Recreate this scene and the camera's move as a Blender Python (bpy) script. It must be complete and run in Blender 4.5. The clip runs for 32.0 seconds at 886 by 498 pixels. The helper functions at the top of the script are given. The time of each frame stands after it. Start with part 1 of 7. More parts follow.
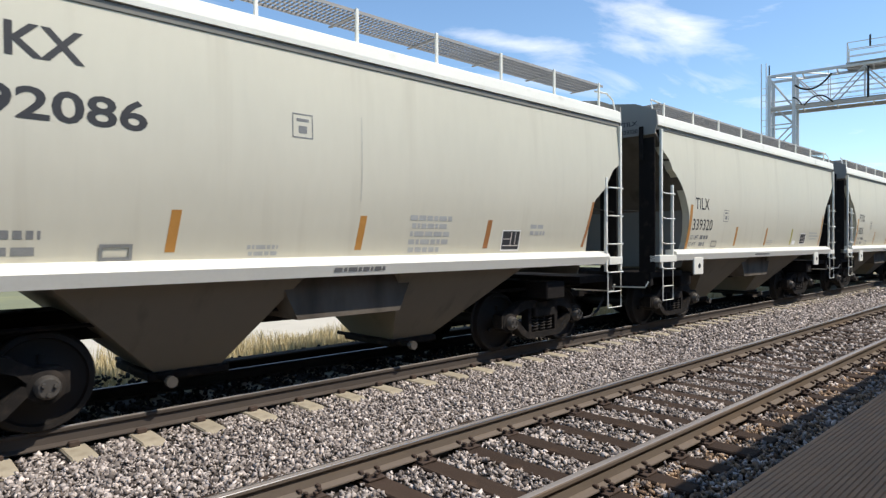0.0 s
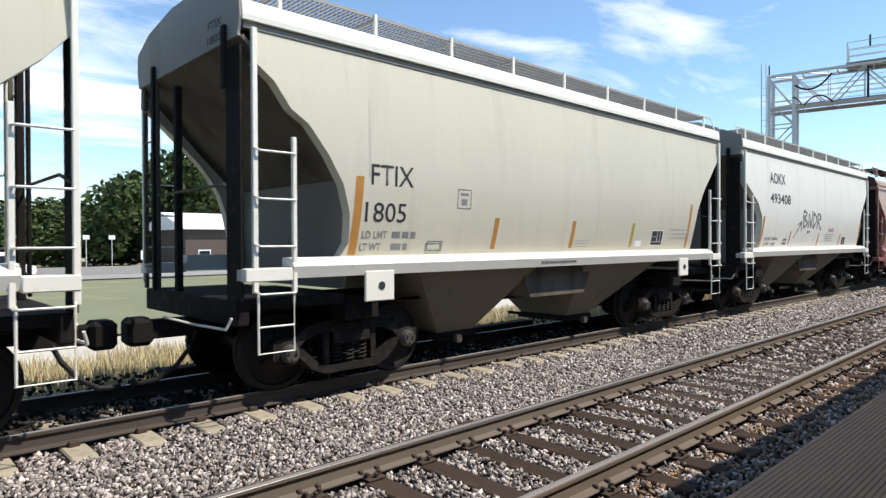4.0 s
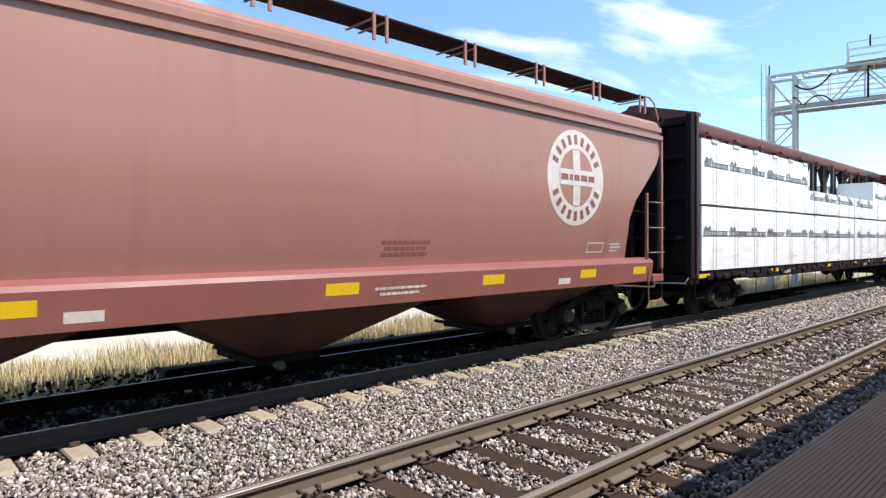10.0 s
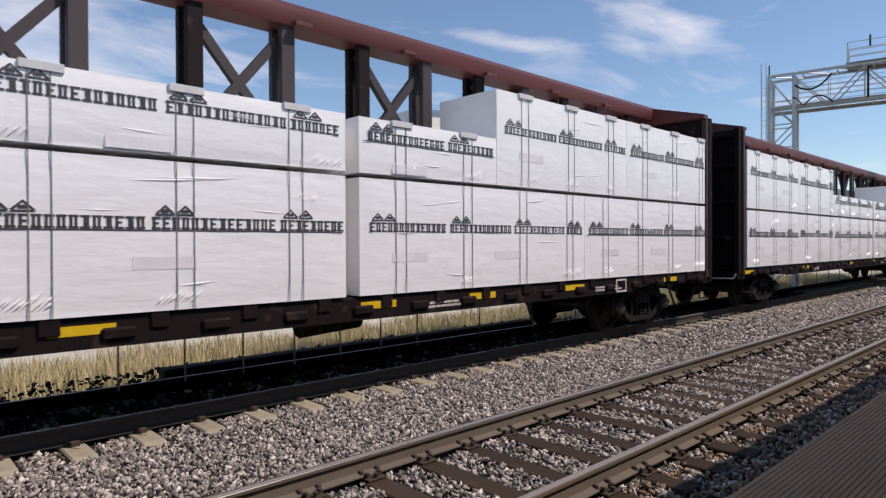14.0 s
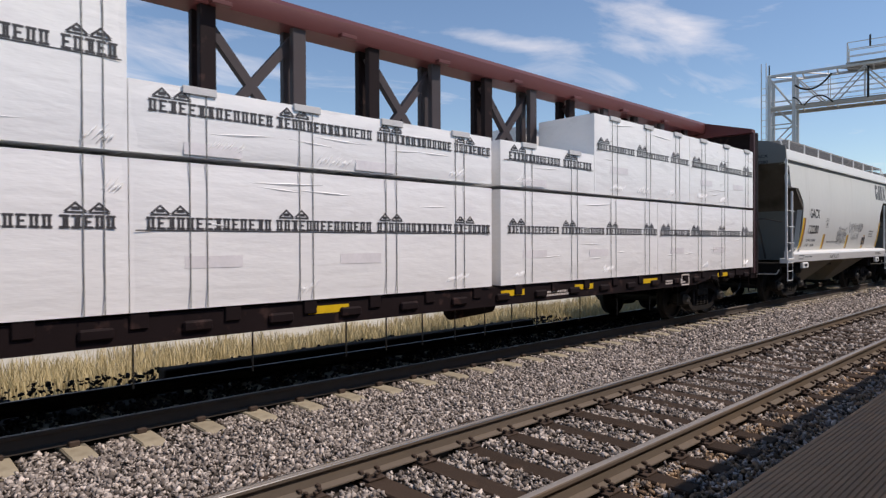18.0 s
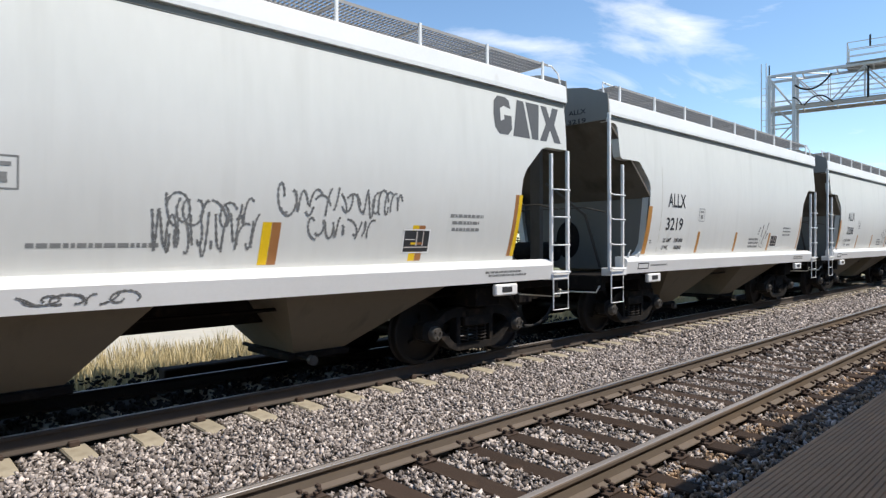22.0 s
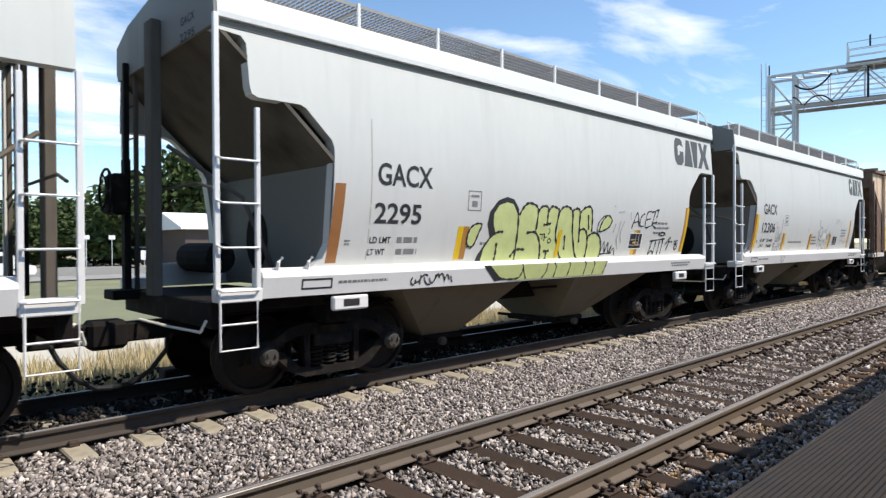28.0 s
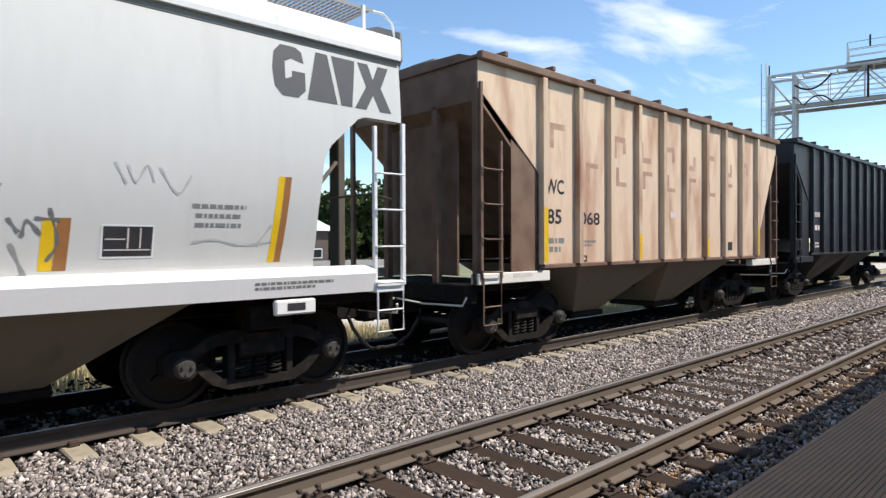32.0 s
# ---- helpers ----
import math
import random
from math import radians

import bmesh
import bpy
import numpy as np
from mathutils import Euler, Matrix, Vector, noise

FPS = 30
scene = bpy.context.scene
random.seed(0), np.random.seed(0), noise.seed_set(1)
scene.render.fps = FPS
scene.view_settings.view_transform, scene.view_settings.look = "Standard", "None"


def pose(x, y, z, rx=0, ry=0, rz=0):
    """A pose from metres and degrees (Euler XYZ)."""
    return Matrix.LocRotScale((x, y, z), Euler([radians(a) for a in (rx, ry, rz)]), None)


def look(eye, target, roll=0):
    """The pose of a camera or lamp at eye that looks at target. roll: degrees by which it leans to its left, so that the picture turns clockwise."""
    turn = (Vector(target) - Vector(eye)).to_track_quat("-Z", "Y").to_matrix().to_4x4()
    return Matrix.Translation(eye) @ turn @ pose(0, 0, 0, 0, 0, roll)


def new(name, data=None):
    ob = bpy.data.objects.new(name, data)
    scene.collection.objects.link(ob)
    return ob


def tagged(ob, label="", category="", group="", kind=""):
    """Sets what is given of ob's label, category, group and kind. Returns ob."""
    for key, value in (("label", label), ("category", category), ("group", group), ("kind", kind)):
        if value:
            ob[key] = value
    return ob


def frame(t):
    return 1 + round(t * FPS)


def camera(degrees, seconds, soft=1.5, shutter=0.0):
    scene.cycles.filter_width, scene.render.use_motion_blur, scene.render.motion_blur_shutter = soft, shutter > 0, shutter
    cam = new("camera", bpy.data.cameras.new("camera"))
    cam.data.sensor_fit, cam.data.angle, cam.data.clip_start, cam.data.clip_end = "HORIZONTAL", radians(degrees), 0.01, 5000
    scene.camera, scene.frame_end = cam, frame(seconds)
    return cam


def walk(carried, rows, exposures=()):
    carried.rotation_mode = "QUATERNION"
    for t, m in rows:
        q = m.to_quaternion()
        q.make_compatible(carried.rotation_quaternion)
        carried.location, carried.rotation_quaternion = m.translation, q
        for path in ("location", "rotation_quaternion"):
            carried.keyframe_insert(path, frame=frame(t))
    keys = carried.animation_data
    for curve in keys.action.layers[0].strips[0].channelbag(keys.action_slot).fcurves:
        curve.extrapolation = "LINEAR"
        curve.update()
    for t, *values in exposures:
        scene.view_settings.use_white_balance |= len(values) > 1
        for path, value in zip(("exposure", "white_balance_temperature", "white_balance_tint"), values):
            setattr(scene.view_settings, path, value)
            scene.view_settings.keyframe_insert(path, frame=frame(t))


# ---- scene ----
cam = camera(70.47, 32.0, soft=1.35, shutter=0.07)
EYE = (0.0, 0.0, 1.75)
PSI = math.atan(1178.0 / 1110.0)
AIM = (math.cos(PSI), math.sin(PSI), 1.75 - 0.0086)
EXPOSURES = [(0.0, 0.18, 6650, 13), (1.6, 0.32, 6650, 13), (7.6, 0.32, 6650, 13), (8.6, 0.45, 6650, 14), (10.0, 0.55, 6600, 13), (11.4, 0.48, 6650, 14), (12.3, -0.04, 6480, 18), (13.0, -0.36, 6850, 21), (16.0, -0.36, 6850, 21), (17.0, -0.20, 6850, 21),
             (18.0, -0.37, 6980, 20), (19.5, -0.41, 6900, 19), (20.8, -0.02, 6650, 15), (22.0, 0.17, 6650, 13), (26.0, 0.18, 6650, 13), (28.0, 0.24, 6650, 13), (32.0, 0.26, 6700, 14)]
walk(cam, [(0.0, look(EYE, AIM, -0.27)), (32.0, look(EYE, AIM, -0.27))], EXPOSURES)

# ---- light ----
SUN_TO = Vector((0.45, -0.62, 1.0)).normalized()
world = bpy.data.worlds.new("sky")
scene.world = world
world.use_nodes = True


def build_sky():
    nt = world.node_tree
    nt.nodes.clear()
    out = nt.nodes.new("ShaderNodeOutputWorld")
    bg = nt.nodes.new("ShaderNodeBackground")
    sky = nt.nodes.new("ShaderNodeTexSky")
    sky.sky_type = "NISHITA"
    sky.sun_disc = False
    sky.sun_elevation = math.asin(SUN_TO.z)
    sky.sun_rotation = math.atan2(SUN_TO.x, SUN_TO.y)
    sky.air_density, sky.dust_density, sky.ozone_density = 1.05, 0.05, 1.4
    co = nt.nodes.new("ShaderNodeTexCoord")
    sep = nt.nodes.new("ShaderNodeSeparateXYZ")
    nt.links.new(co.outputs["Generated"], sep.inputs[0])
    # thin streaks of high cloud, laid on a flat layer overhead
    up = nt.nodes.new("ShaderNodeMath")
    up.operation = "MAXIMUM"
    up.inputs[1].default_value = 0.06
    nt.links.new(sep.outputs["Z"], up.inputs[0])
    flat = nt.nodes.new("ShaderNodeVectorMath")
    flat.operation = "DIVIDE"
    comb = nt.nodes.new("ShaderNodeCombineXYZ")
    for k in range(3):
        nt.links.new(up.outputs[0], comb.inputs[k])
    nt.links.new(co.outputs["Generated"], flat.inputs[0])
    nt.links.new(comb.outputs[0], flat.inputs[1])
    mapping = nt.nodes.new("ShaderNodeMapping")
    mapping.inputs["Rotation"].default_value = (0, 0, 0.5)
    mapping.inputs["Scale"].default_value = (0.75, 1.5, 1.0)
    mapping.inputs["Location"].default_value = (1.3, 0.4, 0.0)
    nt.links.new(flat.outputs[0], mapping.inputs["Vector"])
    n1 = nt.nodes.new("ShaderNodeTexNoise")
    n1.inputs["Scale"].default_value = 0.9
    n1.inputs["Detail"].default_value = 7
    n1.inputs["Roughness"].default_value = 0.58
    n1.inputs["Distortion"].default_value = 0.7
    nt.links.new(mapping.outputs[0], n1.inputs["Vector"])
    # thicker cloud in a few places of that layer: its middle, its bearing, length, breadth and how much it thickens
    total = n1.outputs["Fac"]
    for cx, cy, bearing, long_, broad, more in ((2.62, 1.42, 0.25, 0.75, 0.26, 0.26), (2.35, 2.08, -0.27, 0.75, 0.16, 0.16), (3.9, 2.0, -0.1, 0.9, 0.3, 0.10), (0.9, 4.6, 1.2, 3.2, 1.3, 0.30)):
        at = nt.nodes.new("ShaderNodeMapping")
        at.vector_type = "TEXTURE"
        at.inputs["Location"].default_value = (cx, cy, 0)
        at.inputs["Rotation"].default_value = (0, 0, bearing)
        at.inputs["Scale"].default_value = (long_, broad, 1000)
        nt.links.new(flat.outputs[0], at.inputs["Vector"])
        away = nt.nodes.new("ShaderNodeVectorMath")
        away.operation = "LENGTH"
        nt.links.new(at.outputs[0], away.inputs[0])
        near = nt.nodes.new("ShaderNodeMapRange")
        near.interpolation_type = "SMOOTHSTEP"
        near.inputs["From Min"].default_value, near.inputs["From Max"].default_value = 1.3, 0.0
        near.inputs["To Min"].default_value, near.inputs["To Max"].default_value = 0.0, more
        nt.links.new(away.outputs["Value"], near.inputs["Value"])
        plus = nt.nodes.new("ShaderNodeMath")
        nt.links.new(total, plus.inputs[0])
        nt.links.new(near.outputs[0], plus.inputs[1])
        total = plus.outputs[0]
    ramp = nt.nodes.new("ShaderNodeValToRGB")
    ramp.color_ramp.elements[0].position = 0.58
    ramp.color_ramp.elements[1].position = 0.90
    nt.links.new(total, ramp.inputs[0])
    amount = nt.nodes.new("ShaderNodeMath")
    amount.operation = "MULTIPLY"
    amount.inputs[1].default_value = 0.8
    nt.links.new(ramp.outputs["Color"], amount.inputs[0])
    mix = nt.nodes.new("ShaderNodeMix")
    mix.data_type = "RGBA"
    mix.inputs["B"].default_value = (8.6, 8.8, 9.0, 1)
    nt.links.new(amount.outputs[0], mix.inputs["Factor"])
    clear = nt.nodes.new("ShaderNodeMix")
    clear.data_type = "RGBA"
    clear.blend_type = "MULTIPLY"
    clear.inputs["Factor"].default_value = 1.0
    clear.inputs["B"].default_value = (0.92, 1.09, 1.17, 1)
    nt.links.new(sky.outputs[0], clear.inputs["A"])
    nt.links.new(clear.outputs["Result"], mix.inputs["A"])
    nt.links.new(mix.outputs["Result"], bg.inputs["Color"])
    bg.inputs["Strength"].default_value = 0.145
    nt.links.new(bg.outputs[0], out.inputs["Surface"])


build_sky()
sun = new("sun", bpy.data.lights.new("sun", "SUN"))
sun.data.energy, sun.data.angle, sun.data.color = 4.6, radians(0.53), (1.0, 0.95, 0.85)
sun.rotation_euler = SUN_TO.to_track_quat("Z", "Y").to_euler()

# ---- materials ----


def material(name, color, rough=0.7, metal=0.0, vary=0.12, scale=4.0, fine=60.0, stretch=(1, 1, 1), bump=0.0, bump_scale=80.0, stain=None, stain_at=(0.55, 0.75), stain_scale=1.2, stain_stretch=(1, 1, 1), per_object=0.0, island=0.0, spec=0.35, second=None):
    """A surface with grain at two scales, stains of another colour and fine relief."""
    m = bpy.data.materials.new(name)
    m.use_nodes = True
    nt = m.node_tree
    b = nt.nodes["Principled BSDF"]
    b.inputs["Roughness"].default_value = rough
    b.inputs["Metallic"].default_value = metal
    b.inputs["Specular IOR Level"].default_value = spec
    co = nt.nodes.new("ShaderNodeTexCoord")

    def noise_of(s, st, detail=4):
        mp = nt.nodes.new("ShaderNodeMapping")
        mp.inputs["Scale"].default_value = st
        nt.links.new(co.outputs["Object"], mp.inputs["Vector"])
        n = nt.nodes.new("ShaderNodeTexNoise")
        n.inputs["Scale"].default_value = s
        n.inputs["Detail"].default_value = detail
        nt.links.new(mp.outputs[0], n.inputs["Vector"])
        return n.outputs["Fac"]

    def maths(op, a, c):
        n = nt.nodes.new("ShaderNodeMath")
        n.operation = op
        for k, q in ((0, a), (1, c)):
            if isinstance(q, (int, float)):
                n.inputs[k].default_value = q
            else:
                nt.links.new(q, n.inputs[k])
        return n.outputs[0]

    big, small = noise_of(scale, stretch), noise_of(fine, stretch, 3)
    amount = maths("ADD", maths("MULTIPLY", big, 0.65), maths("MULTIPLY", small, 0.35))
    factor = maths("ADD", maths("MULTIPLY", maths("SUBTRACT", amount, 0.5), 4.0 * vary), 1.0)
    if per_object:
        info = nt.nodes.new("ShaderNodeObjectInfo")
        factor = maths("MULTIPLY", factor, maths("ADD", maths("MULTIPLY", info.outputs["Random"], per_object), 1 - per_object / 2))
    if island:
        geo = nt.nodes.new("ShaderNodeNewGeometry")
        factor = maths("MULTIPLY", factor, maths("ADD", maths("MULTIPLY", geo.outputs["Random Per Island"], island), 1 - island / 2))
    col = nt.nodes.new("ShaderNodeMix")
    col.data_type = "RGBA"
    col.blend_type = "MULTIPLY"
    col.inputs["Factor"].default_value = 1.0
    col.inputs["A"].default_value = (*color, 1)
    if second:
        geo2 = nt.nodes.new("ShaderNodeNewGeometry")
        rmp = nt.nodes.new("ShaderNodeMix")
        rmp.data_type = "RGBA"
        rmp.inputs["A"].default_value = (*color, 1)
        rmp.inputs["B"].default_value = (*second, 1)
        wn = nt.nodes.new("ShaderNodeTexWhiteNoise")
        wn.noise_dimensions = "1D"
        nt.links.new(geo2.outputs["Random Per Island"], wn.inputs["W"])
        nt.links.new(wn.outputs["Value"], rmp.inputs["Factor"])
        nt.links.new(rmp.outputs["Result"], col.inputs["A"])
    grey = nt.nodes.new("ShaderNodeCombineColor")
    for k in range(3):
        nt.links.new(factor, grey.inputs[k])
    nt.links.new(grey.outputs[0], col.inputs["B"])
    result = col.outputs["Result"]
    if stain:
        st = noise_of(stain_scale, stain_stretch, 6)
        rp = nt.nodes.new("ShaderNodeMapRange")
        rp.inputs["From Min"].default_value, rp.inputs["From Max"].default_value = stain_at
        nt.links.new(st, rp.inputs["Value"])
        sm = nt.nodes.new("ShaderNodeMix")
        sm.data_type = "RGBA"
        sm.inputs["B"].default_value = (*stain, 1)
        nt.links.new(rp.outputs[0], sm.inputs["Factor"])
        nt.links.new(result, sm.inputs["A"])
        result = sm.outputs["Result"]
    nt.links.new(result, b.inputs["Base Color"])
    rr = maths("ADD", maths("MULTIPLY", maths("SUBTRACT", big, 0.5), 0.25), rough)
    nt.links.new(rr, b.inputs["Roughness"])
    if bump:
        bn = nt.nodes.new("ShaderNodeBump")
        bn.inputs["Strength"].default_value = bump
        bn.inputs["Distance"].default_value = 0.01
        nt.links.new(noise_of(bump_scale, stretch, 3), bn.inputs["Height"])
        nt.links.new(bn.outputs[0], b.inputs["Normal"])
    return m


def car_paint(name, color, dirt, streak=0.6, rough=0.55):
    return material(name, color, rough, vary=0.06, scale=0.5, fine=9.0, stretch=(1, 1, 0.25), stain=dirt, stain_at=(0.56, 0.56 + streak), stain_scale=1.6, stain_stretch=(2.2, 1, 0.12), bump=0.05, bump_scale=3.0)


CREAM = car_paint("cream_grey_paint", (0.53, 0.497, 0.393), (0.36, 0.315, 0.235))
CREAM_WHITE = car_paint("whitish_cream_paint", (0.625, 0.61, 0.545), (0.42, 0.385, 0.31))
PALE = car_paint("pale_grey_paint", (0.605, 0.60, 0.56), (0.42, 0.41, 0.37), 0.8)
PALE_DUSTY = car_paint("dusty_pale_grey_paint", (0.58, 0.575, 0.54), (0.40, 0.385, 0.34), 0.7)
PALE_TRIM = material("white_trim_paint", (0.75, 0.73, 0.64), 0.5, vary=0.06, scale=1.2, fine=25, stain=(0.42, 0.36, 0.26), stain_at=(0.62, 0.95), stain_scale=2.5)
WHITE_TRIM = material("bright_white_paint", (0.76, 0.755, 0.73), 0.45, vary=0.05, scale=1.2, fine=25, stain=(0.5, 0.46, 0.38), stain_at=(0.66, 1.0), stain_scale=2.5)
BROWN = car_paint("oxide_brown_paint", (0.365, 0.18, 0.135), (0.27, 0.115, 0.09), 0.5, 0.33)
BROWN_SILL = material("oxide_sill_paint", (0.26, 0.095, 0.078), 0.45, vary=0.1, scale=1.5, fine=20, stain=(0.2, 0.1, 0.08), stain_at=(0.6, 0.9), stain_scale=2)
BEAM_RED = material("red_oxide_beam_paint", (0.105, 0.027, 0.025), 0.5, vary=0.1, scale=2, fine=30, stain=(0.09, 0.03, 0.03), stain_at=(0.58, 0.9), stain_scale=2)
DECK_DARK = material("dark_oxide_steel", (0.014, 0.0085, 0.009), 0.7, vary=0.2, scale=3, fine=40, stain=(0.09, 0.05, 0.042), stain_at=(0.6, 0.85), stain_scale=5, spec=0.12)
RUSTY_TAN = material("rust_streaked_tan_paint", (0.67, 0.50, 0.355), 0.7, vary=0.12, scale=1.0, fine=14, stretch=(1.5, 1, 0.3), stain=(0.38, 0.18, 0.105), stain_at=(0.47, 0.76), stain_scale=1.3, stain_stretch=(1.8, 1, 0.45), bump=0.08, bump_scale=20)
TAN_RIB = material("tan_rib_paint", (0.20, 0.125, 0.085), 0.7, vary=0.14, scale=2.0, fine=20, stain=(0.14, 0.075, 0.05), stain_at=(0.42, 0.7), stain_scale=2.5)
TAN_POST = material("rusty_tan_post_paint", (0.60, 0.46, 0.32), 0.7, vary=0.12, scale=1.0, fine=14, stretch=(1.5, 1, 0.3), stain=(0.30, 0.14, 0.08), stain_at=(0.46, 0.72), stain_scale=1.6, stain_stretch=(1.8, 1, 0.35))
BLACK_CAR = material("weathered_black_paint", (0.025, 0.025, 0.028), 0.5, vary=0.15, scale=1.5, fine=18, stain=(0.075, 0.07, 0.065), stain_at=(0.55, 0.9), stain_scale=2)
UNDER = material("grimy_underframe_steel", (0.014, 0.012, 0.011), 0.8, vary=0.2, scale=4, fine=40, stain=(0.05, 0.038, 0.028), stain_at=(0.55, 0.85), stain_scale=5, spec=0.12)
CHUTE = car_paint("dusty_chute_paint", (0.20, 0.175, 0.135), (0.07, 0.058, 0.045), 0.4, 0.75)
BOGIE = material("dusty_cast_steel", (0.018, 0.016, 0.0145), 0.75, vary=0.2, scale=8, fine=60, stain=(0.055, 0.043, 0.034), stain_at=(0.5, 0.8), stain_scale=6, spec=0.12)
WHEEL = material("worn_wheel_steel", (0.020, 0.017, 0.015), 0.6, 0.2, vary=0.15, scale=8, fine=60)
BEARING = material("grey_bearing_cap", (0.085, 0.078, 0.07), 0.5, 0.3, vary=0.15, scale=20, fine=90)
GRATE = material("galvanised_grating", (0.30, 0.29, 0.275), 0.65, 0.2, vary=0.12, scale=6, fine=50)
HOSE = material("black_rubber_hose", (0.018, 0.018, 0.018), 0.6, vary=0.15, scale=20, fine=90)
INK = material("black_stencil_paint", (0.03, 0.03, 0.032), 0.6, vary=0.25, scale=6, fine=70)
INK_SOFT = material("faded_stencil_paint", (0.20, 0.20, 0.19), 0.7, vary=0.3, scale=6, fine=70)
RED_PRINT = material("faded_red_stencil", (0.36, 0.13, 0.11), 0.6, vary=0.2, scale=6, fine=60)
INK_WHITE = material("white_stencil_paint", (0.62, 0.55, 0.50), 0.6, vary=0.2, scale=6, fine=60)
ORANGE = material("orange_reflector_tape", (0.42, 0.20, 0.05), 0.4, vary=0.15, scale=8, fine=50)
YELLOW = material("yellow_reflector_tape", (0.72, 0.46, 0.015), 0.4, vary=0.12, scale=8, fine=50)
OLIVE_TAPE = material("faded_olive_reflector_tape", (0.34, 0.30, 0.07), 0.5, vary=0.15, scale=8, fine=50)
BROWN_TAPE = material("brown_reflector_tape", (0.32, 0.14, 0.05), 0.4, vary=0.12, scale=8, fine=50)
SPRAY = material("grey_spray_paint", (0.15, 0.15, 0.145), 0.7, vary=0.4, scale=9, fine=50)
SPRAY_GREEN = material("lime_spray_paint", (0.55, 0.60, 0.25), 0.6, vary=0.12, scale=5, fine=30)
# darkened base: shade on the car ends put into the colour, with grime stains
SHADED_GRIME = material("grimy_shade_toned_paint", (0.135, 0.116, 0.094), 0.75, vary=0.14, scale=1.4, fine=14, stretch=(1, 1, 0.3), stain=(0.042, 0.036, 0.03), stain_at=(0.48, 0.78), stain_scale=1.3, stain_stretch=(1.2, 1.2, 0.4), spec=0.12)
# the brown car's paint, darkened the same way for its shaded ends
END_BROWN = material("grimy_shade_toned_brown", (0.075, 0.034, 0.028), 0.7, vary=0.14, scale=1.4, fine=14, stain=(0.04, 0.022, 0.018), stain_at=(0.48, 0.78), stain_scale=1.3)
FADED_LETTER = material("faded_letter_paint", (0.40, 0.24, 0.17), 0.7, vary=0.3, scale=5, fine=30, stain=(0.5, 0.36, 0.24), stain_at=(0.5, 0.7), stain_scale=4)
WRAP = material("white_poly_wrap", (0.90, 0.885, 0.865), 0.30, vary=0.035, scale=1.2, fine=16, bump=0.8, bump_scale=4.2, stretch=(0.6, 1, 2.2), stain=(0.80, 0.76, 0.77), stain_at=(0.6, 0.9), stain_scale=1.3)
CLIP_GREY = material("grey_corner_guard", (0.62, 0.61, 0.60), 0.5, vary=0.12, scale=6, fine=40)
WRAP_INK = material("black_wrap_print", (0.06, 0.057, 0.06), 0.5, vary=0.3, scale=8, fine=60)
WRAP_FAINT = material("faint_pink_wrap_print", (0.80, 0.765, 0.765), 0.5, vary=0.12, scale=4, fine=30)
RAIL_SIDE = material("rusty_rail_steel", (0.15, 0.122, 0.098), 0.75, 0.0, vary=0.14, scale=3, fine=50, stretch=(0.2, 1, 1), stain=(0.17, 0.115, 0.07), stain_at=(0.55, 0.8), stain_scale=2, stain_stretch=(0.3, 1, 1), spec=0.12)
RAIL_TOP = material("polished_rail_head", (0.48, 0.455, 0.43), 0.26, 0.95, vary=0.08, scale=3, fine=60, stretch=(0.1, 1, 1))
TIE_WOOD = material("old_timber_tie", (0.050, 0.034, 0.025), 0.85, vary=0.22, scale=5, fine=60, stretch=(3, 0.35, 3), stain=(0.085, 0.052, 0.033), stain_at=(0.6, 0.85), stain_scale=2.5, per_object=0.45, bump=0.4, bump_scale=40, spec=0.12)
TIE_CONCRETE = material("concrete_tie", (0.36, 0.315, 0.235), 0.85, vary=0.12, scale=6, fine=70, stain=(0.22, 0.18, 0.13), stain_at=(0.52, 0.8), stain_scale=4, per_object=0.15, bump=0.15, bump_scale=60, spec=0.12)
RAIL_WORN = material("dull_brown_rail_head", (0.30, 0.265, 0.235), 0.45, 0.4, vary=0.1, scale=3, fine=60, stretch=(0.1, 1, 1))
# body paint toned down for the shade inside the end openings, plus dust
CUTOUT = car_paint("dusty_shade_toned_inner_paint", (0.19, 0.18, 0.158), (0.10, 0.09, 0.075), 0.5, 0.7)
# dark tone that paints the eave's shade along the top of the sides
EAVE_SHADE = material("eave_shade_paint", (0.21, 0.198, 0.175), 0.8, vary=0.18, scale=2, fine=20, stretch=(0.4, 1, 1), spec=0.12)
# body paint toned down for the shaded end sheets, plus grime
END_SHADE = car_paint("grimy_shade_toned_end_paint", (0.25, 0.238, 0.212), (0.12, 0.105, 0.085), 0.5, 0.7)
SPRAY_SOFT = material("soft_grey_spray", (0.27, 0.27, 0.26), 0.7, vary=0.3, scale=6, fine=40)
SPRAY_FAINT = material("faint_grey_spray", (0.42, 0.42, 0.40), 0.7, vary=0.3, scale=6, fine=40)
RUST_STONE = material("rust_dusted_ballast_stone", (0.15, 0.10, 0.068), 0.9, vary=0.18, scale=9, fine=70, island=0.8, second=(0.40, 0.285, 0.19), bump=0.25, bump_scale=90, spec=0.12)
# near-black stone colour that holds the shade under and behind the train
SHADED_STONE = material("shade_darkened_stone", (0.022, 0.019, 0.017), 0.9, vary=0.2, scale=9, fine=70, island=0.6, second=(0.045, 0.04, 0.036), bump=0.25, bump_scale=90, spec=0.1)
# darker copy of the rail steel: the train's shade is in its colour
RAIL_SHADED = material("shade_darkened_rail_steel", (0.075, 0.062, 0.052), 0.75, vary=0.14, scale=3, fine=50, stretch=(0.2, 1, 1), spec=0.12)
SPIKE = material("rusty_spike_iron", (0.07, 0.05, 0.04), 0.8, vary=0.2, scale=20, fine=80, spec=0.12)
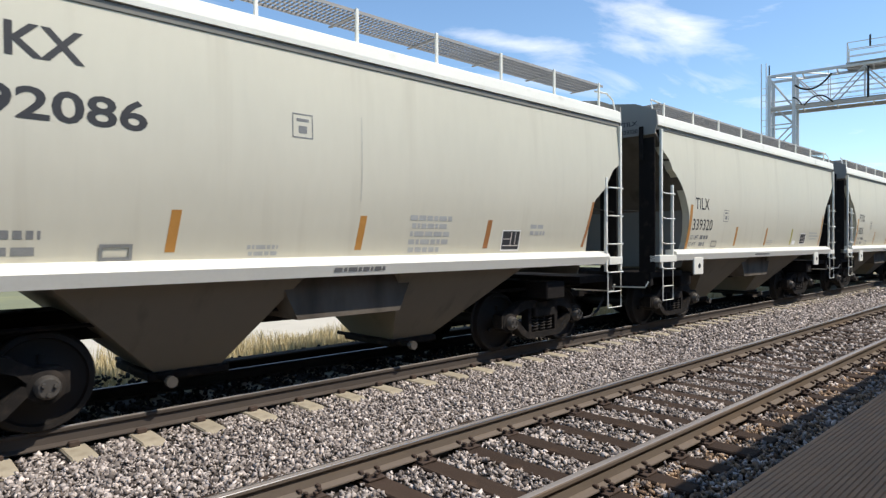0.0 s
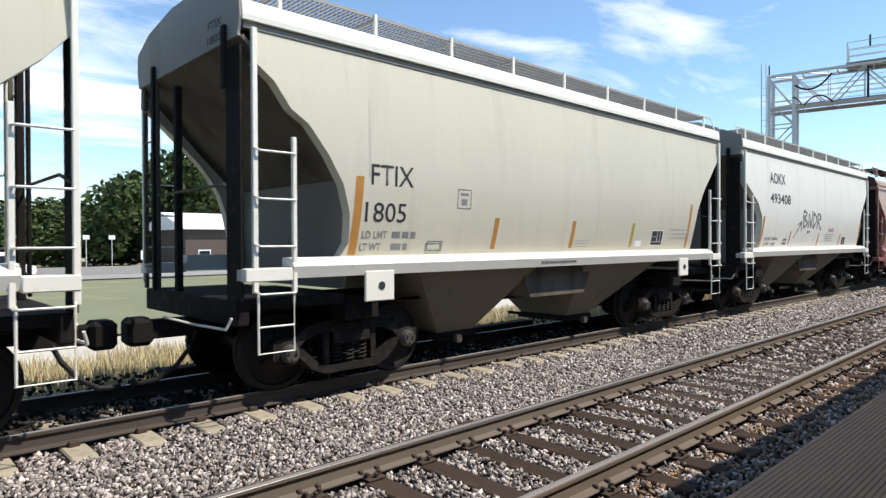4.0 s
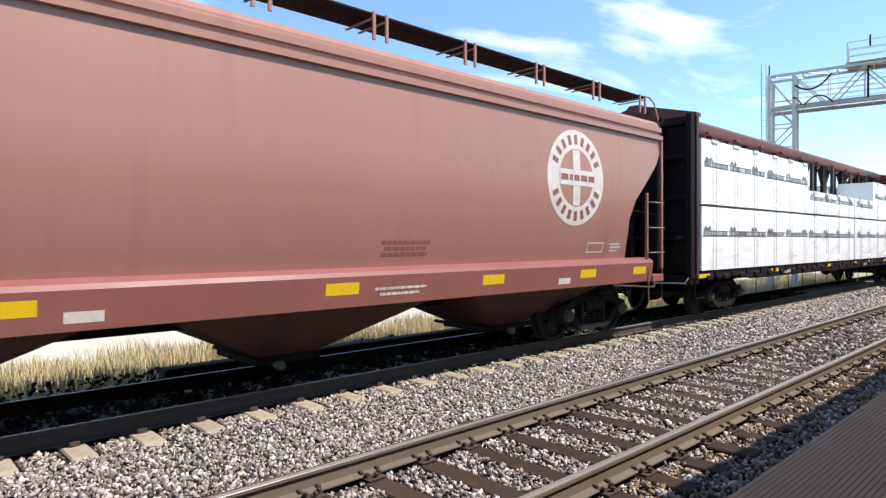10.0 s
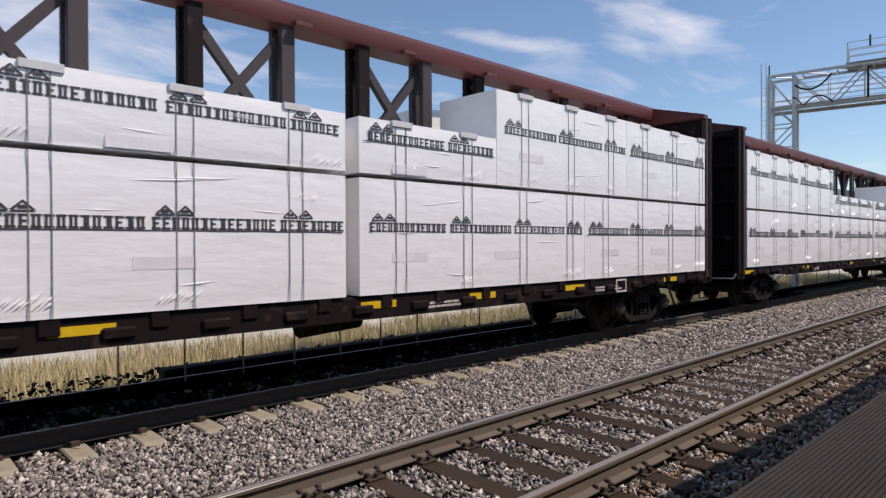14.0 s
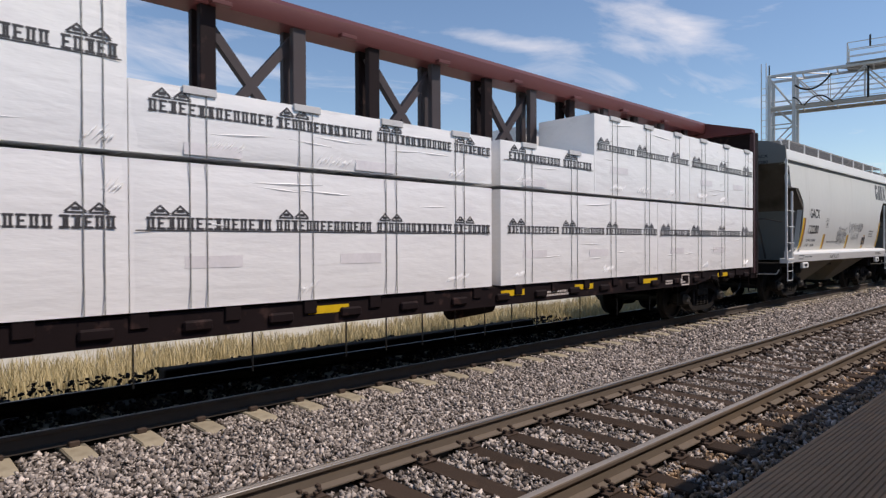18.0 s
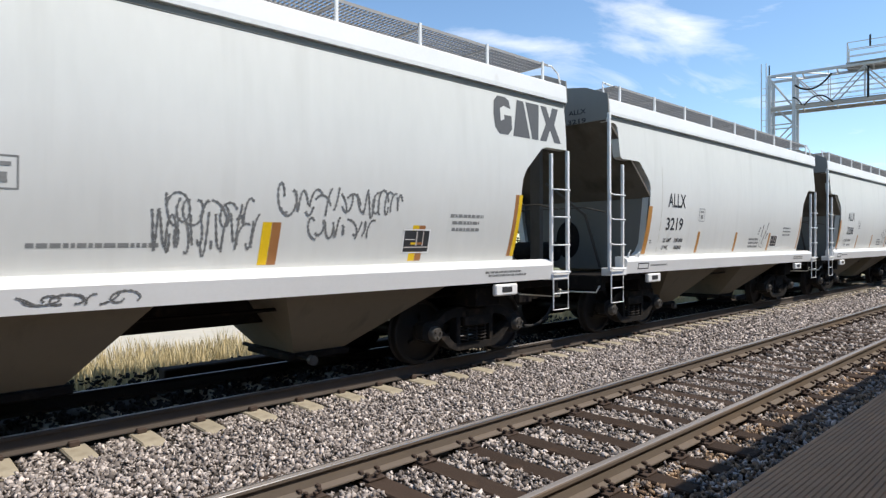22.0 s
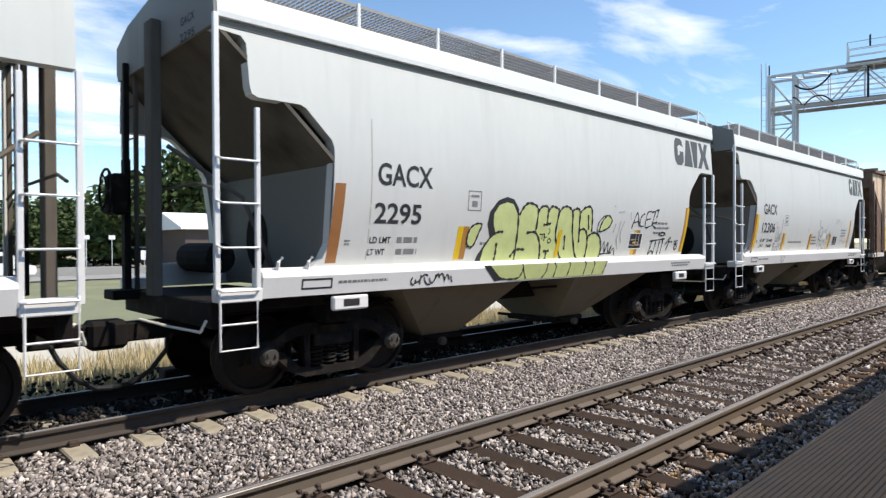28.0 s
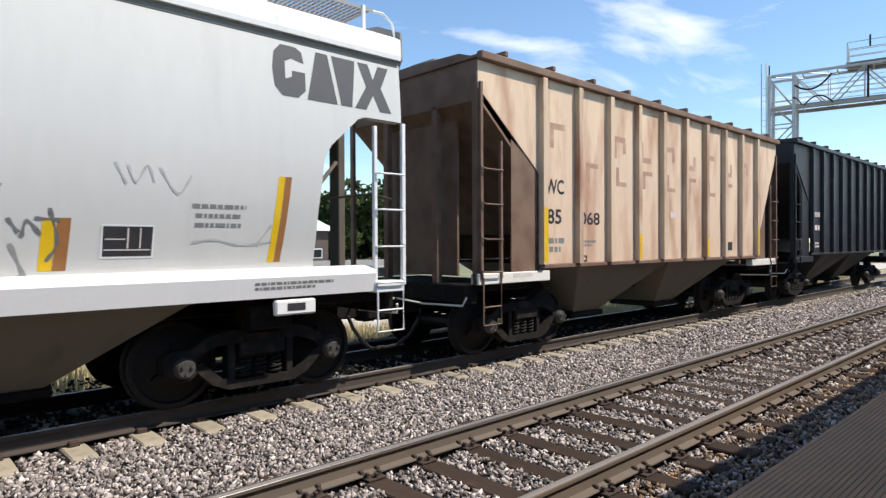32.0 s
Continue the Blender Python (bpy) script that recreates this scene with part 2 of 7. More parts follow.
STONE = material("crushed_ballast_stone", (0.10, 0.082, 0.073), 0.85, vary=0.16, scale=9, fine=70, island=0.9, second=(0.55, 0.485, 0.44), bump=0.25, bump_scale=90, spec=0.12)
BED = material("ballast_bed_grit", (0.05, 0.043, 0.038), 0.95, vary=0.35, scale=14, fine=45, bump=0.9, bump_scale=26, spec=0.12)
PLATFORM = material("brown_ribbed_platform_paving", (0.47, 0.275, 0.155), 0.8, vary=0.14, scale=2, fine=30, stain=(0.38, 0.235, 0.145), stain_at=(0.5, 0.8), stain_scale=1.2, bump=0.2, bump_scale=60, spec=0.12)
CONCRETE = material("platform_edge_concrete", (0.125, 0.112, 0.10), 0.85, vary=0.12, scale=3, fine=40, stain=(0.09, 0.085, 0.085), stain_at=(0.5, 0.8), stain_scale=2, bump=0.2, bump_scale=50, spec=0.12)
GALV = material("galvanised_steel", (0.52, 0.53, 0.54), 0.5, 0.35, vary=0.1, scale=6, fine=50)
WEATHERED_CHORD = material("weathered_chord_steel", (0.42, 0.39, 0.35), 0.7, 0.2, vary=0.15, scale=4, fine=50)
DRY_GRASS = material("dry_yellow_grass", (0.60, 0.51, 0.31), 0.8, vary=0.15, scale=3, fine=20, island=0.25, second=(0.46, 0.37, 0.20))
GROUND = material("dry_field_soil", (0.33, 0.285, 0.17), 0.95, vary=0.18, scale=0.35, fine=5.0, stain=(0.30, 0.30, 0.13), stain_at=(0.5, 0.65), stain_scale=0.1, bump=0.4, bump_scale=8)
GRAVEL = material("pale_gravel_track", (0.53, 0.485, 0.39), 0.95, vary=0.12, scale=1.2, fine=24, bump=0.3, bump_scale=30)
LAWN = material("mown_lawn", (0.20, 0.205, 0.115), 0.9, vary=0.15, scale=0.6, fine=9, stain=(0.33, 0.32, 0.14), stain_at=(0.52, 0.75), stain_scale=0.25, bump=0.4, bump_scale=20)
ROAD = material("sun_bleached_asphalt", (0.30, 0.29, 0.27), 0.9, vary=0.1, scale=1.0, fine=18)
LEAF = material("dark_green_leaves", (0.045, 0.072, 0.025), 0.7, vary=0.2, scale=1.5, fine=8, island=0.8, second=(0.08, 0.105, 0.04), spec=0.12)
BARK = material("grey_brown_bark", (0.12, 0.09, 0.065), 0.9, vary=0.25, scale=4, fine=30, stretch=(1, 1, 0.2), bump=0.5, bump_scale=15, spec=0.12)
HOUSE_WALL = material("dark_brick_wall", (0.10, 0.075, 0.065), 0.85, vary=0.15, scale=2, fine=14, bump=0.2, bump_scale=12)
WHITE_PAINT = material("chalky_white_paint", (0.80, 0.80, 0.78), 0.6, vary=0.05, scale=2, fine=20)
DARK_GLASS = material("dark_window_glass", (0.02, 0.025, 0.03), 0.1, vary=0.05, scale=2, fine=10)
CANOPY = material("canopy_painted_boards", (0.35, 0.32, 0.28), 0.7, vary=0.1, scale=2, fine=20)

# ---- mesh building ----


class Shape:
    """Gathers vertices and faces of one mesh."""

    def __init__(self):
        self.v, self.f = [], []

    def add(self, verts, faces):
        n = len(self.v)
        self.v.extend(verts)
        self.f.extend([tuple(i + n for i in q) for q in faces])
        return self

    def box(self, x0, x1, y0, y1, z0, z1, bevel=0.0, m=None):
        b = min(bevel, 0.45 * min(x1 - x0, y1 - y0, z1 - z0))
        if b <= 0:
            vs = [(x, y, z) for x in (x0, x1) for y in (y0, y1) for z in (z0, z1)]
            fs = [(0, 1, 3, 2), (4, 6, 7, 5), (0, 4, 5, 1), (2, 3, 7, 6), (0, 2, 6, 4), (1, 5, 7, 3)]
        else:
            vs, fs, idx = [], [], {}
            for sx in (0, 1):
                for sy in (0, 1):
                    for sz in (0, 1):
                        cx, cy, cz = (x0, x1)[sx], (y0, y1)[sy], (z0, z1)[sz]
                        dx, dy, dz = (b, -b)[sx], (b, -b)[sy], (b, -b)[sz]
                        for k, p in enumerate(((cx, cy + dy, cz + dz), (cx + dx, cy, cz + dz), (cx + dx, cy + dy, cz))):
                            idx[sx, sy, sz, k] = len(vs)
                            vs.append(p)
                        t = tuple(idx[sx, sy, sz, k] for k in range(3))
                        fs.append(t if (sx + sy + sz) % 2 else t[::-1])
            g = lambda *k: idx[k]
            for s in (0, 1):
                q = [g(s, 0, 0, 0), g(s, 1, 0, 0), g(s, 1, 1, 0), g(s, 0, 1, 0)]
                fs.append(tuple(q if s else q[::-1]))
                q = [g(0, s, 0, 1), g(0, s, 1, 1), g(1, s, 1, 1), g(1, s, 0, 1)]
                fs.append(tuple(q if s else q[::-1]))
                q = [g(0, 0, s, 2), g(1, 0, s, 2), g(1, 1, s, 2), g(0, 1, s, 2)]
                fs.append(tuple(q if s else q[::-1]))
            for a in (0, 1):
                for c in (0, 1):
                    q = [g(0, a, c, 1), g(1, a, c, 1), g(1, a, c, 2), g(0, a, c, 2)]
                    fs.append(tuple(q))
                    q = [g(a, 0, c, 0), g(a, 1, c, 0), g(a, 1, c, 2), g(a, 0, c, 2)]
                    fs.append(tuple(q))
                    q = [g(a, c, 0, 0), g(a, c, 1, 0), g(a, c, 1, 1), g(a, c, 0, 1)]
                    fs.append(tuple(q))
        if m is not None:
            vs = [tuple(m @ Vector(p)) for p in vs]
        return self.add(vs, fs)

    def prism(self, outline, y0, y1, axis="y"):
        """A flat outline (x, z) pulled from y0 to y1 (or, along x, an outline in y, z)."""
        n = len(outline)
        put = (lambda a, d, c: (a, d, c)) if axis == "y" else ((lambda a, d, c: (d, a, c)) if axis == "x" else (lambda a, d, c: (a, c, d)))
        vs = [put(a, y0, c) for a, c in outline] + [put(a, y1, c) for a, c in outline]
        fs = [tuple(range(n))[::-1], tuple(range(n, 2 * n))] + [(i, (i + 1) % n, n + (i + 1) % n, n + i) for i in range(n)]
        return self.add(vs, fs)

    def tube(self, path, r, sides=8, closed=False):
        pts = [Vector(p) for p in path]
        n, rings = len(pts), []
        for i, p in enumerate(pts):
            a = pts[(i - 1) % n] if (i > 0 or closed) else p
            c = pts[(i + 1) % n] if (i < n - 1 or closed) else p
            d = (c - a).normalized()
            side = d.cross(Vector((0, 0, 1)) if abs(d.z) < 0.9 else Vector((1, 0, 0))).normalized()
            up = side.cross(d).normalized()
            rr = r[i] if isinstance(r, (list, tuple)) else r
            rings.append([tuple(p + side * (rr * math.cos(q)) + up * (rr * math.sin(q))) for q in [2 * math.pi * k / sides for k in range(sides)]])
        vs = [q for ring in rings for q in ring]
        fs = []
        for i in range(n if closed else n - 1):
            for k in range(sides):
                a, c = i * sides, ((i + 1) % n) * sides
                fs.append((a + k, a + (k + 1) % sides, c + (k + 1) % sides, c + k))
        if not closed:
            fs += [tuple(range(sides))[::-1], tuple(range((n - 1) * sides, n * sides))]
        return self.add(vs, fs)

    def disc_stack(self, rows, centre=(0, 0, 0), sides=24):
        """A turned body about the y axis: rows of (y, radius)."""
        vs, fs = [], []
        for y, r in rows:
            vs += [(centre[0] + r * math.cos(2 * math.pi * k / sides), centre[1] + y, centre[2] + r * math.sin(2 * math.pi * k / sides)) for k in range(sides)]
        for i in range(len(rows) - 1):
            for k in range(sides):
                fs.append((i * sides + k, i * sides + (k + 1) % sides, (i + 1) * sides + (k + 1) % sides, (i + 1) * sides + k))
        fs += [tuple(range(sides))[::-1], tuple(range((len(rows) - 1) * sides, len(rows) * sides))]
        return self.add(vs, fs)

    def mesh(self, name, mat, smooth=False, mend=True):
        me = bpy.data.meshes.new(name)
        me.from_pydata([tuple(p) for p in self.v], [], self.f)
        if mend:
            bm = bmesh.new()
            bm.from_mesh(me)
            bmesh.ops.recalc_face_normals(bm, faces=bm.faces)
            bm.to_mesh(me)
            bm.free()
        if mat:
            me.materials.append(mat)
        if smooth:
            me.polygons.foreach_set("use_smooth", [True] * len(me.polygons))
            me.set_sharp_from_angle(angle=radians(38))
        return me


def part(name, data, mat=None, parent=None, label="", smooth=False):
    """Links a Shape or a ready mesh as one object under its thing."""
    me = data.mesh(name, mat, smooth) if isinstance(data, Shape) else data
    ob = new(name, me)
    if parent is not None:
        ob.parent = parent
    if label:
        tagged(ob, label)
    return ob


def thing(name, label, category, group="", kind="", at=(0, 0, 0)):
    ob = new(name)
    ob.location = at
    ob.empty_display_size = 0.2
    return tagged(ob, label, category, group, kind)

# ---- the place: rail tops at z = 0, tracks along x, y away from the platform ----
Y_NEAR, Y_TRAIN = 3.51, 7.68
GAUGE_HALF = 0.754


def sheet(name, x0, x1, y0, y1, z, mat, label, category, nx=2, ny=2, wave=0.0, kind="structure", thick=0.0):
    s = Shape()
    xs, ys = np.linspace(x0, x1, nx), np.linspace(y0, y1, ny)
    vs = [(x, y, z + (wave * noise.noise((x * 0.15, y * 0.15, 3.1)) if wave else 0)) for x in xs for y in ys]
    s.add(vs, [(i * ny + j, (i + 1) * ny + j, (i + 1) * ny + j + 1, i * ny + j + 1) for i in range(nx - 1) for j in range(ny - 1)])
    ob = new(name, s.mesh(name, mat))
    return tagged(ob, label, category, kind=kind)


sheet("ground", -2500, 2500, -2500, 2500, -0.75, GROUND, "flat dry field soil reaching the horizon", "ground", 3, 3)
sheet("gravel_track", -60, 260, 13.9, 18.3, -0.71, GRAVEL, "pale dusty gravel service road beside the railway", "gravel road", 40, 4, 0.03)
sheet("lawn", -80, 300, 18.5, 48.5, -0.70, LAWN, "mown sunlit lawn beyond the service road", "lawn", 40, 8, 0.1)
sheet("road", -120, 400, 49.5, 56.3, -0.66, ROAD, "sun-bleached asphalt street behind the lawn", "road")


def ballast_bed():
    """The bank of grit under both tracks, with a sloping shoulder at the far side."""
    prof = [(1.78, -0.34), (2.1, -0.29), (2.75, -0.245), (4.3, -0.245), (4.9, -0.24), (6.2, -0.235), (8.98, -0.24), (9.5, -0.28), (10.9, -0.70), (11.0, -0.9), (1.77, -0.9)]
    s = Shape()
    s.prism(prof, -40, 320, axis="x")
    tagged(new("ballast_bed", s.mesh("ballast_bed", BED)), "grey crushed-stone bank under both tracks", "ballast", kind="structure")


ballast_bed()


def stones(name, count, x0, x1, y0, y1, z, size, label, keep_out=None, seed=1, mat=STONE):
    """Loose stones, each a broken angular lump, joined in one mesh."""
    r = np.random.default_rng(seed)
    ico = np.array([(a, c, e) for a in (-1, 1) for c in (-1, 1) for e in (-1, 1)]) * 0.62
    tri = np.array([(0, 1, 3), (0, 3, 2), (4, 6, 7), (4, 7, 5), (0, 4, 5), (0, 5, 1), (2, 3, 7), (2, 7, 6), (0, 2, 6), (0, 6, 4), (1, 5, 7), (1, 7, 3)])
    px, py = r.uniform(x0, x1, count), r.uniform(y0, y1, count)
    if keep_out is not None:
        ok = ~keep_out(px, py)
        px, py = px[ok], py[ok]
    n = len(px)
    rad = size * (0.55 + 0.9 * r.random(n) ** 2)
    q = r.normal(size=(n, 4))
    q /= np.linalg.norm(q, axis=1)[:, None]
    w, x, y, zz = q.T
    rot = np.stack([np.stack([1 - 2 * (y * y + zz * zz), 2 * (x * y - zz * w), 2 * (x * zz + y * w)], -1), np.stack([2 * (x * y + zz * w), 1 - 2 * (x * x + zz * zz), 2 * (y * zz - x * w)], -1), np.stack([2 * (x * zz - y * w), 2 * (y * zz + x * w), 1 - 2 * (x * x + y * y)], -1)], 1)
    local = ico[None] * (1 + r.uniform(-0.58, 0.46, (n, 8, 3))) * np.stack([np.full(n, 1.12), r.uniform(0.42, 0.85, n), r.uniform(0.32, 0.66, n)], 1)[:, None, :] * rad[:, None, None]
    v = np.einsum("nij,nkj->nki", rot, local)
    v[:, :, 0] += px[:, None]
    v[:, :, 1] += py[:, None]
    v[:, :, 2] += (z + r.uniform(-0.6, 0.55, n) * size)[:, None]
    f = (tri[None] + 8 * np.arange(n)[:, None, None]).reshape(-1, 3)
    me = bpy.data.meshes.new(name)
    me.vertices.add(n * 8)
    me.vertices.foreach_set("co", v.reshape(-1))
    me.loops.add(len(f) * 3)
    me.loops.foreach_set("vertex_index", f.reshape(-1).astype(np.int32))
    me.polygons.add(len(f))
    me.polygons.foreach_set("loop_start", np.arange(0, len(f) * 3, 3, dtype=np.int32))
    me.update(calc_edges=True)
    me.validate()
    me.materials.append(mat)
    return tagged(new(name, me), label, "ballast", kind="stuff")


TIE_STEP, TIE_FIRST = 0.575, 0.25
CON_STEP, CON_FIRST = 0.615, 0.31


def on_near_tie(px, py):
    k = (px - TIE_FIRST + TIE_STEP / 2) % TIE_STEP - TIE_STEP / 2
    return (np.abs(k) < 0.112) & (np.abs(py - Y_NEAR) < 1.27) | (np.abs(np.abs(py - Y_NEAR) - GAUGE_HALF) < 0.085)


def on_far_tie(px, py):
    k = (px - CON_FIRST + CON_STEP / 2) % CON_STEP - CON_STEP / 2
    return (np.abs(k) < 0.15) & (np.abs(py - Y_TRAIN) < 1.30) | (np.abs(np.abs(py - Y_TRAIN) - GAUGE_HALF) < 0.10)


stones("ballast_stones", 42000, -2.5, 11, 4.38, 6.95, -0.212, 0.0305, "grey angular stones heaped between the tracks", on_far_tie, 1)
stones("ballast_stones", 19000, 0.0, 11, 2.55, 4.45, -0.210, 0.0295, "brownish stones packed between timber ties", on_near_tie, 2)
stones("ballast_stones", 20000, 11, 26, 4.3, 6.9, -0.214, 0.040, "grey angular stones farther down the line", on_far_tie, 3)
stones("ballast_stones", 9500, 11, 26, 2.5, 4.4, -0.212, 0.042, "stones between timber ties farther down the line", on_near_tie, 4)
stones("ballast_stones", 11000, 26, 70, 2.1, 6.7, -0.222, 0.075, "distant stones beside both tracks", None, 5)
stones("ballast_stones", 5200, 0.0, 11, 1.83, 2.68, -0.225, 0.034, "rust-brown stones beside the rail next to the platform", on_near_tie, 7, RUST_STONE)
stones("ballast_stones", 2600, 0.0, 11, 1.83, 2.45, -0.222, 0.034, "grey stones beside the platform edge", on_near_tie, 9)
stones("ballast_stones", 3200, 11, 26, 1.83, 2.6, -0.225, 0.042, "rust-brown stones along the platform farther down", on_near_tie, 8, RUST_STONE)
stones("ballast_stones", 9000, -13, 0.0, 1.95, 4.4, -0.212, 0.045, "stones between timber ties back along the line", on_near_tie, 10)
stones("ballast_stones", 9000, -13, -2.5, 4.4, 6.95, -0.214, 0.048, "grey stones between the tracks back along the line", on_far_tie, 11)
stones("ballast_stones", 2500, -4, 14, 8.5, 10.6, -0.25, 0.045, "stones coloured dark for the shade on the far shoulder", None, 6, SHADED_STONE)
# dark heap added over the ties to paint in the shade beneath the cars
stones("ballast_stones", 9000, -13, 26, Y_TRAIN - 0.66, Y_TRAIN + 0.66, -0.165, 0.042, "stones coloured dark for the shade between the rails under the train", None, 12, SHADED_STONE)


def rail(parent, y, shine=False, steel=RAIL_SIDE):
    prof = [(-0.07, -0.171), (0.07, -0.171), (0.07, -0.160), (0.012, -0.140), (0.009, -0.045), (0.034, -0.036), (0.036, -0.010), (0.030, -0.002), (-0.030, -0.002), (-0.036, -0.010), (-0.034, -0.036), (-0.009, -0.045), (-0.012, -0.140), (-0.07, -0.160)]
    s = Shape()
    s.prism([(y + a, c) for a, c in prof], -40, 320, axis="x")
    ob = part("rail", s, steel, parent)
    s = Shape()
    s.prism([(y - 0.029, -0.0019), (y + 0.029, -0.0019), (y + 0.020, 0.0012), (y - 0.020, 0.0012)], -40, 320, axis="x")
    part("rail_head", s, RAIL_WORN, ob, "worn running surface")
    if shine:
        s = Shape().box(-40, 320, y + 0.001, y + 0.015, 0.0014, 0.0024)
        part("polished_strip", s, RAIL_TOP, ob, "bright polished running line")
        s = Shape().prism([(y - 0.0375, -0.0118), (y - 0.0335, -0.0050), (y - 0.030, -0.006), (y - 0.034, -0.0135)], -40, 320, axis="x")
        part("polished_corner", s, RAIL_TOP, ob, "bright polished gauge corner")
    return ob


def near_track():
    t = thing("track", "jointed steel rails on weathered timber ties", "railway track", kind="structure")
    for y in (Y_NEAR - GAUGE_HALF, Y_NEAR + GAUGE_HALF):
        rail(t, y, y > Y_NEAR)
    meshes = []
    for k in range(4):
        s = Shape()
        s.box(-0.115, 0.115, -1.3, 1.3, -0.36, -0.186 - 0.004 * k, 0.012)
        s.v = [(a + 0.006 * noise.noise((a * 9, c * 2, k * 3.3)), c, e + 0.008 * noise.noise((a * 7, c * 1.7, k + 9.1))) for a, c, e in s.v]
        meshes.append(s.mesh("tie", TIE_WOOD))
    plate = Shape().box(-0.09, 0.09, -0.15, 0.15, -0.192, -0.174, 0.004).mesh("tie_plate", SPIKE)
    sp = Shape()
    for a, c in ((-0.06, -0.085), (0.06, -0.085), (0.05, 0.085), (-0.06, 0.085), (0.0, -0.13), (0.02, 0.13)):
        sp.box(a - 0.012, a + 0.012, c - 0.016, c + 0.016, -0.172, -0.142, 0.004)
        sp.box(a - 0.016, a + 0.016, c - 0.022, c + 0.020, -0.148, -0.134, 0.005)
    spikes = sp.mesh("spikes", SPIKE)
    clip = Shape().box(-0.10, -0.065, -0.055, 0.055, -0.172, -0.125, 0.006).box(0.065, 0.10, -0.055, 0.055, -0.172, -0.125, 0.006).mesh("rail_anchor", SPIKE)
    r = random.Random(3)
    for i in range(-22, 110):
        x = TIE_FIRST + i * TIE_STEP + r.uniform(-0.01, 0.01)
        tie = part("tie", meshes[r.randrange(4)], None, t)
        tie.location = (x, Y_NEAR + r.uniform(-0.05, 0.05), r.uniform(-0.008, 0.0))
        tie.rotation_euler = (0, 0, r.uniform(-0.012, 0.012))
        if i < 60:
            for y in (-GAUGE_HALF, GAUGE_HALF):
                for name, me in (("tie_plate", plate), ("spikes", spikes)) + ((("rail_anchor", clip),) if i < 40 else ()):
                    o = part(name, me, None, t)
                    o.location = (x, Y_NEAR + y, 0.0)


near_track()


def far_track():
    t = thing("track", "steel rails on pale concrete ties under the train", "railway track", kind="structure")
    for y in (Y_TRAIN - GAUGE_HALF, Y_TRAIN + GAUGE_HALF):
        rail(t, y, False, RAIL_SHADED)
    prof = [(-0.14, -0.40), (0.14, -0.40), (0.115, -0.2), (0.10, -0.185), (-0.10, -0.185), (-0.115, -0.2)]
    s = Shape()
    n = len(prof)
    vs = []
    for y, dz in ((-1.29, -0.035), (-1.20, 0.0), (1.20, 0.0), (1.29, -0.035)):
        vs += [(a, y, c + (dz if c > -0.3 else 0)) for a, c in prof]
    fs = [tuple(range(n)), tuple(range(3 * n, 4 * n))] + [(j * n + i, j * n + (i + 1) % n, (j + 1) * n + (i + 1) % n, (j + 1) * n + i) for j in range(3) for i in range(n)]
    me = s.add(vs, fs).mesh("tie", TIE_CONCRETE)
    clip = Shape().box(-0.05, 0.05, -0.12, -0.06, -0.19, -0.135, 0.01).box(-0.05, 0.05, 0.06, 0.12, -0.19, -0.135, 0.01).mesh("rail_clip", SPIKE)
    r = random.Random(8)
    for i in range(-22, 90):
        x = CON_FIRST + i * CON_STEP
        tie = part("tie", me, None, t)
        tie.location = (x, Y_TRAIN + r.uniform(-0.02, 0.02), r.uniform(-0.006, 0.004))
        tie.rotation_euler = (0, 0, r.uniform(-0.008, 0.008))
        if i < 30:
            for y in (-GAUGE_HALF, GAUGE_HALF):
                o = part("rail_clip", clip, None, t)
                o.location = (x, Y_TRAIN + y, 0)


far_track()


def platform():
    s = Shape().box(-30, 260, -7.0, 1.80, -0.9, 0.0, 0.02)
    tagged(new("platform", s.mesh("platform", CONCRETE)), "low station platform of dark shaded concrete", "platform", kind="structure")
    s = Shape()
    y = 1.77
    while y > -5.8:
        s.prism([(y, 0.002), (y - 0.008, 0.009), (y - 0.024, 0.009), (y - 0.032, 0.002)], -25, 120, axis="x")
        y -= 0.040
    s.box(-25, 120, -5.95, 1.785, -0.002, 0.0035)
    tagged(new("paving", s.mesh("paving", PLATFORM)), "brown ribbed paving along the platform", "paving", kind="structure")


platform()


def canopy():
    """The shelter roof over the platform, which keeps it in shade."""
    t = thing("platform_canopy", "long flat shelter roof over the platform", "canopy", kind="structure")
    part("roof", Shape().box(-25, 120, -6.0, 0.07, 3.22, 3.42, 0.03), CANOPY, t)
    part("fascia", Shape().box(-25, 120, 0.072, 0.11, 3.16, 3.45, 0.01), CANOPY, t)
    for x in range(-21, 120, 7):
        part("post", Shape().box(x - 0.1, x + 0.1, -3.2, -3.0, 0.0, 3.22, 0.015), CANOPY, t)
    part("back_wall", Shape().box(-25, 120, -6.2, -6.0, 0.0, 3.42, 0.01), CANOPY, t)


canopy()


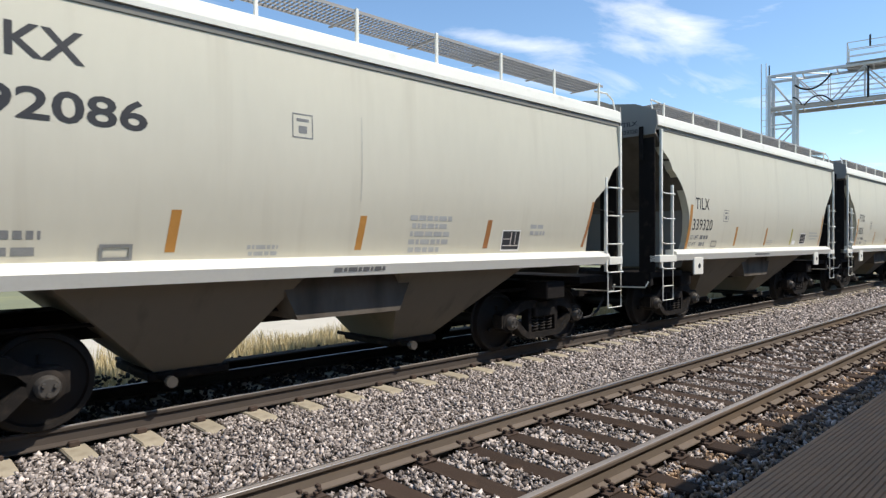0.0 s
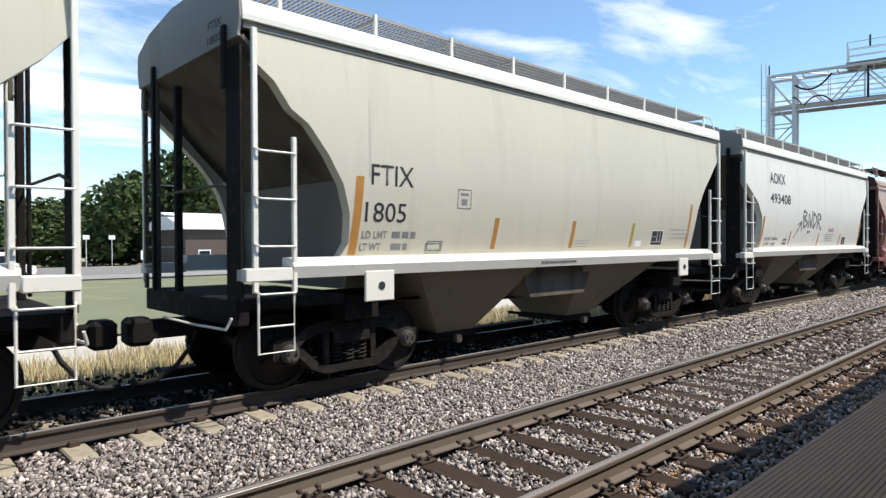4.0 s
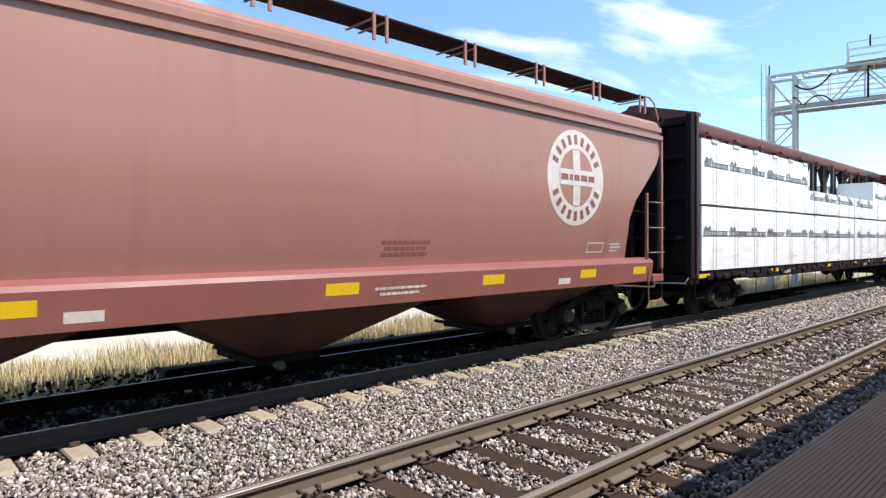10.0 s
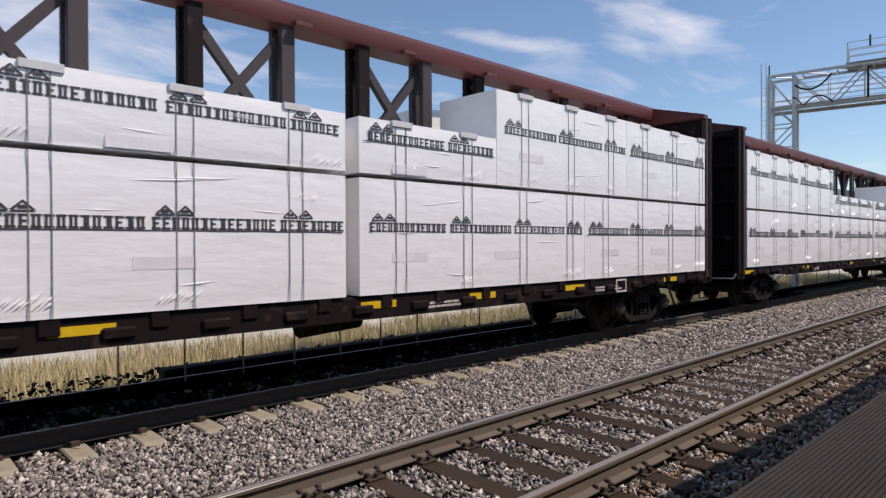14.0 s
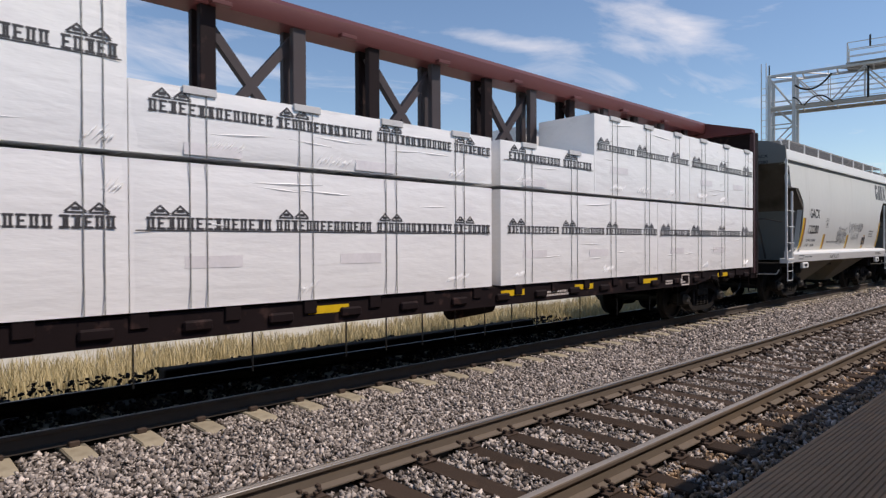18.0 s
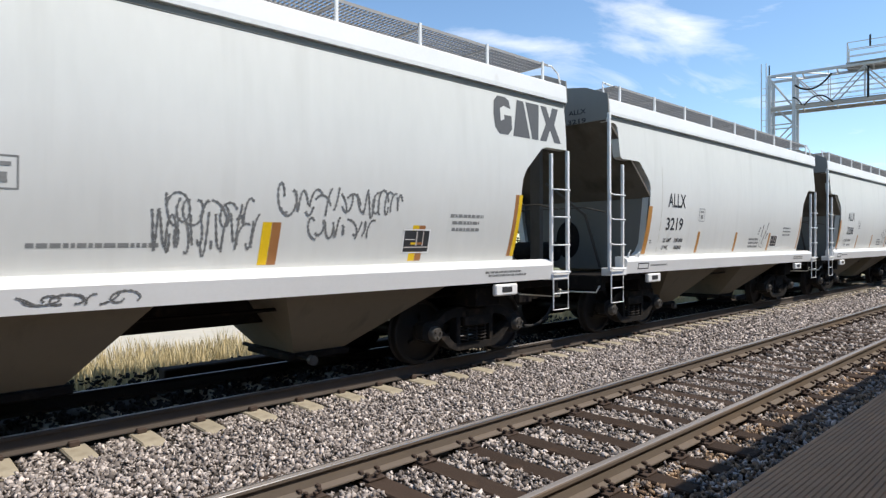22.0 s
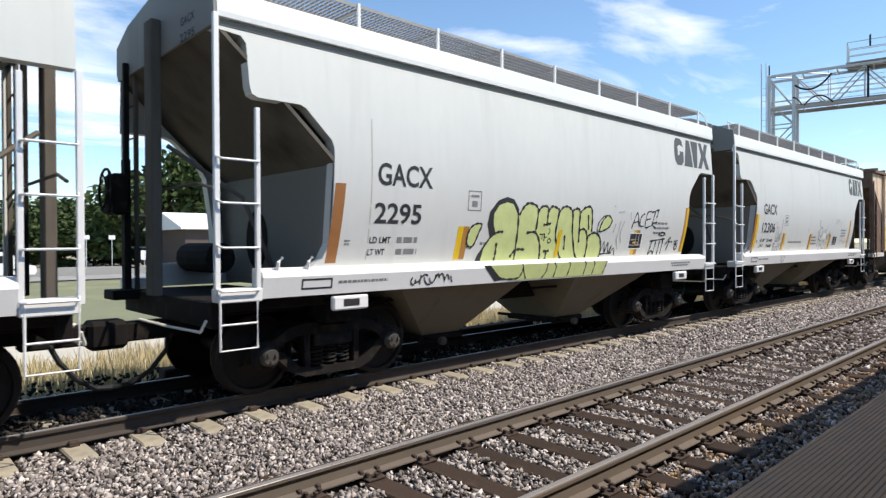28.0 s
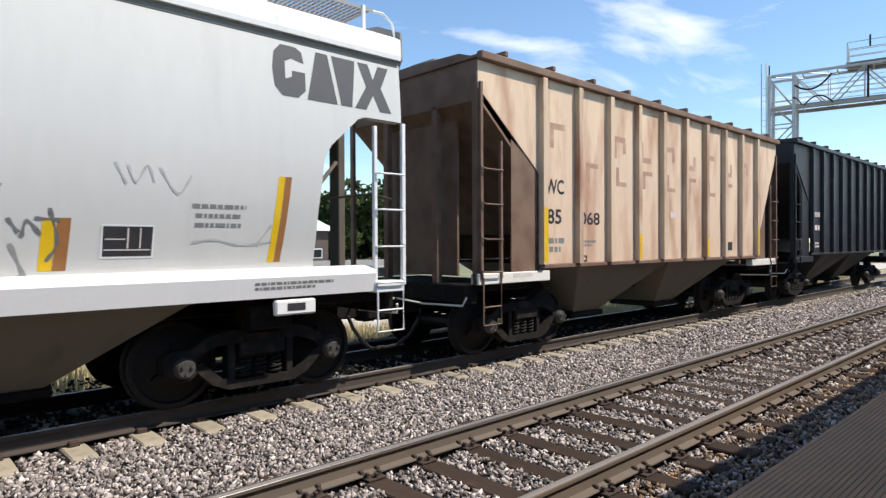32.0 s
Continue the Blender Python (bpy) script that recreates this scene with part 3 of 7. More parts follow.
def gantry():
    """The signal bridge: a lattice mast beyond the line, and a truss across it."""
    g = thing("signal_bridge", "galvanised lattice signal bridge spanning the tracks", "signal bridge", at=(0, 0, 0))
    x0, x1, y0, y1, zt, zb = 34.0, 35.3, 10.85, 11.95, 10.18, 8.43
    # the span is turned off square to the line to fit the camera's view
    turn, hub = Matrix.Rotation(radians(11), 4, "Z"), Vector((34.65, 11.4, 0))
    g.location = hub - turn @ hub
    g.rotation_euler = (0, 0, radians(11))
    for x in (x0, x1):
        for y in (y0, y1):
            part("mast_leg", Shape().box(x - 0.085, x + 0.085, y - 0.085, y + 0.085, -0.75, zt, 0.02), GALV, g)
    r = 0.034
    z = -0.4
    k = 0
    while z < zb - 0.3:
        za = z + 1.15
        for (a, c) in (((x0, y0), (x0, y1)), ((x1, y0), (x1, y1)), ((x0, y0), (x1, y0)), ((x0, y1), (x1, y1))):
            p, q = (a, c) if k % 2 else (c, a)
            part("mast_brace", Shape().tube([(*p, z), (*q, za)], r, 6), GALV, g)
            part("mast_strut", Shape().tube([(*a, za), (*c, za)], r, 6), GALV, g)
        z, k = za, k + 1
    ya, ye = y1, -4.8
    for x in (x0, x1):
        part("top_chord", Shape().box(x - 0.06, x + 0.06, ye, ya, zt - 0.13, zt, 0.015), GALV, g)
        part("bottom_chord", Shape().box(x - 0.08, x + 0.08, ye, ya, zb - 0.09, zb + 0.08, 0.015), WEATHERED_CHORD, g)
        y, k = y0, 0
        while y > ye + 1:
            yn = y - 1.45
            zz = (zt - 0.15, zb) if k % 2 == 0 else (zb, zt - 0.15)
            part("diagonal", Shape().tube([(x, y, zz[0]), (x, yn, zz[1])], 0.036, 6), GALV, g)
            part("upright", Shape().tube([(x, yn, zb), (x, yn, zt - 0.1)], 0.018, 6), GALV, g)
            y, k = yn, k + 1
        part("diagonal", Shape().tube([(x, y1, zt - 0.15), (x, y0, zb)], 0.045, 6), GALV, g)
    y = y1
    k = 0
    while y > ye + 1:
        part("cross_strut", Shape().tube([(x0, y, zt - 0.1), (x1, y, zt - 0.1)], 0.035, 6), GALV, g)
        part("cross_strut", Shape().tube([(x0, y, zb), (x1, y, zb)], 0.035, 6), GALV, g)
        part("cross_brace", Shape().tube([(x0, y, zt - 0.1), (x1, y - 1.45, zt - 0.1)], 0.03, 6), GALV, g)
        y, k = y - 1.45, k + 1
    part("walkway", Shape().box(x0 + 0.15, x1 - 0.15, ye, y0, zb + 0.14, zb + 0.18), GRATE, g)
    for z in (zb + 0.45, zb + 0.7, zb + 0.95, zb + 1.2):
        part("walkway_rail", Shape().tube([(x1 - 0.1, ye, z), (x1 - 0.1, y0, z)], 0.016, 5), GALV, g)
        part("walkway_rail", Shape().tube([(x0 + 0.2, ye, z), (x0 + 0.2, y0, z)], 0.013, 5), GALV, g)
    # the railed cage over the signals
    ca, ce, ct = 8.62, 5.3, zt + 1.0
    for x in (x0 - 0.1, x1 + 0.1):
        for y in (ca, (ca + ce) / 2, ce):
            part("cage_post", Shape().tube([(x, y, zt), (x, y, ct)], 0.026, 6), GALV, g)
        for z in (ct, ct - 0.32, ct - 0.64):
            part("cage_rail", Shape().tube([(x, ca, z), (x, ce, z)], 0.018, 6), GALV, g)
    for y in (ca, ce):
        for z in (ct, ct - 0.32, ct - 0.64):
            part("cage_rail", Shape().tube([(x0 - 0.1, y, z), (x1 + 0.1, y, z)], 0.018, 6), GALV, g)
    part("cage_floor", Shape().box(x0 - 0.12, x1 + 0.12, ce - 0.05, ca + 0.05, zt + 0.01, zt + 0.06), GRATE, g)
    part("antenna", Shape().tube([(x0 - 0.1, 7.72, ct - 0.3), (x0 - 0.1, 7.72, ct + 0.22)], 0.04, 6), HOSE, g)
    part("signal_pipe", Shape().tube([(x0, 7.8, zb), (x0, 7.8, zt - 0.2)], 0.05, 6), HOSE, g)
    # the climbing ladder with its hoops on the mast's outer side
    for y in (y1 + 0.12, y1 + 0.34):
        part("ladder_stile", Shape().tube([(x0 - 0.15, y, -0.7), (x0 - 0.15, y, zt + 0.6)], 0.025, 6), GALV, g)
    for i in range(32):
        part("ladder_rung", Shape().tube([(x0 - 0.15, y1 + 0.12, -0.4 + 0.32 * i), (x0 - 0.15, y1 + 0.34, -0.4 + 0.32 * i)], 0.014, 5), GALV, g)
    part("mast_finial", Shape().tube([(x0, y1, zt - 0.1), (x0, y1, zt + 0.5)], 0.035, 6), HOSE, g)
    def sag(y_a, z_a, y_b, z_b, low):
        return [(x0 - 0.12, y_a + (y_b - y_a) * q, z_a + (z_b - z_a) * q - low * 4 * q * (1 - q)) for q in [i / 12 for i in range(13)]]
    part("cable", Shape().tube(sag(10.8, 9.5, 9.25, 9.85, 0.45), 0.045, 6), HOSE, g, "sagging black cable")
    part("cable", Shape().tube(sag(10.4, 8.46, 9.2, 8.46, -0.4), 0.035, 6), HOSE, g, "looped black cable")
    part("cable", Shape().tube(sag(10.9, 8.9, 10.5, 8.5, -0.1), 0.035, 6), HOSE, g, "black cable")
    for x in (x0, x1):
        for y in (ye, ye - 1.0):
            part("mast_leg", Shape().box(x - 0.11, x + 0.11, y - 0.11, y + 0.11, -0.75, zt, 0.02), GALV, g)


gantry()


def dry_grass():
    r = np.random.default_rng(12)
    n = 44000
    x, y = r.uniform(-6, 48, n), r.uniform(11.5, 14.3, n)
    clump = np.array([noise.noise((a * 0.8, c * 0.8, 0.0)) for a, c in zip(x, y)])
    h = (0.26 + 0.30 * r.random(n)) * (0.85 + 0.6 * clump)
    lean = r.uniform(-0.14, 0.14, (n, 2))
    wdt = r.uniform(0.006, 0.013, n)
    ang = r.uniform(0, math.pi, n)
    dx, dy = np.cos(ang) * wdt, np.sin(ang) * wdt
    z0 = np.full(n, -0.72)
    v = np.stack([np.stack([x - dx, y - dy, z0], 1), np.stack([x + dx, y + dy, z0], 1), np.stack([x + lean[:, 0] * 0.4 + dx * 0.7, y + lean[:, 1] * 0.4 + dy * 0.7, z0 + h * 0.6], 1), np.stack([x + lean[:, 0] * 0.4 - dx * 0.7, y + lean[:, 1] * 0.4 - dy * 0.7, z0 + h * 0.6], 1), np.stack([x + lean[:, 0], y + lean[:, 1], z0 + h], 1)], 1).reshape(-1, 3)
    f = []
    for i in range(n):
        b = 5 * i
        f += [(b, b + 1, b + 2, b + 3), (b + 3, b + 2, b + 4)]
    me = bpy.data.meshes.new("dry_grass")
    me.from_pydata(v.tolist(), [], f)
    me.materials.append(DRY_GRASS)
    tagged(new("dry_grass", me), "tall dry yellow grass beyond the ballast", "grass", kind="stuff")


dry_grass()
tm = Shape().box(3.2, 11.5, 9.15, 9.40, -0.26, -0.02, 0.02)
tagged(new("timber", tm.mesh("timber", TIE_WOOD)), "old dark timber lying beside the far track", "timber")


def leaf_clump(seed, n, spread):
    """A crown of leaf sprays gathered in uneven lobes, with gaps."""
    r = np.random.default_rng(seed)
    lobes = [(r.normal(0, 0.42), r.normal(0, 0.42), r.uniform(-0.75, 0.8), r.uniform(0.28, 0.5)) for _ in range(16)]
    s_v, s_f = [], []
    for i in range(n):
        lx, ly, lz, lr = lobes[r.integers(len(lobes))]
        d = r.normal(size=3)
        d /= np.linalg.norm(d)
        p = np.array((lx, ly, lz)) + d * lr * r.uniform(0.6, 1.05)
        a, b = r.normal(size=3), r.normal(size=3)
        a /= np.linalg.norm(a)
        b = np.cross(a, b)
        b /= np.linalg.norm(b)
        q = r.uniform(0.045, 0.095)
        k = len(s_v)
        s_v += [tuple(p - a * q), tuple(p + b * q * 0.55), tuple(p + a * q), tuple(p - b * q * 0.55)]
        s_f.append((k, k + 1, k + 2, k + 3))
    me = bpy.data.meshes.new("crown")
    me.from_pydata(s_v, [], s_f)
    me.materials.append(LEAF)
    return me


CROWNS = [leaf_clump(s, 5200, 1) for s in (21, 22, 23)]


def tree(x, y, h, w, k):
    t = thing("tree", "dark green leafy tree with an uneven crown" if h > 6 else "low dark green leafy shrub tree", "tree", "trees beyond the street", at=(x, y, -0.75))
    trunk = Shape().tube([(0, 0, 0), (0.05, 0.03, h * 0.2), (0.0, 0.1, h * 0.45), (0.1, 0.0, h * 0.75)], [0.035 * h * 0.6, 0.028 * h * 0.6, 0.02 * h * 0.6, 0.008 * h * 0.6], 8)
    part("trunk", trunk, BARK, t)
    for q in range(4):
        a = q * 1.6 + k
        part("limb", Shape().tube([(0, 0, h * (0.25 + 0.08 * q)), (math.cos(a) * w * 0.25, math.sin(a) * w * 0.25, h * (0.45 + 0.08 * q)), (math.cos(a) * w * 0.4, math.sin(a) * w * 0.4, h * (0.6 + 0.08 * q))], [0.012 * h, 0.008 * h, 0.003 * h], 6), BARK, t)
    c = part("crown", CROWNS[k % 3], None, t)
    c.location = (0, 0, h * 0.47)
    c.scale = (w * 0.66, w * 0.66, h * 0.44)
    c.rotation_euler = (0, 0, k * 1.3)


TREES = [(-14, 92, 9, 9), (-6, 96, 8, 10), (3, 90, 9, 10), (11, 98, 8.5, 11), (18, 94, 9, 10), (29.5, 71, 13.5, 9.0), (36.0, 73, 12.0, 9.0), (24.5, 72, 11.0, 8.0), (26, 95, 10, 11), (34, 99, 9, 12), (42, 94, 11, 11), (47, 76, 10, 8), (55, 73, 12, 9), (50, 98, 10, 12), (58, 92, 11, 11), (-22, 95, 9, 10), (68, 96, 10, 12), (48, 74, 9, 8), (80, 98, 11, 13), (95, 100, 11, 13), (112, 98, 12, 14)]
for k, (x, y, h, w) in enumerate(TREES):
    tree(x, y, h, w, k)
for k in range(34):
    tree(-34 + 3.6 * k, 79 + 3 * math.sin(k * 2.1), 5.4 + 1.2 * math.sin(k * 1.7), 7.0, k + 40)


def house(x, y, w, d, h, label):
    t = thing("house", label, "house", at=(x, y, -0.72))
    part("wall", Shape().box(0, w, 0, d, 0, h, 0.03), HOUSE_WALL, t)
    o = 0.6
    roof = Shape()
    roof.prism([(-o, h + 0.01), (d + o, h + 0.01), (d + o, h + 0.18), (d / 2, h + 1.75), (-o, h + 0.18)], -o, w + o, axis="x")
    part("roof", roof, WHITE_PAINT, t, "white metal roof")
    for k in range(3):
        xa = 1.2 + k * (w - 3.2) / 2
        wd = part("window", Shape().box(xa, xa + 1.2, -0.06, 0.03, 0.95, 2.0, 0.02), WHITE_PAINT, t, "white framed window")
        part("pane", Shape().box(xa + 0.1, xa + 1.1, -0.075, -0.062, 1.05, 1.9), DARK_GLASS, wd)
    part("door", Shape().box(w / 2 + 1.0, w / 2 + 1.9, -0.05, 0.02, 0.0, 2.05, 0.015), WHITE_PAINT, t)


house(22.4, 58.5, 15.5, 9.0, 3.9, "low dark-walled house with a broad white roof")
house(62.0, 66.0, 13.0, 9.0, 3.2, "low dark house with a white roof behind trees")


def pickup(x, y):
    t = thing("parked_van", "white van parked on the street", "van", at=(x, y, -0.66))
    body = Shape()
    body.prism([(-2.4, 0.35), (2.3, 0.35), (2.42, 0.6), (2.35, 0.95), (1.5, 1.15), (0.95, 1.85), (0.7, 1.95), (-2.3, 1.95), (-2.4, 1.8)], -0.92, 0.92)
    part("body", body, WHITE_PAINT, t)
    part("side_window", Shape().box(-0.2, 0.9, -0.935, -0.922, 1.2, 1.7), DARK_GLASS, t)
    part("side_window", Shape().box(-2.0, -0.5, -0.935, -0.922, 1.2, 1.7), DARK_GLASS, t)
    for a in (-1.5, 1.5):
        for c in (-0.85, 0.85):
            w = part("wheel", Shape().disc_stack([(-0.12, 0.2), (-0.12, 0.33), (0.12, 0.33), (0.12, 0.2)], (a, c, 0.34)), HOSE, t)


pickup(7.2, 53.5)
pickup(48.0, 54.0)


def sign(x, y, z, w, h, label):
    t = thing("road_sign", label, "sign", "small signs along the street", at=(x, y, -0.72))
    part("post", Shape().tube([(0, 0, 0), (0, 0, z)], 0.04, 6), GALV, t)
    part("panel", Shape().box(-w / 2, w / 2, -0.03, -0.01, z - h, z, 0.005), WHITE_PAINT, t)


sign(14.0, 57.6, 3.3, 0.5, 0.35, "small white sign on a thin post")
sign(16.0, 57.8, 3.3, 0.5, 0.35, "small white sign on a thin post")
sign(18.5, 57.5, 2.0, 0.6, 0.8, "white notice board on a post")


low_wall = Shape().box(-40, 240, 56.6, 56.9, -0.75, 0.0, 0.02)
tagged(new("kerb_wall", low_wall.mesh("kerb_wall", ROAD)), "low pale concrete kerb wall along the street", "wall", kind="structure")

# ---- the train: each car's x runs from its end nearest the front of the train, y = 0 on its centre line ----
SPEED = 5.415
DROP = 0.042  # how far the car bodies sit lower than drawn, above their bogies
WHEEL_R = 0.47
CARS, WHEELSETS, LOADS = [], [], []


def hopper_width(z):
    return 1.585 - (0.12 if z > 2.8 else 0.31) * ((z - 2.8) / 1.7) ** 2


def flat_width(z):
    return 1.56


def sheet_mesh(name, outline, width, mat, thick=0.02, far=False, off=0.0):
    """A plate with the outline (x, z), bent to the car's side."""
    bm = bmesh.new()
    face = bm.faces.new([bm.verts.new((x, 0, z)) for x, z in outline])
    face.normal_update()
    bmesh.ops.triangulate(bm, faces=[face], ngon_method="EAR_CLIP")
    lo, hi = min(z for _, z in outline), max(z for _, z in outline)
    z = math.ceil(lo / 0.25) * 0.25
    while z < hi - 0.01:
        if z > lo + 0.01:
            bmesh.ops.bisect_plane(bm, geom=bm.verts[:] + bm.edges[:] + bm.faces[:], plane_co=(0, 0, z), plane_no=(0, 0, 1))
        z += 0.25
    front = list(bm.faces)
    for v in bm.verts:
        v.co.y = -(width(v.co.z) + off)
    if thick:
        bmesh.ops.solidify(bm, geom=front, thickness=thick)
        ys = [v.co.y + width(v.co.z) + off for v in bm.verts]
        if sum(ys) < 0:
            for v in bm.verts:
                v.co.y += thick
    if far:
        for v in bm.verts:
            v.co.y = -v.co.y
    bmesh.ops.recalc_face_normals(bm, faces=bm.faces)
    me = bpy.data.meshes.new(name)
    bm.to_mesh(me)
    bm.free()
    me.materials.append(mat)
    me.polygons.foreach_set("use_smooth", [True] * len(me.polygons))
    me.set_sharp_from_angle(angle=radians(30))
    return me


def on_side(s, width, off):
    """Lays a flat Shape, drawn in x and z, on the near side of a car."""
    s.v = [(x, -(width(z) + off) + y, z) for x, y, z in s.v]
    return s


def patch(name, x0, x1, z0, z1, mat, parent, width, off=0.0022, slant=0.0, label=""):
    s = Shape()
    n = max(2, int((z1 - z0) / 0.25) + 2)
    vs = []
    for k in range(n):
        z = z0 + (z1 - z0) * k / (n - 1)
        d = slant * k / (n - 1)
        vs += [(x0 + d, 0, z), (x1 + d, 0, z), (x0 + d, 0.002, z), (x1 + d, 0.002, z)]
    fs = []
    for k in range(n - 1):
        a, b = 4 * k, 4 * k + 4
        fs += [(a, a + 1, b + 1, b), (a, b, b + 2, a + 2), (a + 1, a + 3, b + 3, b + 1)]
    fs += [(0, 2, 3, 1), (4 * n - 4, 4 * n - 3, 4 * n - 1, 4 * n - 2)]
    s.add(vs, fs)
    return part(name, on_side(s, width, off), mat, parent, label)


def frame_patch(name, x0, x1, z0, z1, t, mat, parent, width, off=0.0025):
    s = Shape()
    for a, b, c, d in ((x0, x1, z0, z0 + t), (x0, x1, z1 - t, z1), (x0, x0 + t, z0 + t, z1 - t), (x1 - t, x1, z0 + t, z1 - t)):
        s.add([(a, 0, c), (b, 0, c), (b, 0, d), (a, 0, d)], [(0, 1, 2, 3)])
    return part(name, on_side(s, width, off), mat, parent)


def lettering(name, text, x0, x1, z0, z1, mat, parent, width, off=0.0035, weight=0.018):
    """Painted words, fitted into a box on the car's side."""
    cu = bpy.data.curves.new(name, "FONT")
    cu.body = text
    cu.offset = weight
    cu.resolution_u = 3
    ob = bpy.data.objects.new(name, cu)
    scene.collection.objects.link(ob)
    me = bpy.data.meshes.new_from_object(ob.evaluated_get(bpy.context.evaluated_depsgraph_get()))
    bpy.data.objects.remove(ob)
    bpy.data.curves.remove(cu)
    co = np.array([v.co[:] for v in me.vertices])
    lo, hi = co.min(0), co.max(0)
    for v in me.vertices:
        fx, fz = (v.co.x - lo[0]) / (hi[0] - lo[0]), (v.co.y - lo[1]) / (hi[1] - lo[1])
        x, z = x0 + fx * (x1 - x0), z0 + fz * (z1 - z0)
        v.co = (x, -(width(z) + off), z)
    me.materials.clear()
    me.materials.append(mat)
    return part(name, me, None, parent)


def end_lettering(car, text, y0, y1, z0, z1):
    """A mark on a car's leading end, read from the front of the train."""
    ob = lettering("end_mark", text, y0, y1, z0, z1, INK, car, hopper_width)
    for v in ob.data.vertices:
        v.co = (-0.036, y0 + y1 - v.co.x, v.co.z)
    return ob


def small_print(name, x0, x1, z0, z1, rows, mat, parent, width, seed, off=0.0022, fill=0.62):
    """Lines of tiny writing, too small to read, as plain bars."""
    r = random.Random(seed)
    s = Shape()
    dz = (z1 - z0) / rows
    for k in range(rows):
        z = z1 - (k + 0.5) * dz
        x = x0 + (0.1 * (x1 - x0) * r.random() if k else 0)
        end = x1 - (x1 - x0) * 0.3 * r.random()
        h = dz * 0.5 * fill
        while x < end:
            w = h * r.uniform(1.2, 5.0)
            s.add([(x, 0, z - h), (min(x + w, end), 0, z - h), (min(x + w, end), 0, z + h), (x, 0, z + h)], [(0, 1, 2, 3)])
            x += w + h * 0.8
    return tagged(part(name, on_side(s, width, off), mat, parent), kind="stuff")


def strokes(name, lines, wide, mat, parent, width, off=0.003):
    """Hand-sprayed lines: each a list of (x, z)."""
    ob = None
    for line in lines:
        s = Shape()
        fine = []
        n = len(line)
        for i in range(n - 1):
            p0, p1, p2, p3 = line[max(i - 1, 0)], line[i], line[i + 1], line[min(i + 2, n - 1)]
            for q in range(5):
                t = q / 5
                fine.append(tuple(0.5 * (2 * p1[k] + (p2[k] - p0[k]) * t + (2 * p0[k] - 5 * p1[k] + 4 * p2[k] - p3[k]) * t * t + (3 * p1[k] - p0[k] - 3 * p2[k] + p3[k]) * t ** 3) for k in (0, 1)))
        fine.append(line[-1])
        vs, fs = [], []
        for i, (x, z) in enumerate(fine):
            a, b = fine[max(i - 1, 0)], fine[min(i + 1, len(fine) - 1)]
            dx, dz = b[0] - a[0], b[1] - a[1]
            ln = math.hypot(dx, dz) or 1
            h = wide / 2 * (0.8 + 0.35 * math.sin(i * 1.7))
            vs += [(x - dz / ln * h, 0, z + dx / ln * h), (x + dz / ln * h, 0, z - dx / ln * h)]
            if i:
                fs.append((2 * i - 2, 2 * i - 1, 2 * i + 1, 2 * i))
        s.add(vs, fs)
        ob = part(name, on_side(s, width, off), mat, parent)
    return ob


def scribble(x0, x1, z0, z1, n, seed):
    """Looping hand-drawn strokes that run on like joined writing."""
    r = random.Random(seed)
    out = []
    for k in range(n):
        a = x0 + (x1 - x0) * k / n
        b = x0 + (x1 - x0) * (k + 1) / n
        zc, amp, turns = (z0 + z1) / 2 + r.uniform(-0.1, 0.1) * (z1 - z0), (z1 - z0) * r.uniform(0.28, 0.5), r.choice((0.35, 0.45, 0.6, 0.8, 1.1))
        ph, wide = r.uniform(0, 6.3), (b - a) * r.uniform(-0.8, 0.9)
        m = int(7 * turns) + 3
        out.append([(a + (b - a) * q / m + wide * math.sin(ph + 6.28 * turns * q / m), zc + amp * math.cos(ph + 6.28 * turns * q / m)) for q in range(m + 1)])
    return out


# -- running gear, shared by all cars --


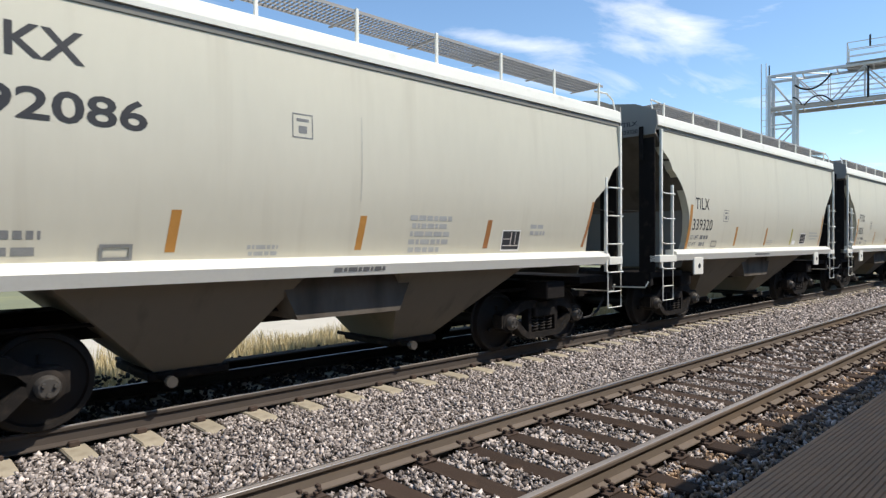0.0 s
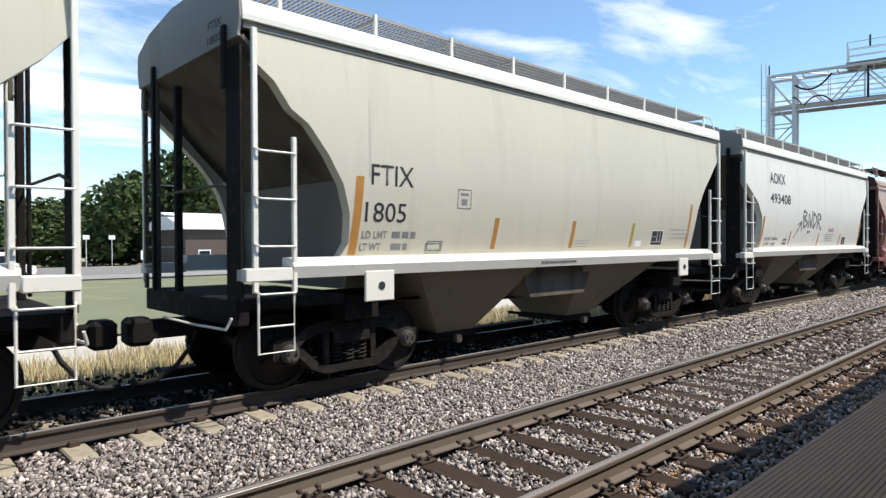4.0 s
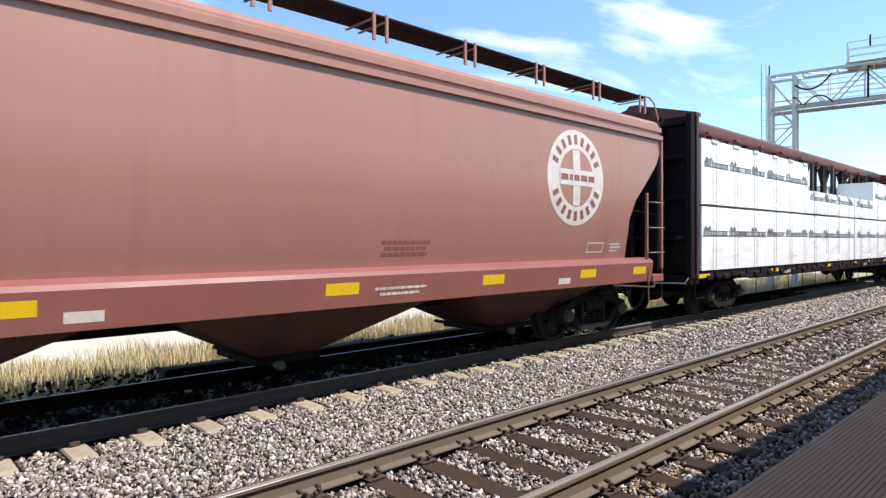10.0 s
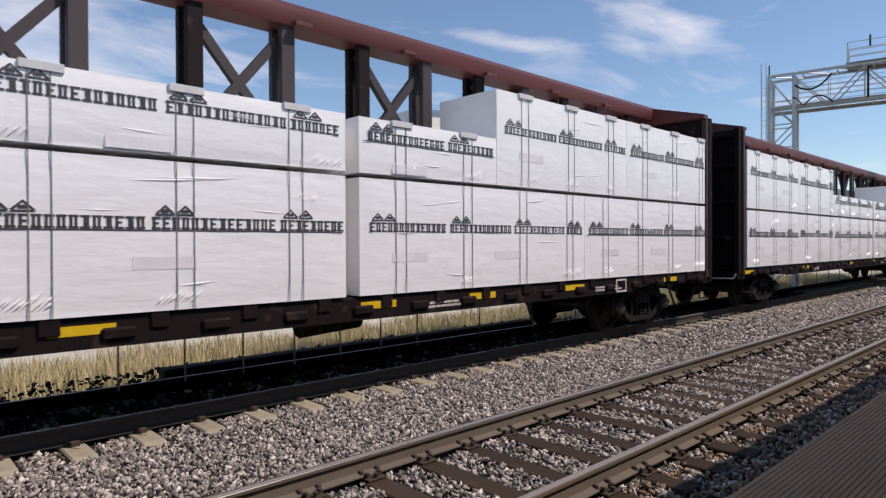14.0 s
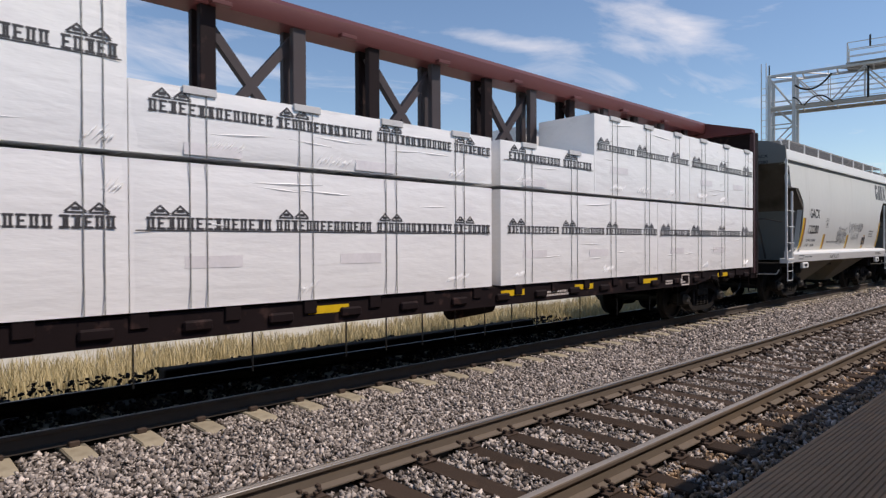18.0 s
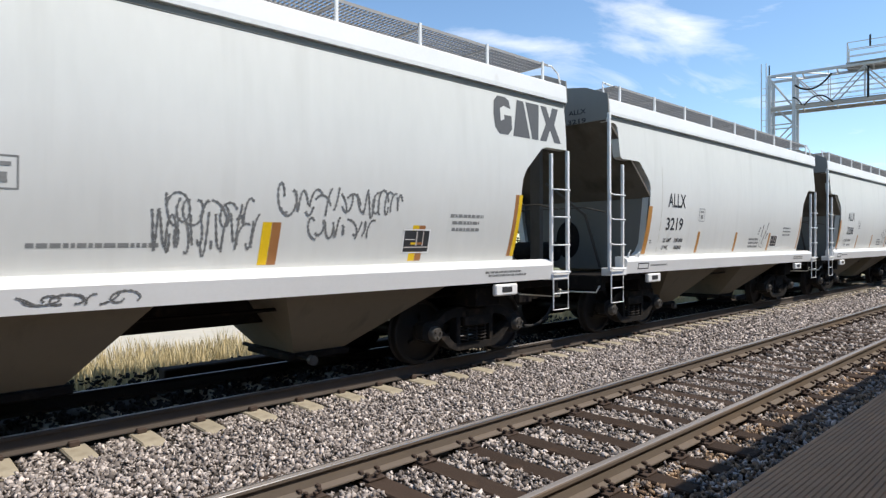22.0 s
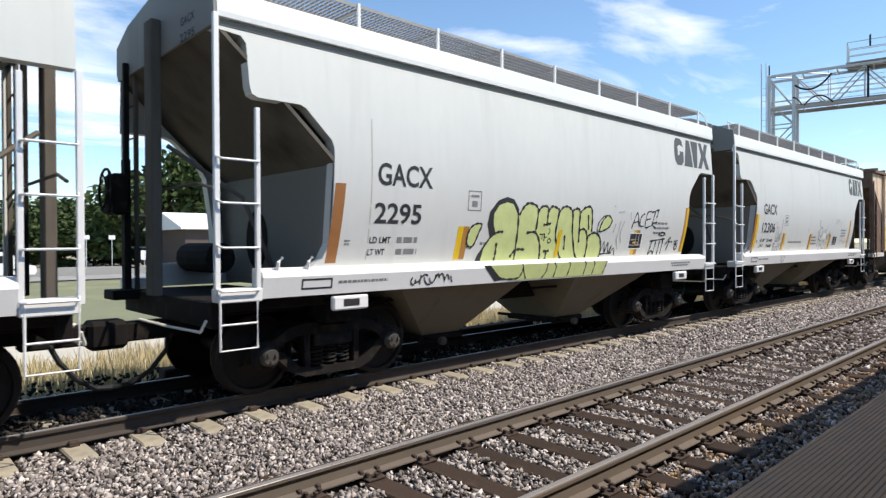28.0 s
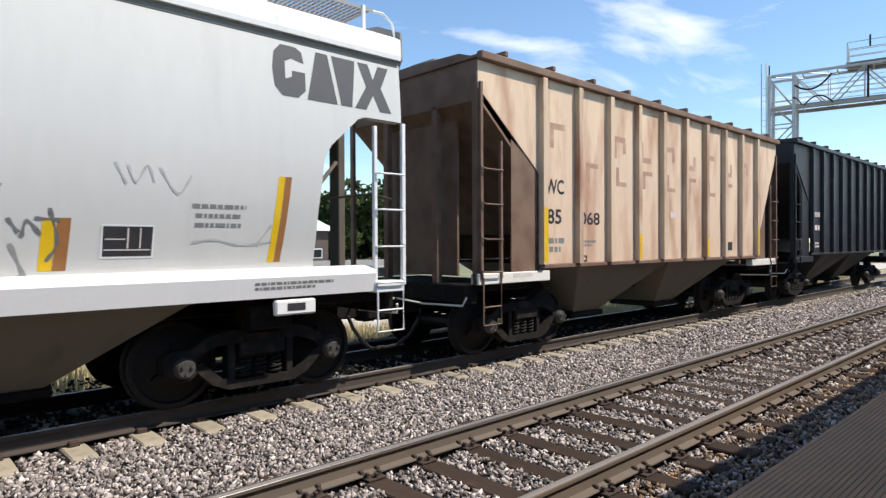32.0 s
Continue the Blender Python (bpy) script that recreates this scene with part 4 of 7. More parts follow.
def bogie_meshes():
    out = {}
    # an open spring window is left between the top and bottom members
    s = Shape()
    top = [(-1.08, 0.40), (-1.08, 0.60), (-1.0, 0.645), (-0.80, 0.645), (-0.62, 0.76), (-0.42, 0.80), (0.42, 0.80), (0.62, 0.76), (0.80, 0.645), (1.0, 0.645), (1.08, 0.60), (1.08, 0.40), (0.98, 0.36), (0.80, 0.46), (0.66, 0.60), (0.48, 0.66), (-0.48, 0.66), (-0.66, 0.60), (-0.80, 0.46), (-0.98, 0.36)]
    s.prism(top, -0.09, 0.09)
    s.prism([(-0.80, 0.46), (-0.70, 0.50), (-0.46, 0.29), (-0.30, 0.26), (0.30, 0.26), (0.46, 0.29), (0.70, 0.50), (0.80, 0.46), (0.58, 0.24), (0.40, 0.165), (-0.40, 0.165), (-0.58, 0.24)], -0.10, 0.10)
    s.box(-0.40, -0.31, -0.08, 0.08, 0.25, 0.68, 0.01)
    s.box(0.31, 0.40, -0.08, 0.08, 0.25, 0.68, 0.01)
    s.box(-0.27, 0.27, -0.13, -0.07, 0.52, 0.66, 0.01)
    for x in (-0.89, 0.89):
        s.disc_stack([(-0.12, 0.10), (-0.10, 0.16), (0.10, 0.16)], (x, 0, WHEEL_R), 16)
    out["side_frame"] = s.mesh("side_frame", BOGIE, True)
    s = Shape()
    coil = []
    for i in range(60):
        a = 2 * math.pi * i / 12
        coil.append((0.065 * math.cos(a), 0.065 * math.sin(a), 0.265 + 0.245 * i / 59))
    s.tube(coil, 0.018, 5)
    out["spring"] = s.mesh("spring", BOGIE, True)
    s = Shape().box(-0.23, 0.23, -1.12, 1.12, 0.50, 0.80, 0.04)
    s.box(-0.5, 0.5, -0.12, 0.12, 0.62, 0.72, 0.02)
    out["bolster"] = s.mesh("bogie", BOGIE)
    s = Shape()
    R = WHEEL_R
    for sg in (-1, 1):
        rows = [(-0.04, 0.10), (-0.06, 0.13), (-0.015, 0.30), (-0.03, 0.40), (-0.07, 0.415), (-0.07, R - 0.012), (-0.06, R), (0.03, R + 0.004), (0.045, R + 0.028), (0.07, R + 0.024), (0.07, 0.42), (0.02, 0.38), (0.03, 0.30), (0.06, 0.13), (0.06, 0.09)]
        rows = [(y * -sg * -1, r) for y, r in rows] if sg > 0 else [(y, r) for y, r in rows]
        s.disc_stack([(q * (1 if sg < 0 else -1), r) for q, r in rows] if sg > 0 else rows, (0, sg * GAUGE_HALF, 0), 36)
    s.disc_stack([(-1.0, 0.085), (-0.7, 0.10), (0.7, 0.10), (1.0, 0.085)], (0, 0, 0), 16)
    for k in range(3):
        a = k * 2.1
        s.box(-0.02, 0.02, -0.85, -0.80, 0.18, 0.26, 0.004, m=Matrix.Rotation(a, 4, "Y"))
    out["wheelset"] = s.mesh("wheelset", WHEEL, True)
    s = Shape().disc_stack([(-0.10, 0.05), (-0.10, 0.085), (-0.07, 0.105), (0.05, 0.12)], (0, 0, 0), 16)
    for k in range(3):
        a = k * 2.1 + 0.4
        s.disc_stack([(-0.125, 0.018), (-0.1, 0.02)], (0.055 * math.cos(a), 0, 0.055 * math.sin(a)), 6)
    out["bearing"] = s.mesh("bearing_cap", BEARING, True)
    s = Shape().box(-0.06, 0.06, -0.06, 0.06, -0.16, 0.16, 0.02)
    out["shoe"] = s.mesh("brake_shoe", BOGIE)
    return out


BOGIE_PARTS = bogie_meshes()


def bogie(car, x):
    b = part("bogie", BOGIE_PARTS["bolster"], None, car, "dusty cast-steel bogie")
    b.location = (x, 0, DROP)
    for sg in (-1, 1):
        o = part("side_frame", BOGIE_PARTS["side_frame"], None, b)
        o.location = (0, sg * 1.0, 0)
        o.rotation_euler = (0, 0, 0 if sg < 0 else math.pi)
        for k in (-0.19, 0.0, 0.19):
            q = part("spring", BOGIE_PARTS["spring"], None, b)
            q.location = (k, sg * 1.02, 0)
        for a in (-0.89, 0.89):
            q = part("bearing_cap", BOGIE_PARTS["bearing"], None, b)
            q.location = (a, sg * 1.10, WHEEL_R)
            q.rotation_euler = (0, 0, 0 if sg < 0 else math.pi)
    for a in (-0.89, 0.89):
        w = part("wheelset", BOGIE_PARTS["wheelset"], None, b)
        w.location = (a, 0, WHEEL_R)
        WHEELSETS.append((w, a))


def coupler(car, x, sg):
    """A knuckle coupler with its hose, at a car's end; sg: the way it points."""
    s = Shape()
    s.box(min(x - sg * 0.2, x + sg * 0.48), max(x - sg * 0.2, x + sg * 0.48), -0.09, 0.09, 0.70, 0.92, 0.02)
    s.box(min(x + sg * 0.42, x + sg * 0.70), max(x + sg * 0.42, x + sg * 0.70), -0.17, 0.15, 0.64, 0.96, 0.05)
    c = part("coupler", s, UNDER, car)
    path = [(x + sg * 0.02, -0.35, 0.78), (x + sg * 0.10, -0.37, 0.60), (x + sg * 0.26, -0.36, 0.40), (x + sg * 0.45, -0.30, 0.27), (x + sg * 0.62, -0.24, 0.24), (x + sg * 0.69, -0.2, 0.25)]
    part("air_hose", Shape().tube(path, 0.028, 7), HOSE, car, "drooping black rubber hose")
    part("uncoupling_lever", Shape().tube([(x + sg * 0.06, -1.4, 1.02), (x + sg * 0.10, -1.35, 0.90), (x + sg * 0.10, -0.5, 0.88), (x + sg * 0.3, -0.12, 0.95)], 0.016, 6), PALE_TRIM, car)


def ladder(car, xa, xb, za, zb, rungs, y, mat, steps=(0.72, 0.98), foot=True):
    """Two stiles with rungs, and a hanging step below."""
    sg = -1 if y < 0 else 1
    l = part("ladder", Shape().box(xa - 0.028, xa + 0.028, min(y, y - sg * 0.05), max(y, y - sg * 0.05), 1.28, za, 0.005), mat, car)
    part("stile", Shape().box(xb - 0.024, xb + 0.024, min(y, y - sg * 0.05), max(y, y - sg * 0.05), 1.28, zb, 0.005), mat, l)
    for z in rungs:
        part("rung", Shape().tube([(xa - 0.02, y, z + 0.03), (xa + (0.03 if xb > xa else -0.03), y + sg * 0.05, z), (xb + (-0.03 if xb > xa else 0.03), y + sg * 0.05, z), (xb, y, z)], 0.013, 6), mat, l)
    if foot:
        x0, x1 = min(xa, xb) + 0.02, max(xa, xb) - 0.02
        part("stirrup", Shape().tube([(x0, y, 1.3), (x0, y, steps[0]), (x1, y, steps[0]), (x1, y, 1.3)], 0.014, 6), mat, l)
        part("stirrup_rung", Shape().tube([(x0, y, steps[1]), (x1, y, steps[1])], 0.012, 6), mat, l)
    return l


def brake_wheel(car, x, y, z, mat):
    r, n = 0.28, 20
    rim = [(x, y + r * math.cos(2 * math.pi * k / n), z + r * math.sin(2 * math.pi * k / n)) for k in range(n)]
    w = part("brake_wheel", Shape().tube(rim, 0.017, 6, True), mat, car, "spoked hand brake wheel")
    for k in range(6):
        a = math.pi * k / 3
        part("spoke", Shape().tube([(x + 0.03, y, z), (x, y + r * math.cos(a), z + r * math.sin(a))], 0.012, 5), mat, w)
    part("gear_box", Shape().box(x + 0.03, x + 0.22, y - 0.2, y + 0.2, z - 0.3, z + 0.22, 0.03), UNDER, w)


GRATINGS = {}


def grating(length):
    """A walkway of thin bars."""
    key = round(length, 2)
    if key not in GRATINGS:
        s = Shape()
        x = 0.0
        k = 0
        while x < length:
            s.box(x, x + 0.011, 0.0, 0.56, 0.0, 0.02)
            x += 0.062
        for q in range(6):
            y = q * 0.112
            s.box(0, length, y - 0.003, y + 0.003, 0.001, 0.019)
        s.box(0, length, -0.010, 0.0, -0.012, 0.025).box(0, length, 0.56, 0.570, -0.012, 0.025)
        GRATINGS[key] = s.mesh("running_board", GRATE)
    return GRATINGS[key]


# the end openings cut in the side sheets: (from the car's end, height)
LEFT_CURVE = [(0.18, 3.71), (0.3, 3.59), (0.48, 3.48), (0.61, 3.28), (0.75, 3.19), (0.99, 2.99), (1.19, 2.71), (1.35, 2.42), (1.43, 2.04), (1.45, 1.79), (1.41, 1.63)]
LEFT_CURVE_WIDE = [(0.14, 3.71), (0.36, 3.54), (0.55, 3.27), (0.77, 3.13), (1.02, 2.82), (1.23, 2.49), (1.34, 2.15), (1.36, 1.81), (1.25, 1.61)]
RIGHT_CURVE = [(0, 3.66), (0.27, 3.35), (0.59, 3.07), (0.82, 2.86), (0.97, 2.62), (1.03, 2.43), (1.06, 2.21), (1.06, 1.93), (1.04, 1.64)]
RIGHT_CURVE_LOW = [(0, 3.24), (0.26, 3.1), (0.56, 2.73), (0.83, 2.54), (0.93, 2.39), (0.97, 2.23), (0.97, 1.96), (0.95, 1.69)]
RIGHT_CURVE_WIDE = [(0, 3.68), (0.23, 3.48), (0.5, 3.22), (0.75, 2.98), (0.9, 2.79), (1.07, 2.52), (1.14, 2.27), (1.19, 1.97), (1.21, 1.66)]
LEFT_ANGLE = [(0.08, 3.77), (0.12, 3.59), (0.17, 3.27), (0.53, 3.06), (0.94, 2.8), (1.23, 2.47), (1.28, 2.28), (1.27, 1.88), (1.24, 1.58)]
LEFT_STEP = [(-0.02, 3.97), (0.27, 3.95), (0.325, 3.88), (0.345, 3.44), (0.37, 3.36), (0.44, 3.33), (0.94, 3.33), (1.01, 3.30), (1.34, 2.98), (1.375, 2.88), (1.365, 1.80), (1.29, 1.62), (1.16, 1.54)]
RIGHT_STEP = [(0.0, 3.31), (0.55, 3.31), (0.66, 3.27), (1.04, 2.92), (1.13, 2.76), (1.19, 2.20), (1.20, 1.60)]
LEFT_BROWN = [(0.0, 3.84), (0.10, 3.60), (0.38, 3.34), (0.72, 3.06), (1.10, 2.80), (1.38, 2.54), (1.49, 2.36), (1.52, 2.18), (1.49, 1.60)]
RIGHT_BROWN = [(0, 3.66), (0.23, 3.31), (0.61, 2.96), (1.02, 2.58), (1.19, 2.23), (1.17, 1.72), (1.14, 1.60)]


def hopper(kind, L, label, paint, trim, left, right, eave, sill=(1.22, 1.49), bays=2, lift=0.0):
    car = thing("hopper_car", label, "freight car", "cars of the train")
    w = hopper_width
    sill_top = sill[1] + 0.03
    # end parts take the paint with their shade mixed into it
    shaded_end = SHADED_GRIME if kind != "brown" else END_BROWN
    for far in (False, True):
        # the far side is the near side turned end for end
        lt, rt = (right, left) if far else (left, right)
        outline = [(lt[0][0], eave)] + lt + [(lt[-1][0] - 0.02, sill_top)] + [(L - rt[-1][0] + 0.02, sill_top)] + [(L - x, z) for x, z in reversed(rt)] + [(L - rt[0][0], eave)]
        part("side_sheet", sheet_mesh("side_sheet", outline, w, paint, 0.02, far), None, car)
        sg = 1 if far else -1
        for pts in (lt, [(L - x, z) for x, z in rt]):
            flange = Shape()
            flange.add([(x, sg * (w(z) - d), z) for x, z in pts for d in (0.021, 0.15)], [(2 * k, 2 * k + 1, 2 * k + 3, 2 * k + 2) for k in range(len(pts) - 1)])
            part("opening_flange", flange, paint, car)
        y0, y1 = sorted((sg * 1.38, sg * 1.62))
        x0, x1 = left[-1][0] - 0.70, L - 0.44
        s = Shape()
        s.prism([(sg * 1.36, sill[0]), (sg * 1.575, sill[0]), (sg * 1.62, sill[1] - 0.05), (sg * 1.595, sill[1]), (sg * 1.50, sill[1] + 0.045), (sg * 1.36, sill[1] + 0.045)], x0, x1, axis="x")
        part("side_sill", s, trim, car)
        # corner platforms
        for xa, xb in ((0.0, x0 - 0.004), (x1 + 0.004, L)):
            part("corner_platform", Shape().box(xa, xb, y0 + 0.01, y1 - 0.01, sill[0] - 0.02, sill[0] + 0.12, 0.01), trim, car)
    # roof with its drip edge
    e = eave
    lip = e - 0.03 if kind == "step" else e + 0.045
    half = [(-1.42, lip - 0.03), (-1.47, lip), (-1.575, lip + 0.006), (-1.58, lip + 0.06), (-1.565, e + 0.24), (-1.50, e + 0.28), (-0.85, e + 0.42), (-0.40, e + 0.48)]
    crest = [(-1.571, lip + 0.03), (-1.555, e + 0.34), (-1.10, e + 0.53), (-0.30, e + 0.65)]
    if kind == "brown":
        half = [(-1.46, e - 0.30), (-1.60, e - 0.28), (-1.60, e - 0.20), (-1.53, e - 0.19), (-1.53, e - 0.13), (-1.57, e - 0.12), (-1.57, e - 0.04), (-1.50, e - 0.03), (-1.50, e + 0.03), (-1.45, e + 0.10), (-0.85, e + 0.27), (-0.40, e + 0.32)]
        crest = [(-1.55, e - 0.10), (-1.47, e + 0.16), (-0.95, e + 0.38), (-0.30, e + 0.46)]
    prof = half + [(-y, z) for y, z in reversed(half)]
    part("roof", Shape().prism(prof, 0.0, L, axis="x"), trim if kind != "brown" else paint, car)
    part("hatch_trough", Shape().box(0.7, L - 0.7, -0.35, 0.35, e + 0.36, e + 0.50, 0.03), trim if kind != "brown" else paint, car)
    # a dark strip added as the eave's shade, then walkways on brackets
    for sg in (-1, 1):
        if kind != "brown":
            part("drip_groove", Shape().box(0.02, L - 0.02, *sorted((sg * 1.43, sg * (hopper_width(e - 0.06) + 0.012))), lip - 0.075, lip - 0.004, 0.006), EAVE_SHADE, car, "dark strip standing in for the eave's shade")
        zb = e + lift + (0.54 if kind == "step" else 0.53)
        yo, yi = (1.46, 0.88) if kind == "step" else (1.42, 0.84)
        b = part("running_board", grating(L - 0.7), None, car, "galvanised grating walkway") if kind != "brown" else part("running_board", Shape().box(0, L - 0.7, 0, 0.56, 0, 0.03, 0.006), DECK_DARK, car, "dark solid walkway")
        b.location = (0.35, -yo if sg < 0 else yi, zb)
        n = int((L - 0.9) / (1.18 if kind != "brown" else 1.5))
        for k in range(n + 1):
            x = 0.5 + k * (L - 1.0) / n
            for dx in ((-0.10, 0.10) if kind == "brown" else (0,)):
                s = Shape()
                ya, yb = sorted((sg * (yo + 0.02), sg * yi))
                part("bracket_arm", Shape().box(x + dx - 0.02, x + dx + 0.02, ya, yb, zb - 0.045, zb - 0.032), GRATE, car)
                s.box(x + dx - 0.022, x + dx + 0.022, *sorted((sg * (yo + 0.03), sg * yo)), e + 0.22, zb + 0.04, 0.004)
                part("bracket", s, trim if kind != "brown" else paint, car)
    for xe, sg in ((0.0, -1), (L, 1)):
        part("roof_grab", Shape().tube([(xe - sg * 0.5, -1.35, e + 0.58), (xe - sg * 0.12, -1.36, e + 0.60), (xe - sg * 0.02, -1.42, e + 0.48), (xe - sg * 0.0, -1.5, e + 0.15)], 0.017, 6), trim if kind != "brown" else paint, car)
    # ends: upright end sheet, slope sheet, cross sheet under it, posts and deck
    for end in (0, 1):
        mx = (lambda x: x) if not end else (lambda x: L - x)
        inner = max(q for q, _ in (left if not end else right)) + 0.015
        def slab(pts, ya, yb):
            return Shape().prism([(mx(x), z) for x, z in pts], ya, yb)
        z_knee, pitch = {"step": (4.0, 0.925), "brown": (3.92, 1.0)}.get(kind, (3.95, 1.0))
        ends = END_SHADE if kind != "brown" else shaded_end
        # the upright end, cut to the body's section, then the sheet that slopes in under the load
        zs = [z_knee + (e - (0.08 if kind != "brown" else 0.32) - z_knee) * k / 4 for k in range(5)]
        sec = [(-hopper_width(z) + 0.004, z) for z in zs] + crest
        part("end_sheet", Shape().prism(sec + [(-y, z) for y, z in reversed(sec)], *sorted((mx(-0.032), mx(-0.002))), axis="x"), ends, car, "upright end sheet with grime and shade in its colour")
        top_at = lambda x: z_knee - pitch * x
        slope = Shape()
        runs = [2.25 * k / 6 for k in range(7)]
        slope.add([(mx(x + dx), sg * (hopper_width(top_at(x)) - 0.006), top_at(x) + dx) for x in runs for dx in (0.0, 0.03) for sg in (-1, 1)],
                  [q for k in range(6) for q in ((4 * k, 4 * k + 1, 4 * k + 5, 4 * k + 4), (4 * k + 2, 4 * k + 6, 4 * k + 7, 4 * k + 3), (4 * k, 4 * k + 4, 4 * k + 6, 4 * k + 2), (4 * k + 1, 4 * k + 3, 4 * k + 7, 4 * k + 5))] + [(0, 2, 3, 1), (24, 25, 27, 26)])
        part("slope_sheet", slope, shaded_end, car)
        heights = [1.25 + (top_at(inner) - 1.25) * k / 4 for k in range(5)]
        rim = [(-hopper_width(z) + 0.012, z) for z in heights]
        cross = part("cross_sheet", Shape().prism(rim + [(-y, z) for y, z in reversed(rim)], *sorted((mx(inner), mx(inner + 0.03))), axis="x"), shaded_end if kind == "brown" else CUTOUT, car)
        if kind == "step" and not end:
            hole = [(0.36 + 0.30 * math.cos(2 * math.pi * k / 20), 1.86 + 0.40 * math.sin(2 * math.pi * k / 20)) for k in range(20)]
            part("access_hole", Shape().prism(hole, inner - 0.012, inner - 0.004, axis="x"), UNDER, cross, "dark oval access hole")
        if kind == "step":
            part("end_post", Shape().box(*sorted((mx(-0.15), mx(-0.034))), -0.12, 0.12, 1.2, e + 0.30, 0.012), shaded_end, car)
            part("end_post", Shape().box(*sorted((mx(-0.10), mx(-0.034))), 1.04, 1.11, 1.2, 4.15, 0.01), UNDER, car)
            part("end_brace", Shape().tube([(mx(0.02), -0.14, 2.95), (mx(0.75), -0.55, 2.35), (mx(1.2), -0.6, 1.3)], 0.03, 6), shaded_end, car)
        else:
            for y in (-1.24, 0.90):
                part("end_post", Shape().box(*sorted((mx(-0.075), mx(-0.034))), y - 0.045, y + 0.045, 3.45 if y < 0 else 1.2, 4.12, 0.01), UNDER, car)
            part("corner_plate", slab([(0.0, 1.2), (0.03, 1.2), (0.03, z_knee - 0.1), (0.0, z_knee - 0.06)], -1.50, -1.16), UNDER, car)
            part("end_post", Shape().box(*sorted((mx(0.06), mx(0.14))), 0.42, 0.52, 1.2, top_at(0.14), 0.01), UNDER, car)
        part("end_deck", Shape().box(*sorted((mx(0.02), mx(inner))), -1.36, 1.36, 1.08, 1.20, 0.01), UNDER, car)
        part("end_sill", Shape().box(*sorted((mx(0.0), mx(0.14))), -1.40, 1.40, 0.92, 1.20, 0.015), UNDER, car)
        part("end_rail", Shape().tube([(mx(0.05), -1.45, 2.35), (mx(0.03), -1.0, 2.45), (mx(0.03), 1.0, 2.45), (mx(0.05), 1.45, 2.35)], 0.017, 6), shaded_end, car)
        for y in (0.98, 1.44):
            part("end_ladder_stile", Shape().box(*sorted((mx(0.0), mx(0.05))), y - 0.03, y + 0.03, 1.2, e + 0.2, 0.006), shaded_end, car)
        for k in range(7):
            part("end_ladder_rung", Shape().tube([(mx(0.0), 0.98, 1.5 + 0.42 * k), (mx(0.0), 1.44, 1.5 + 0.42 * k)], 0.012, 5), shaded_end, car)
        coupler(car, mx(0.0), -1 if not end else 1)
        ma = trim if kind != "brown" else paint
        if kind == "step":
            ladder(car, mx(-0.02), mx(0.42), e if not end else 3.3, 3.22, (2.65, 2.21, 1.76, 1.32), -1.60, ma)
        elif kind == "cream":
            ladder(car, mx(0.12 if not end else 0.03), mx(0.58 if not end else 0.50), e - 0.02, 2.96, (2.77, 2.27, 1.77, 1.27), -1.60, ma, (0.64, 0.92))
        else:
            ladder(car, mx(0.03), mx(0.60), e - 0.3, 2.75, (2.57, 2.08, 1.60), -1.60, ma, (0.66, 0.66))
        ladder(car, mx(0.05), mx(0.5), e - 0.05, 3.0, (2.65, 2.21, 1.76, 1.32), 1.60, ma, foot=False)
    # tank brackets and discharge chutes
    part("centre_sill", Shape().box(0.1, L - 0.1, -0.30, 0.30, 0.80, 1.12, 0.02), UNDER, car)
    mid = L / 2
    centres = [mid - 1.70, mid + 1.62] if bays == 2 else [mid - 4.2, mid, mid + 4.2]
    for k, cx in enumerate(centres):
        s = Shape()
        zt = sill[0] + 0.02
        lo = 0.38
        reach_l = 1.55 if (k == 0 or bays == 3) else 0.98
        reach_r = 1.55 if (k == len(centres) - 1 or bays == 3) else 0.98
        if bays == 3:
            reach_l = reach_r = 1.75
        vs = [(cx - 0.36, -0.52, lo), (cx + 0.36, -0.52, lo), (cx + 0.36, 0.52, lo), (cx - 0.36, 0.52, lo), (cx - reach_l, -1.44, zt), (cx + reach_r, -1.44, zt), (cx + reach_r, 1.44, zt), (cx - reach_l, 1.44, zt)]
        s.add(vs, [(3, 2, 1, 0), (0, 1, 5, 4), (1, 2, 6, 5), (2, 3, 7, 6), (3, 0, 4, 7)])
        ch = part("chute", s, CHUTE if kind != "brown" else END_BROWN, car, "dusty sloping discharge chute")
        part("gate", Shape().box(cx - 0.46, cx + 0.46, -0.58, 0.58, 0.30, 0.40, 0.02), UNDER, ch)
        part("gate_shaft", Shape().tube([(cx - 0.35, -0.95, 0.36), (cx - 0.35, 0.9, 0.36)], 0.03, 8), UNDER, ch)
        part("capstan", Shape().disc_stack([(-0.04, 0.03), (-0.04, 0.06), (0.04, 0.06), (0.04, 0.03)], (cx - 0.35, -0.95, 0.36), 10), BEARING, ch)
    if kind == "cream":
        part("saddle", Shape().prism([(mid - 0.75, 0.92), (mid + 0.75, 0.92), (mid + 1.0, sill[0] + 0.02), (mid - 1.0, sill[0] + 0.02)], -1.30, 1.30), SHADED_GRIME, car)
    for xa in (1.66, L - 1.66):
        bogie(car, xa)
        part("body_bolster", Shape().box(xa - 0.25, xa + 0.25, -1.35, 1.35, 0.86, 1.15, 0.02), UNDER, car)
    part("brake_pipe", Shape().tube([(0.3, -0.9, 1.02), (L - 0.3, -0.9, 1.02)], 0.025, 6), UNDER, car)
    return car


